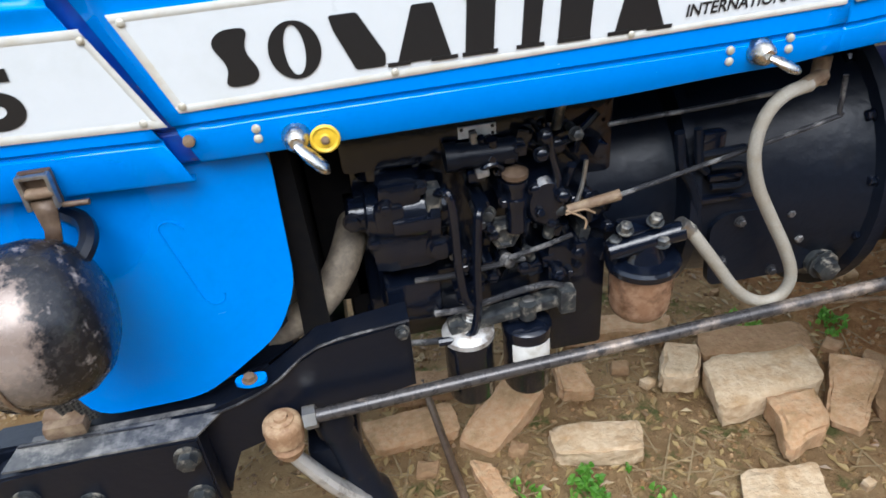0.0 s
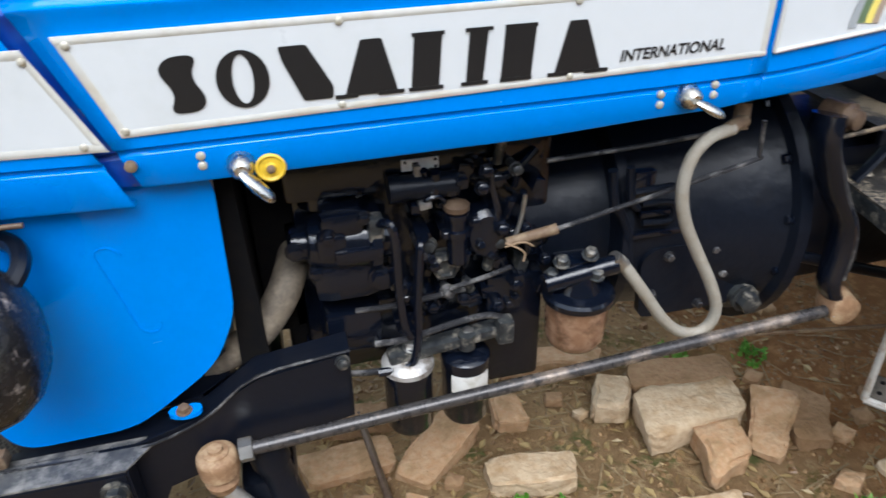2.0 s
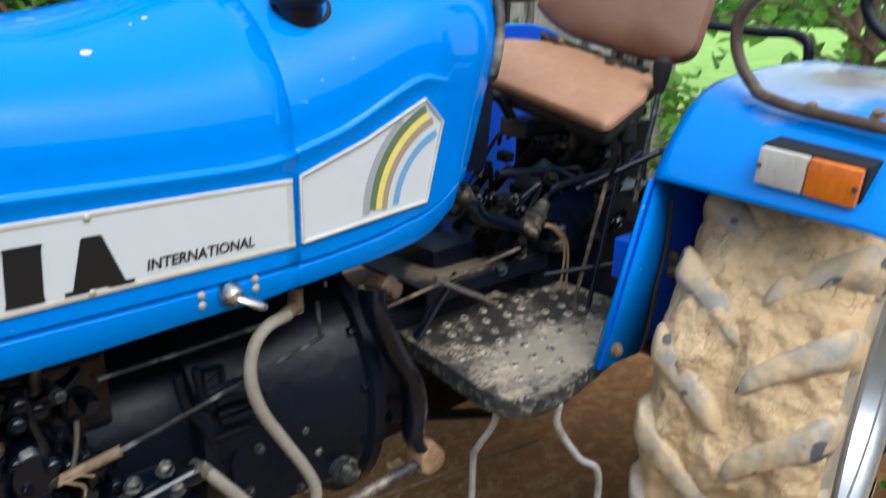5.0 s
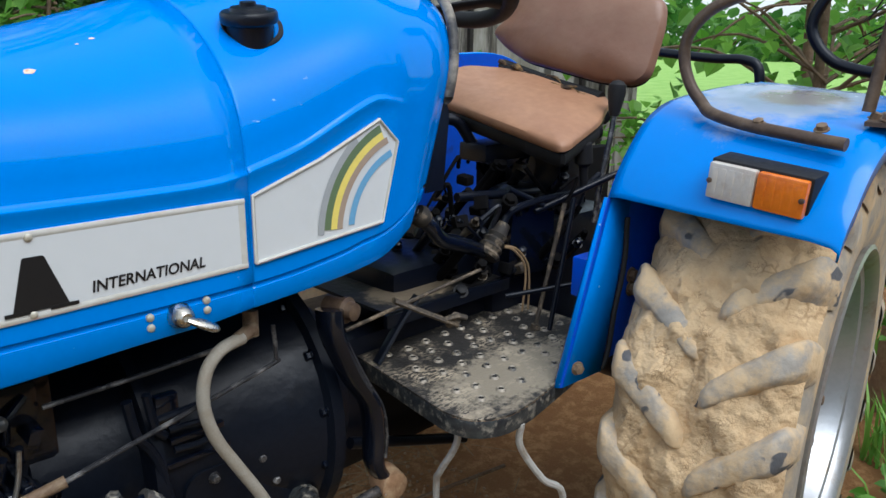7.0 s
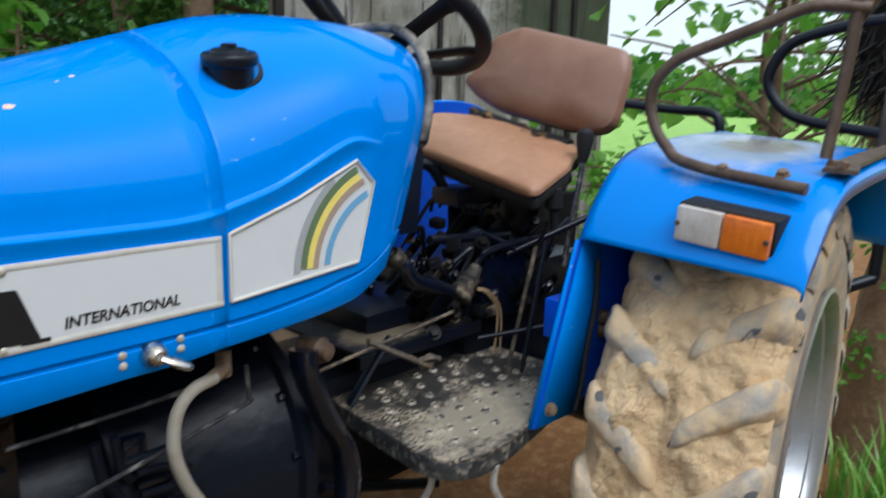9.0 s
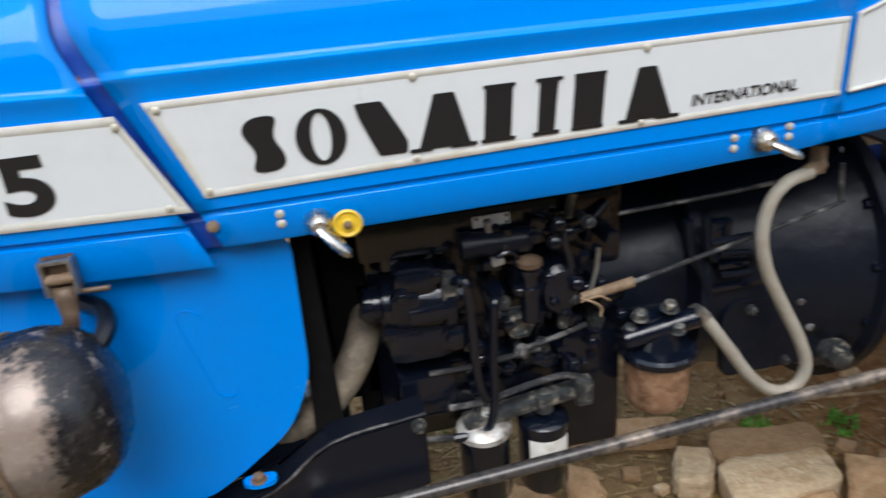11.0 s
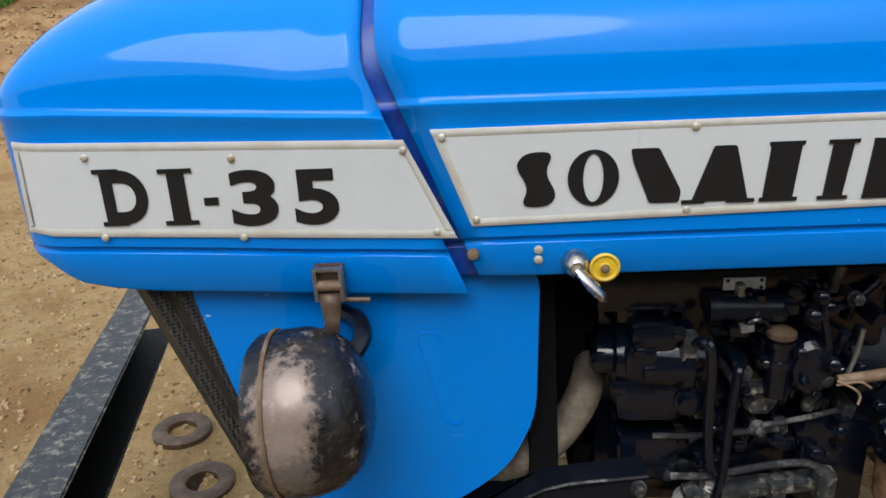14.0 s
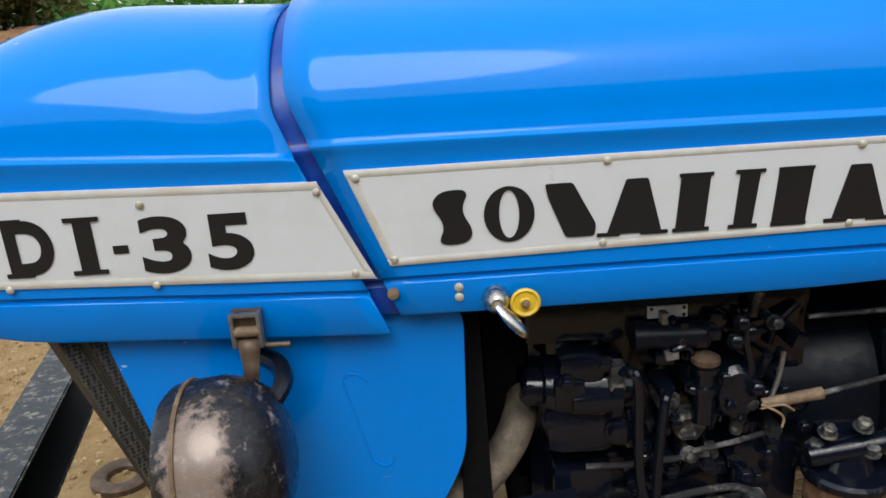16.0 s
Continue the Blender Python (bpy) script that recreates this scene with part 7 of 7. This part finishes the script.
def clod(vs, fs, x, y, k_=1.0):
    s_ = k_ * random.uniform(0.004, 0.016) * (1.6 if random.random() < 0.08 else 1)
    z = ground_z(x, y)
    b0 = len(vs)
    a = random.uniform(0, 6.3)
    for k in range(4):
        q = a + k * 1.571
        r = s_ * random.uniform(0.7, 1.3)
        vs.append((x + r * math.cos(q), y + r * math.sin(q), z - 0.002))
    for k in range(4):
        q = a + 0.4 + k * 1.571
        r = s_ * random.uniform(0.4, 0.8)
        vs.append((x + r * math.cos(q), y + r * math.sin(q), z + s_ * random.uniform(0.4, 0.9)))
    fs += [(b0 + 4, b0 + 5, b0 + 6, b0 + 7)] + [(b0 + k, b0 + (k + 1) % 4, b0 + 4 + (k + 1) % 4, b0 + 4 + k) for k in range(4)]


CLOD = leaf_material("earth_clods", (0.22, 0.13, 0.055), (0.46, 0.33, 0.17), 0.0)
scatter("earth_clods", 7000, 26, lambda: (random.uniform(-3.6, -0.3), random.uniform(-0.6, 4.2)), clod, CLOD, "loose crumbs of dry sandy earth", "earth")
CRUMB = leaf_material("brown_soil_crumbs", (0.17, 0.09, 0.035), (0.33, 0.205, 0.095), 0.0)
scatter("soil_crumbs", 5000, 27, lambda: (random.uniform(-0.3, 2.0), random.uniform(-0.5, 1.1)), lambda v, f, x, y: clod(v, f, x, y, 0.55), CRUMB, "loose brown crumbs of soil", "earth")


def tufts(centres, r):
    k = [0]

    def area():
        c = centres[random.randrange(len(centres))]
        a, d = random.uniform(0, 6.3), r * math.sqrt(random.random())
        return c[0] + d * math.cos(a), c[1] + d * math.sin(a)
    return area


scatter("weed_tufts", 420, 23, tufts([(1.45, 0.46), (0.60, 0.06), (1.42, -0.10), (1.58, -0.03), (0.30, -0.05), (0.05, 0.1), (0.75, 0.02), (1.25, 0.55), (0.45, 0.10)], 0.045),
        lambda v, f, x, y: blade(v, f, x, y, 0.012, 0.035, 1.9), GRASS, "small green weeds in the soil", "weeds")
scatter("tall_grass", 1100, 24, tufts([(2.25, -0.95), (2.6, -0.85), (2.1, -0.80), (2.9, -0.80), (3.2, -0.6), (3.6, -0.75), (3.3, -1.0), (4.2, -0.3), (2.75, -1.05), (4.0, 0.4)], 0.22),
        lambda v, f, x, y: blade(v, f, x, y, 0.10, 0.36), GRASS, "rank green grass beside the wheel", "grass")
def bank_z(a, r):
    """Height of the earth bank at a bearing in degrees and a distance."""
    k = min(1, max(0, (r - 7.6) / 4.4))
    side = min(1, max(0, (a + 62) / 12)) * min(1, max(0, (-12 - a) / 8))
    return (k * k * (3 - 2 * k) * 1.45 + 0.14 * k * noise.noise((a * 0.35, r * 1.1, 0)) + 0.07 * noise.noise((a * 1.3, r * 3.5, 4))) * side - 0.05


def on_bank(a, r):
    return Vector((math.sin(radians(a)) * r, math.cos(radians(a)) * r - 0.94, bank_z(a, r)))


bm = bmesh.new()
grid(bm, [[on_bank(-64 + 0.5 * k, 7.0 + 0.14 * q) for q in range(62)] for k in range(112)])
tagged(part("ground_bank", bm, BANK), "rough brown earth bank rising beside the yard", "bank", kind="structure")
random.seed(61)
vs, fs = [], []
for _ in range(2600):
    p = on_bank(random.uniform(-44, -20), random.uniform(7.4, 11.5))
    z0 = ground_z(p.x, p.y)
    b0 = len(vs)
    clod(vs, fs, p.x, p.y, random.choice((1.0, 1.4, 2.2, 3.2)))
    vs[b0:] = [(v[0], v[1], v[2] - z0 + p.z) for v in vs[b0:]]
me = bpy.data.meshes.new("bank_clods")
me.from_pydata(vs, [], fs)
me.materials.append(CLOD_DARK)
tagged(new("bank_clods", me), "broken clods of brown earth on the bank", "earth", kind="stuff")
vs, fs = [], []
for _ in range(12000):
    a = random.uniform(-46, -31.5)
    p = on_bank(a, random.uniform(9.7 + 0.35 * max(0, a + 37.5), 13.5))
    z0 = ground_z(p.x, p.y)
    b0 = len(vs)
    blade(vs, fs, p.x, p.y, 0.08, 0.26, 2.0)
    vs[b0:] = [(v[0], v[1], v[2] - z0 + p.z) for v in vs[b0:]]
me = bpy.data.meshes.new("bank_grass")
me.from_pydata(vs, [], fs)
me.materials.append(GRASS)
tagged(new("bank_grass", me), "green grass along the top of the bank", "grass", kind="stuff")


# ---- trees ----
def leaf_quad(vs, fs, p, s, d, n_):
    """One folded heart-shaped leaf."""
    d = d.normalized()
    w = d.cross(n_).normalized()
    up = w.cross(d)
    b0 = len(vs)
    for u, v, h in ((0, 0, 0), (0.25, 0.42, 0.12), (0.65, 0.36, 0.10), (1.0, 0.0, -0.10), (0.65, -0.36, 0.10), (0.25, -0.42, 0.12)):
        q = p + (d * u + w * v + up * h) * s
        vs.append(q[:])
    fs += [(b0, b0 + 1, b0 + 2, b0 + 3), (b0, b0 + 3, b0 + 4, b0 + 5)]


def tree(name, base, height, spread, trunk_r, limbs, leaves, size, mat, label, seed, droop=0.3, low=0.45, lean=(0, 0), centre=None):
    random.seed(seed)
    t = tagged(new(name), label, "tree")
    t.location = base
    bm = bmesh.new()
    top = Vector((lean[0], lean[1], height * 0.75))
    tube(bm, [(0, 0, -0.1), top * 0.3 + Vector((0.05, 0.03, 0)), top * 0.65 + Vector((-0.05, 0.04, 0)), top], lambda k: trunk_r * (1.25 - 0.8 * k), 12, 6)
    tips = []
    for i in range(limbs):
        k = low + (1 - low) * random.random()
        p0 = top * k
        a = random.uniform(0, 6.283)
        ln = spread * random.uniform(0.5, 1.0)
        e = p0 + Vector((math.cos(a) * ln, math.sin(a) * ln, random.uniform(-droop, 0.6) * ln))
        m1 = p0.lerp(e, 0.5) + Vector((0, 0, 0.15 * ln))
        tube(bm, [p0, m1, e], lambda q: trunk_r * 0.28 * (1 - 0.85 * q) + 0.004, 6, 4)
        tips.append((p0, m1, e))
    part("trunk", bm, BARK, t)
    vs, fs = [], []
    for i in range(leaves):
        p0, m1, e = random.choice(tips)
        k = random.uniform(0.25, 1.08)
        p = p0.lerp(m1, k * 2) if k < 0.5 else m1.lerp(e, k * 2 - 1)
        p = p + Vector([random.gauss(0, 1) for _ in range(3)]) * spread * 0.11
        d = Vector((random.gauss(0, 1), random.gauss(0, 1), random.gauss(-0.5, 0.6)))
        leaf_quad(vs, fs, p, size * random.uniform(0.6, 1.25), d, Vector((random.gauss(0, 0.4), random.gauss(0, 0.4), 1)))
    me = bpy.data.meshes.new("crown")
    me.from_pydata(vs, [], fs)
    me.materials.append(mat)
    o = new("crown", me)
    o.parent = t
    return t


tree("leafy_tree", (5.05, 0.55, 0), 3.8, 1.55, 0.035, 34, 620, 0.125, LEAF, "young tree with bright heart-shaped leaves", 31, 0.5, 0.3)
tree("leafy_tree", (6.9, 1.3, 0), 4.4, 1.8, 0.05, 30, 330, 0.15, LEAF, "young leafy tree beside the field", 32, 0.5, 0.35)
tree("roadside_tree", (2.56, 3.20, 0), 6.4, 1.7, 0.10, 26, 5000, 0.075, LEAF_DARK, "dark green tree with a bare trunk", 33, 0.15, 0.55, (0.35, 0.1))
tree("roadside_tree", (2.42, 3.65, 0), 6.0, 1.5, 0.065, 22, 4000, 0.075, LEAF_DARK, "slender tree with a pale bare trunk", 36, 0.15, 0.6)
tree("roadside_tree", (3.9, 6.6, 0), 5.0, 2.2, 0.09, 46, 15000, 0.085, LEAF_DARK, "dark green tree behind the bare trunks", 37, 0.9, 0.15)
tree("shrub", (1.72, 3.25, 0), 2.5, 0.42, 0.02, 12, 120, 0.11, LEAF, "sapling with large heart-shaped leaves", 38, 0.5, 0.5)
tree("roadside_tree", (3.40, 4.15, 0), 5.2, 1.5, 0.09, 40, 9000, 0.075, LEAF_DARK, "dark green tree behind the wall", 34, 0.8, 0.25)
tree("roadside_tree", (1.2, 5.6, 0), 4.6, 2.2, 0.12, 46, 17000, 0.075, LEAF_DARK, "dense dark green roadside tree", 35, 0.9, 0.15)

for a_, r_, h_, sd in ((-37.0, 13.0, 1.5, 51), (-34.0, 13.6, 1.2, 52), (-31.0, 12.8, 1.0, 53), (-28.5, 13.2, 1.4, 55), (-29.8, 12.6, 1.5, 56), (-26.8, 12.8, 1.5, 57), (-32.5, 13.0, 1.4, 58), (-40.5, 12.6, 1.6, 54)):
    tree("bush", on_bank(a_, r_), h_ * 1.4, 1.0, 0.03, 34, 3200, 0.10, LEAF_BUSH, "dark olive bush on top of the bank", sd, 0.3, 0.1)


def weed(x, y, h, count, seed):
    """A low weed: a few stalks with small soft leaves."""
    random.seed(seed)
    w = tagged(new("weed"), "low bright green weed growing from the soil", "weed", group="weeds on the ground")
    w.location = (x, y, ground_z(x, y))
    bm = bmesh.new()
    vs, fs = [], []
    for k in range(max(4, count // 9)):
        a, r = random.uniform(0, 6.283), random.uniform(0.25, 0.9) * h
        tip = Vector((r * math.cos(a), r * math.sin(a), h * random.uniform(0.5, 1.0)))
        tube(bm, [(0, 0, -0.005), tip * 0.5 + Vector((0, 0, h * 0.12)), tip], 0.0012, 5, 3)
        for j in range(9):
            t = 0.35 + 0.65 * j / 8
            d = Vector((random.gauss(0, 1), random.gauss(0, 1), random.gauss(0.25, 0.3)))
            leaf_quad(vs, fs, tip * t + Vector((0, 0, h * 0.1 * (1 - t))), h * random.uniform(0.20, 0.40), d, Vector((random.gauss(0, 0.3), random.gauss(0, 0.3), 1)))
    part("stalks", bm, GRASS, w)
    me = bpy.data.meshes.new("leaves")
    me.from_pydata(vs, [], fs)
    me.materials.append(LEAF)
    o = new("leaves", me)
    o.parent = w


for k, (x, y, h, c) in enumerate(((0.60, 0.095, 0.055, 70), (0.63, 0.07, 0.035, 40), (1.45, 0.47, 0.045, 45), (1.58, -0.04, 0.035, 40), (1.48, -0.13, 0.055, 60), (1.94, -0.68, 0.13, 80), (2.08, -0.76, 0.17, 110),
                                  (2.24, -0.72, 0.16, 100), (2.02, -0.86, 0.12, 80), (2.40, -0.80, 0.18, 100), (2.62, -0.66, 0.20, 110), (0.72, 0.12, 0.02, 20))):
    weed(x, y, h, c, 500 + k)

# big trunk behind the wheel, with a bundle of straw tied to it
bm = bmesh.new()
tube(bm, [(3.72, -0.48, -0.1), (3.74, -0.48, 0.6), (3.78, -0.49, 1.3), (3.80, -0.47, 2.2), (3.82, -0.46, 3.2)], lambda k: 0.21 - 0.06 * k, 16, 6)
bmesh.ops.holes_fill(bm, edges=bm.edges, sides=40)
for v in bm.verts:
    v.co += Vector((noise.noise(v.co * 5), noise.noise(v.co * 5 + Vector((9, 0, 0))), 0)) * 0.03
old_tree = tagged(new("tree_trunk"), "thick rough brown tree trunk with green shoots", "tree")
part("trunk", bm, TRUNK, old_tree)
random.seed(77)
for h_, off in ((0.25, -0.20), (0.62, -0.16), (0.90, 0.05), (0.45, 0.12)):
    vs, fs = [], []
    for _ in range(38):
        p = Vector((3.53 + random.gauss(0, 0.03), -0.48 + off + random.gauss(0, 0.05), h_ + random.gauss(0, 0.06)))
        leaf_quad(vs, fs, p, random.uniform(0.02, 0.045), Vector((random.gauss(-0.4, 0.5), random.gauss(0, 1), random.gauss(0, 0.6))), Vector((random.gauss(-0.3, 0.4), random.gauss(0, 0.4), 1)))
    me = bpy.data.meshes.new("leafy_shoot")
    me.from_pydata(vs, [], fs)
    me.materials.append(LEAF)
    o = tagged(new("leafy_shoot", me), "green leafy shoot on the bark", kind="stuff")
    o.parent = old_tree
random.seed(8)
vs, fs = [], []
for _ in range(900):
    a = random.uniform(0, 6.3)
    p = Vector((3.80 + 0.19 * math.cos(a), -0.45 + 0.21 * math.sin(a), random.uniform(1.35, 2.0)))
    q = p + Vector((random.gauss(0, 0.07), random.gauss(0, 0.07), -random.uniform(0.15, 0.4)))
    b0 = len(vs)
    vs += [p[:], (p + Vector((0.004, 0.006, 0)))[:], (q + Vector((0.004, 0.004, 0)))[:], q[:]]
    fs.append((b0, b0 + 1, b0 + 2, b0 + 3))
me = bpy.data.meshes.new("straw_bundle")
me.from_pydata(vs, [], fs)
me.materials.append(STRAW)
tagged(new("straw_bundle", me), "bundle of dry straw tied round the trunk", "straw", kind="stuff")
random.seed(9)
vs, fs = [], []
for _ in range(1600):
    a, r_ = random.uniform(0, 6.3), 0.20 * math.sqrt(random.random())
    p = Vector((3.54 + 0.6 * r_ * math.cos(a), -0.38 + r_ * math.sin(a) * 0.9, 1.66 + random.uniform(-0.16, 0.24)))
    q = p + Vector((random.gauss(0, 0.04), random.gauss(0, 0.09), random.gauss(-0.02, 0.10)))
    b0 = len(vs)
    vs += [p[:], (p + Vector((0.003, 0.012, 0.004)))[:], (q + Vector((0.003, 0.006, 0.002)))[:], q[:]]
    fs.append((b0, b0 + 1, b0 + 2, b0 + 3))
me = bpy.data.meshes.new("dark_brushwood")
me.from_pydata(vs, [], fs)
me.materials.append(BRUSH)
tagged(new("dark_brushwood", me), "dark tangle of brushwood against the trunk", "brushwood", kind="stuff")

# plastered boundary wall behind the tractor
wa, wb = Vector((3.11, 3.043, 0)), Vector((5.60, 2.12, 0))
d = (wb - wa).normalized()
s = Vector((-d.y, d.x, 0))
bm = bmesh.new()
rows = []
for off in (0.0, 0.12):
    rows.append([wa + s * off, wa + s * off + Vector((0, 0, 2.7)), wb + s * off + Vector((0, 0, 2.7)), wb + s * off])
vs_ = grid(bm, rows, closed=True)
bm.faces.new(vs_[0]), bm.faces.new(vs_[1])
wall = tagged(part("wall", bm, PLASTER, flat=True), "stained grey plastered boundary wall", "wall", kind="structure")
for k, w_ in ((0.012, 0.065), (0.44, 0.035), (0.80, 0.05), (0.87, 0.05)):
    p = wa.lerp(wb, k) - s * 0.012
    bm = bmesh.new()
    box(bm, p + Vector((0, 0, 1.4)), (w_, 0.03, 2.4), 0.006)
    part("wooden_post", bm, BRUSH, wall, "dark weathered post on the wall")

tree("shrub", (3.75, 0.80, 0), 1.35, 0.5, 0.02, 22, 700, 0.06, LEAF, "bright green shrub behind the seat", 41, 0.4, 0.3)

# plain high wall added unseen behind the camera, dark to cut fill and reflections
bm = bmesh.new()
box(bm, (0.5, -6.0, 1.95), (22.0, 0.25, 3.9), 0.01)
tagged(part("wall_south", bm, DARK_WALL), "unseen dark wall added behind the camera to close the yard", "wall", kind="structure")

# wooded bank beyond the wall, haze painted into its pale leaf colour
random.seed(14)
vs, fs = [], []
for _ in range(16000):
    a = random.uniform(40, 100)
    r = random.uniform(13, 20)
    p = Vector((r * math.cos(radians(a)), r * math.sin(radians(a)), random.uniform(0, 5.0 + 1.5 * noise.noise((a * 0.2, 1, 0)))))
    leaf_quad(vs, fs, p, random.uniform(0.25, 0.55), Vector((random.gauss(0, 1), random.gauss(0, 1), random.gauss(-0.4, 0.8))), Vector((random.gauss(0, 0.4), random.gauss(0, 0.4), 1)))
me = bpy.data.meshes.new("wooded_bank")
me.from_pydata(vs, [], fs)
me.materials.append(LEAF_HAZE_TINT)
tagged(new("wooded_bank", me), "grey-green thicket beyond the wall, haze in its leaf colour", "trees", kind="stuff")

# far line of trees across the field
random.seed(12)
vs, fs = [], []
for _ in range(17000):
    a = random.uniform(-30, 165)
    r = random.uniform(85, 110)
    h = 5.0 + 3.0 * noise.noise((a * 0.12, 0, 0)) + 1.5 * noise.noise((a * 0.5, 3, 0))
    p = Vector((r * math.cos(radians(a)), r * math.sin(radians(a)), random.uniform(0, max(1.5, h))))
    leaf_quad(vs, fs, p, random.uniform(0.8, 1.8), Vector((random.gauss(0, 1), random.gauss(0, 1), random.gauss(0, 1))), Vector((0.3, 0.2, 1)))
me = bpy.data.meshes.new("far_trees")
me.from_pydata(vs, [], fs)
me.materials.append(LEAF_DARK)
tagged(new("far_trees", me), "hazy line of trees beyond the field", "trees", kind="stuff")
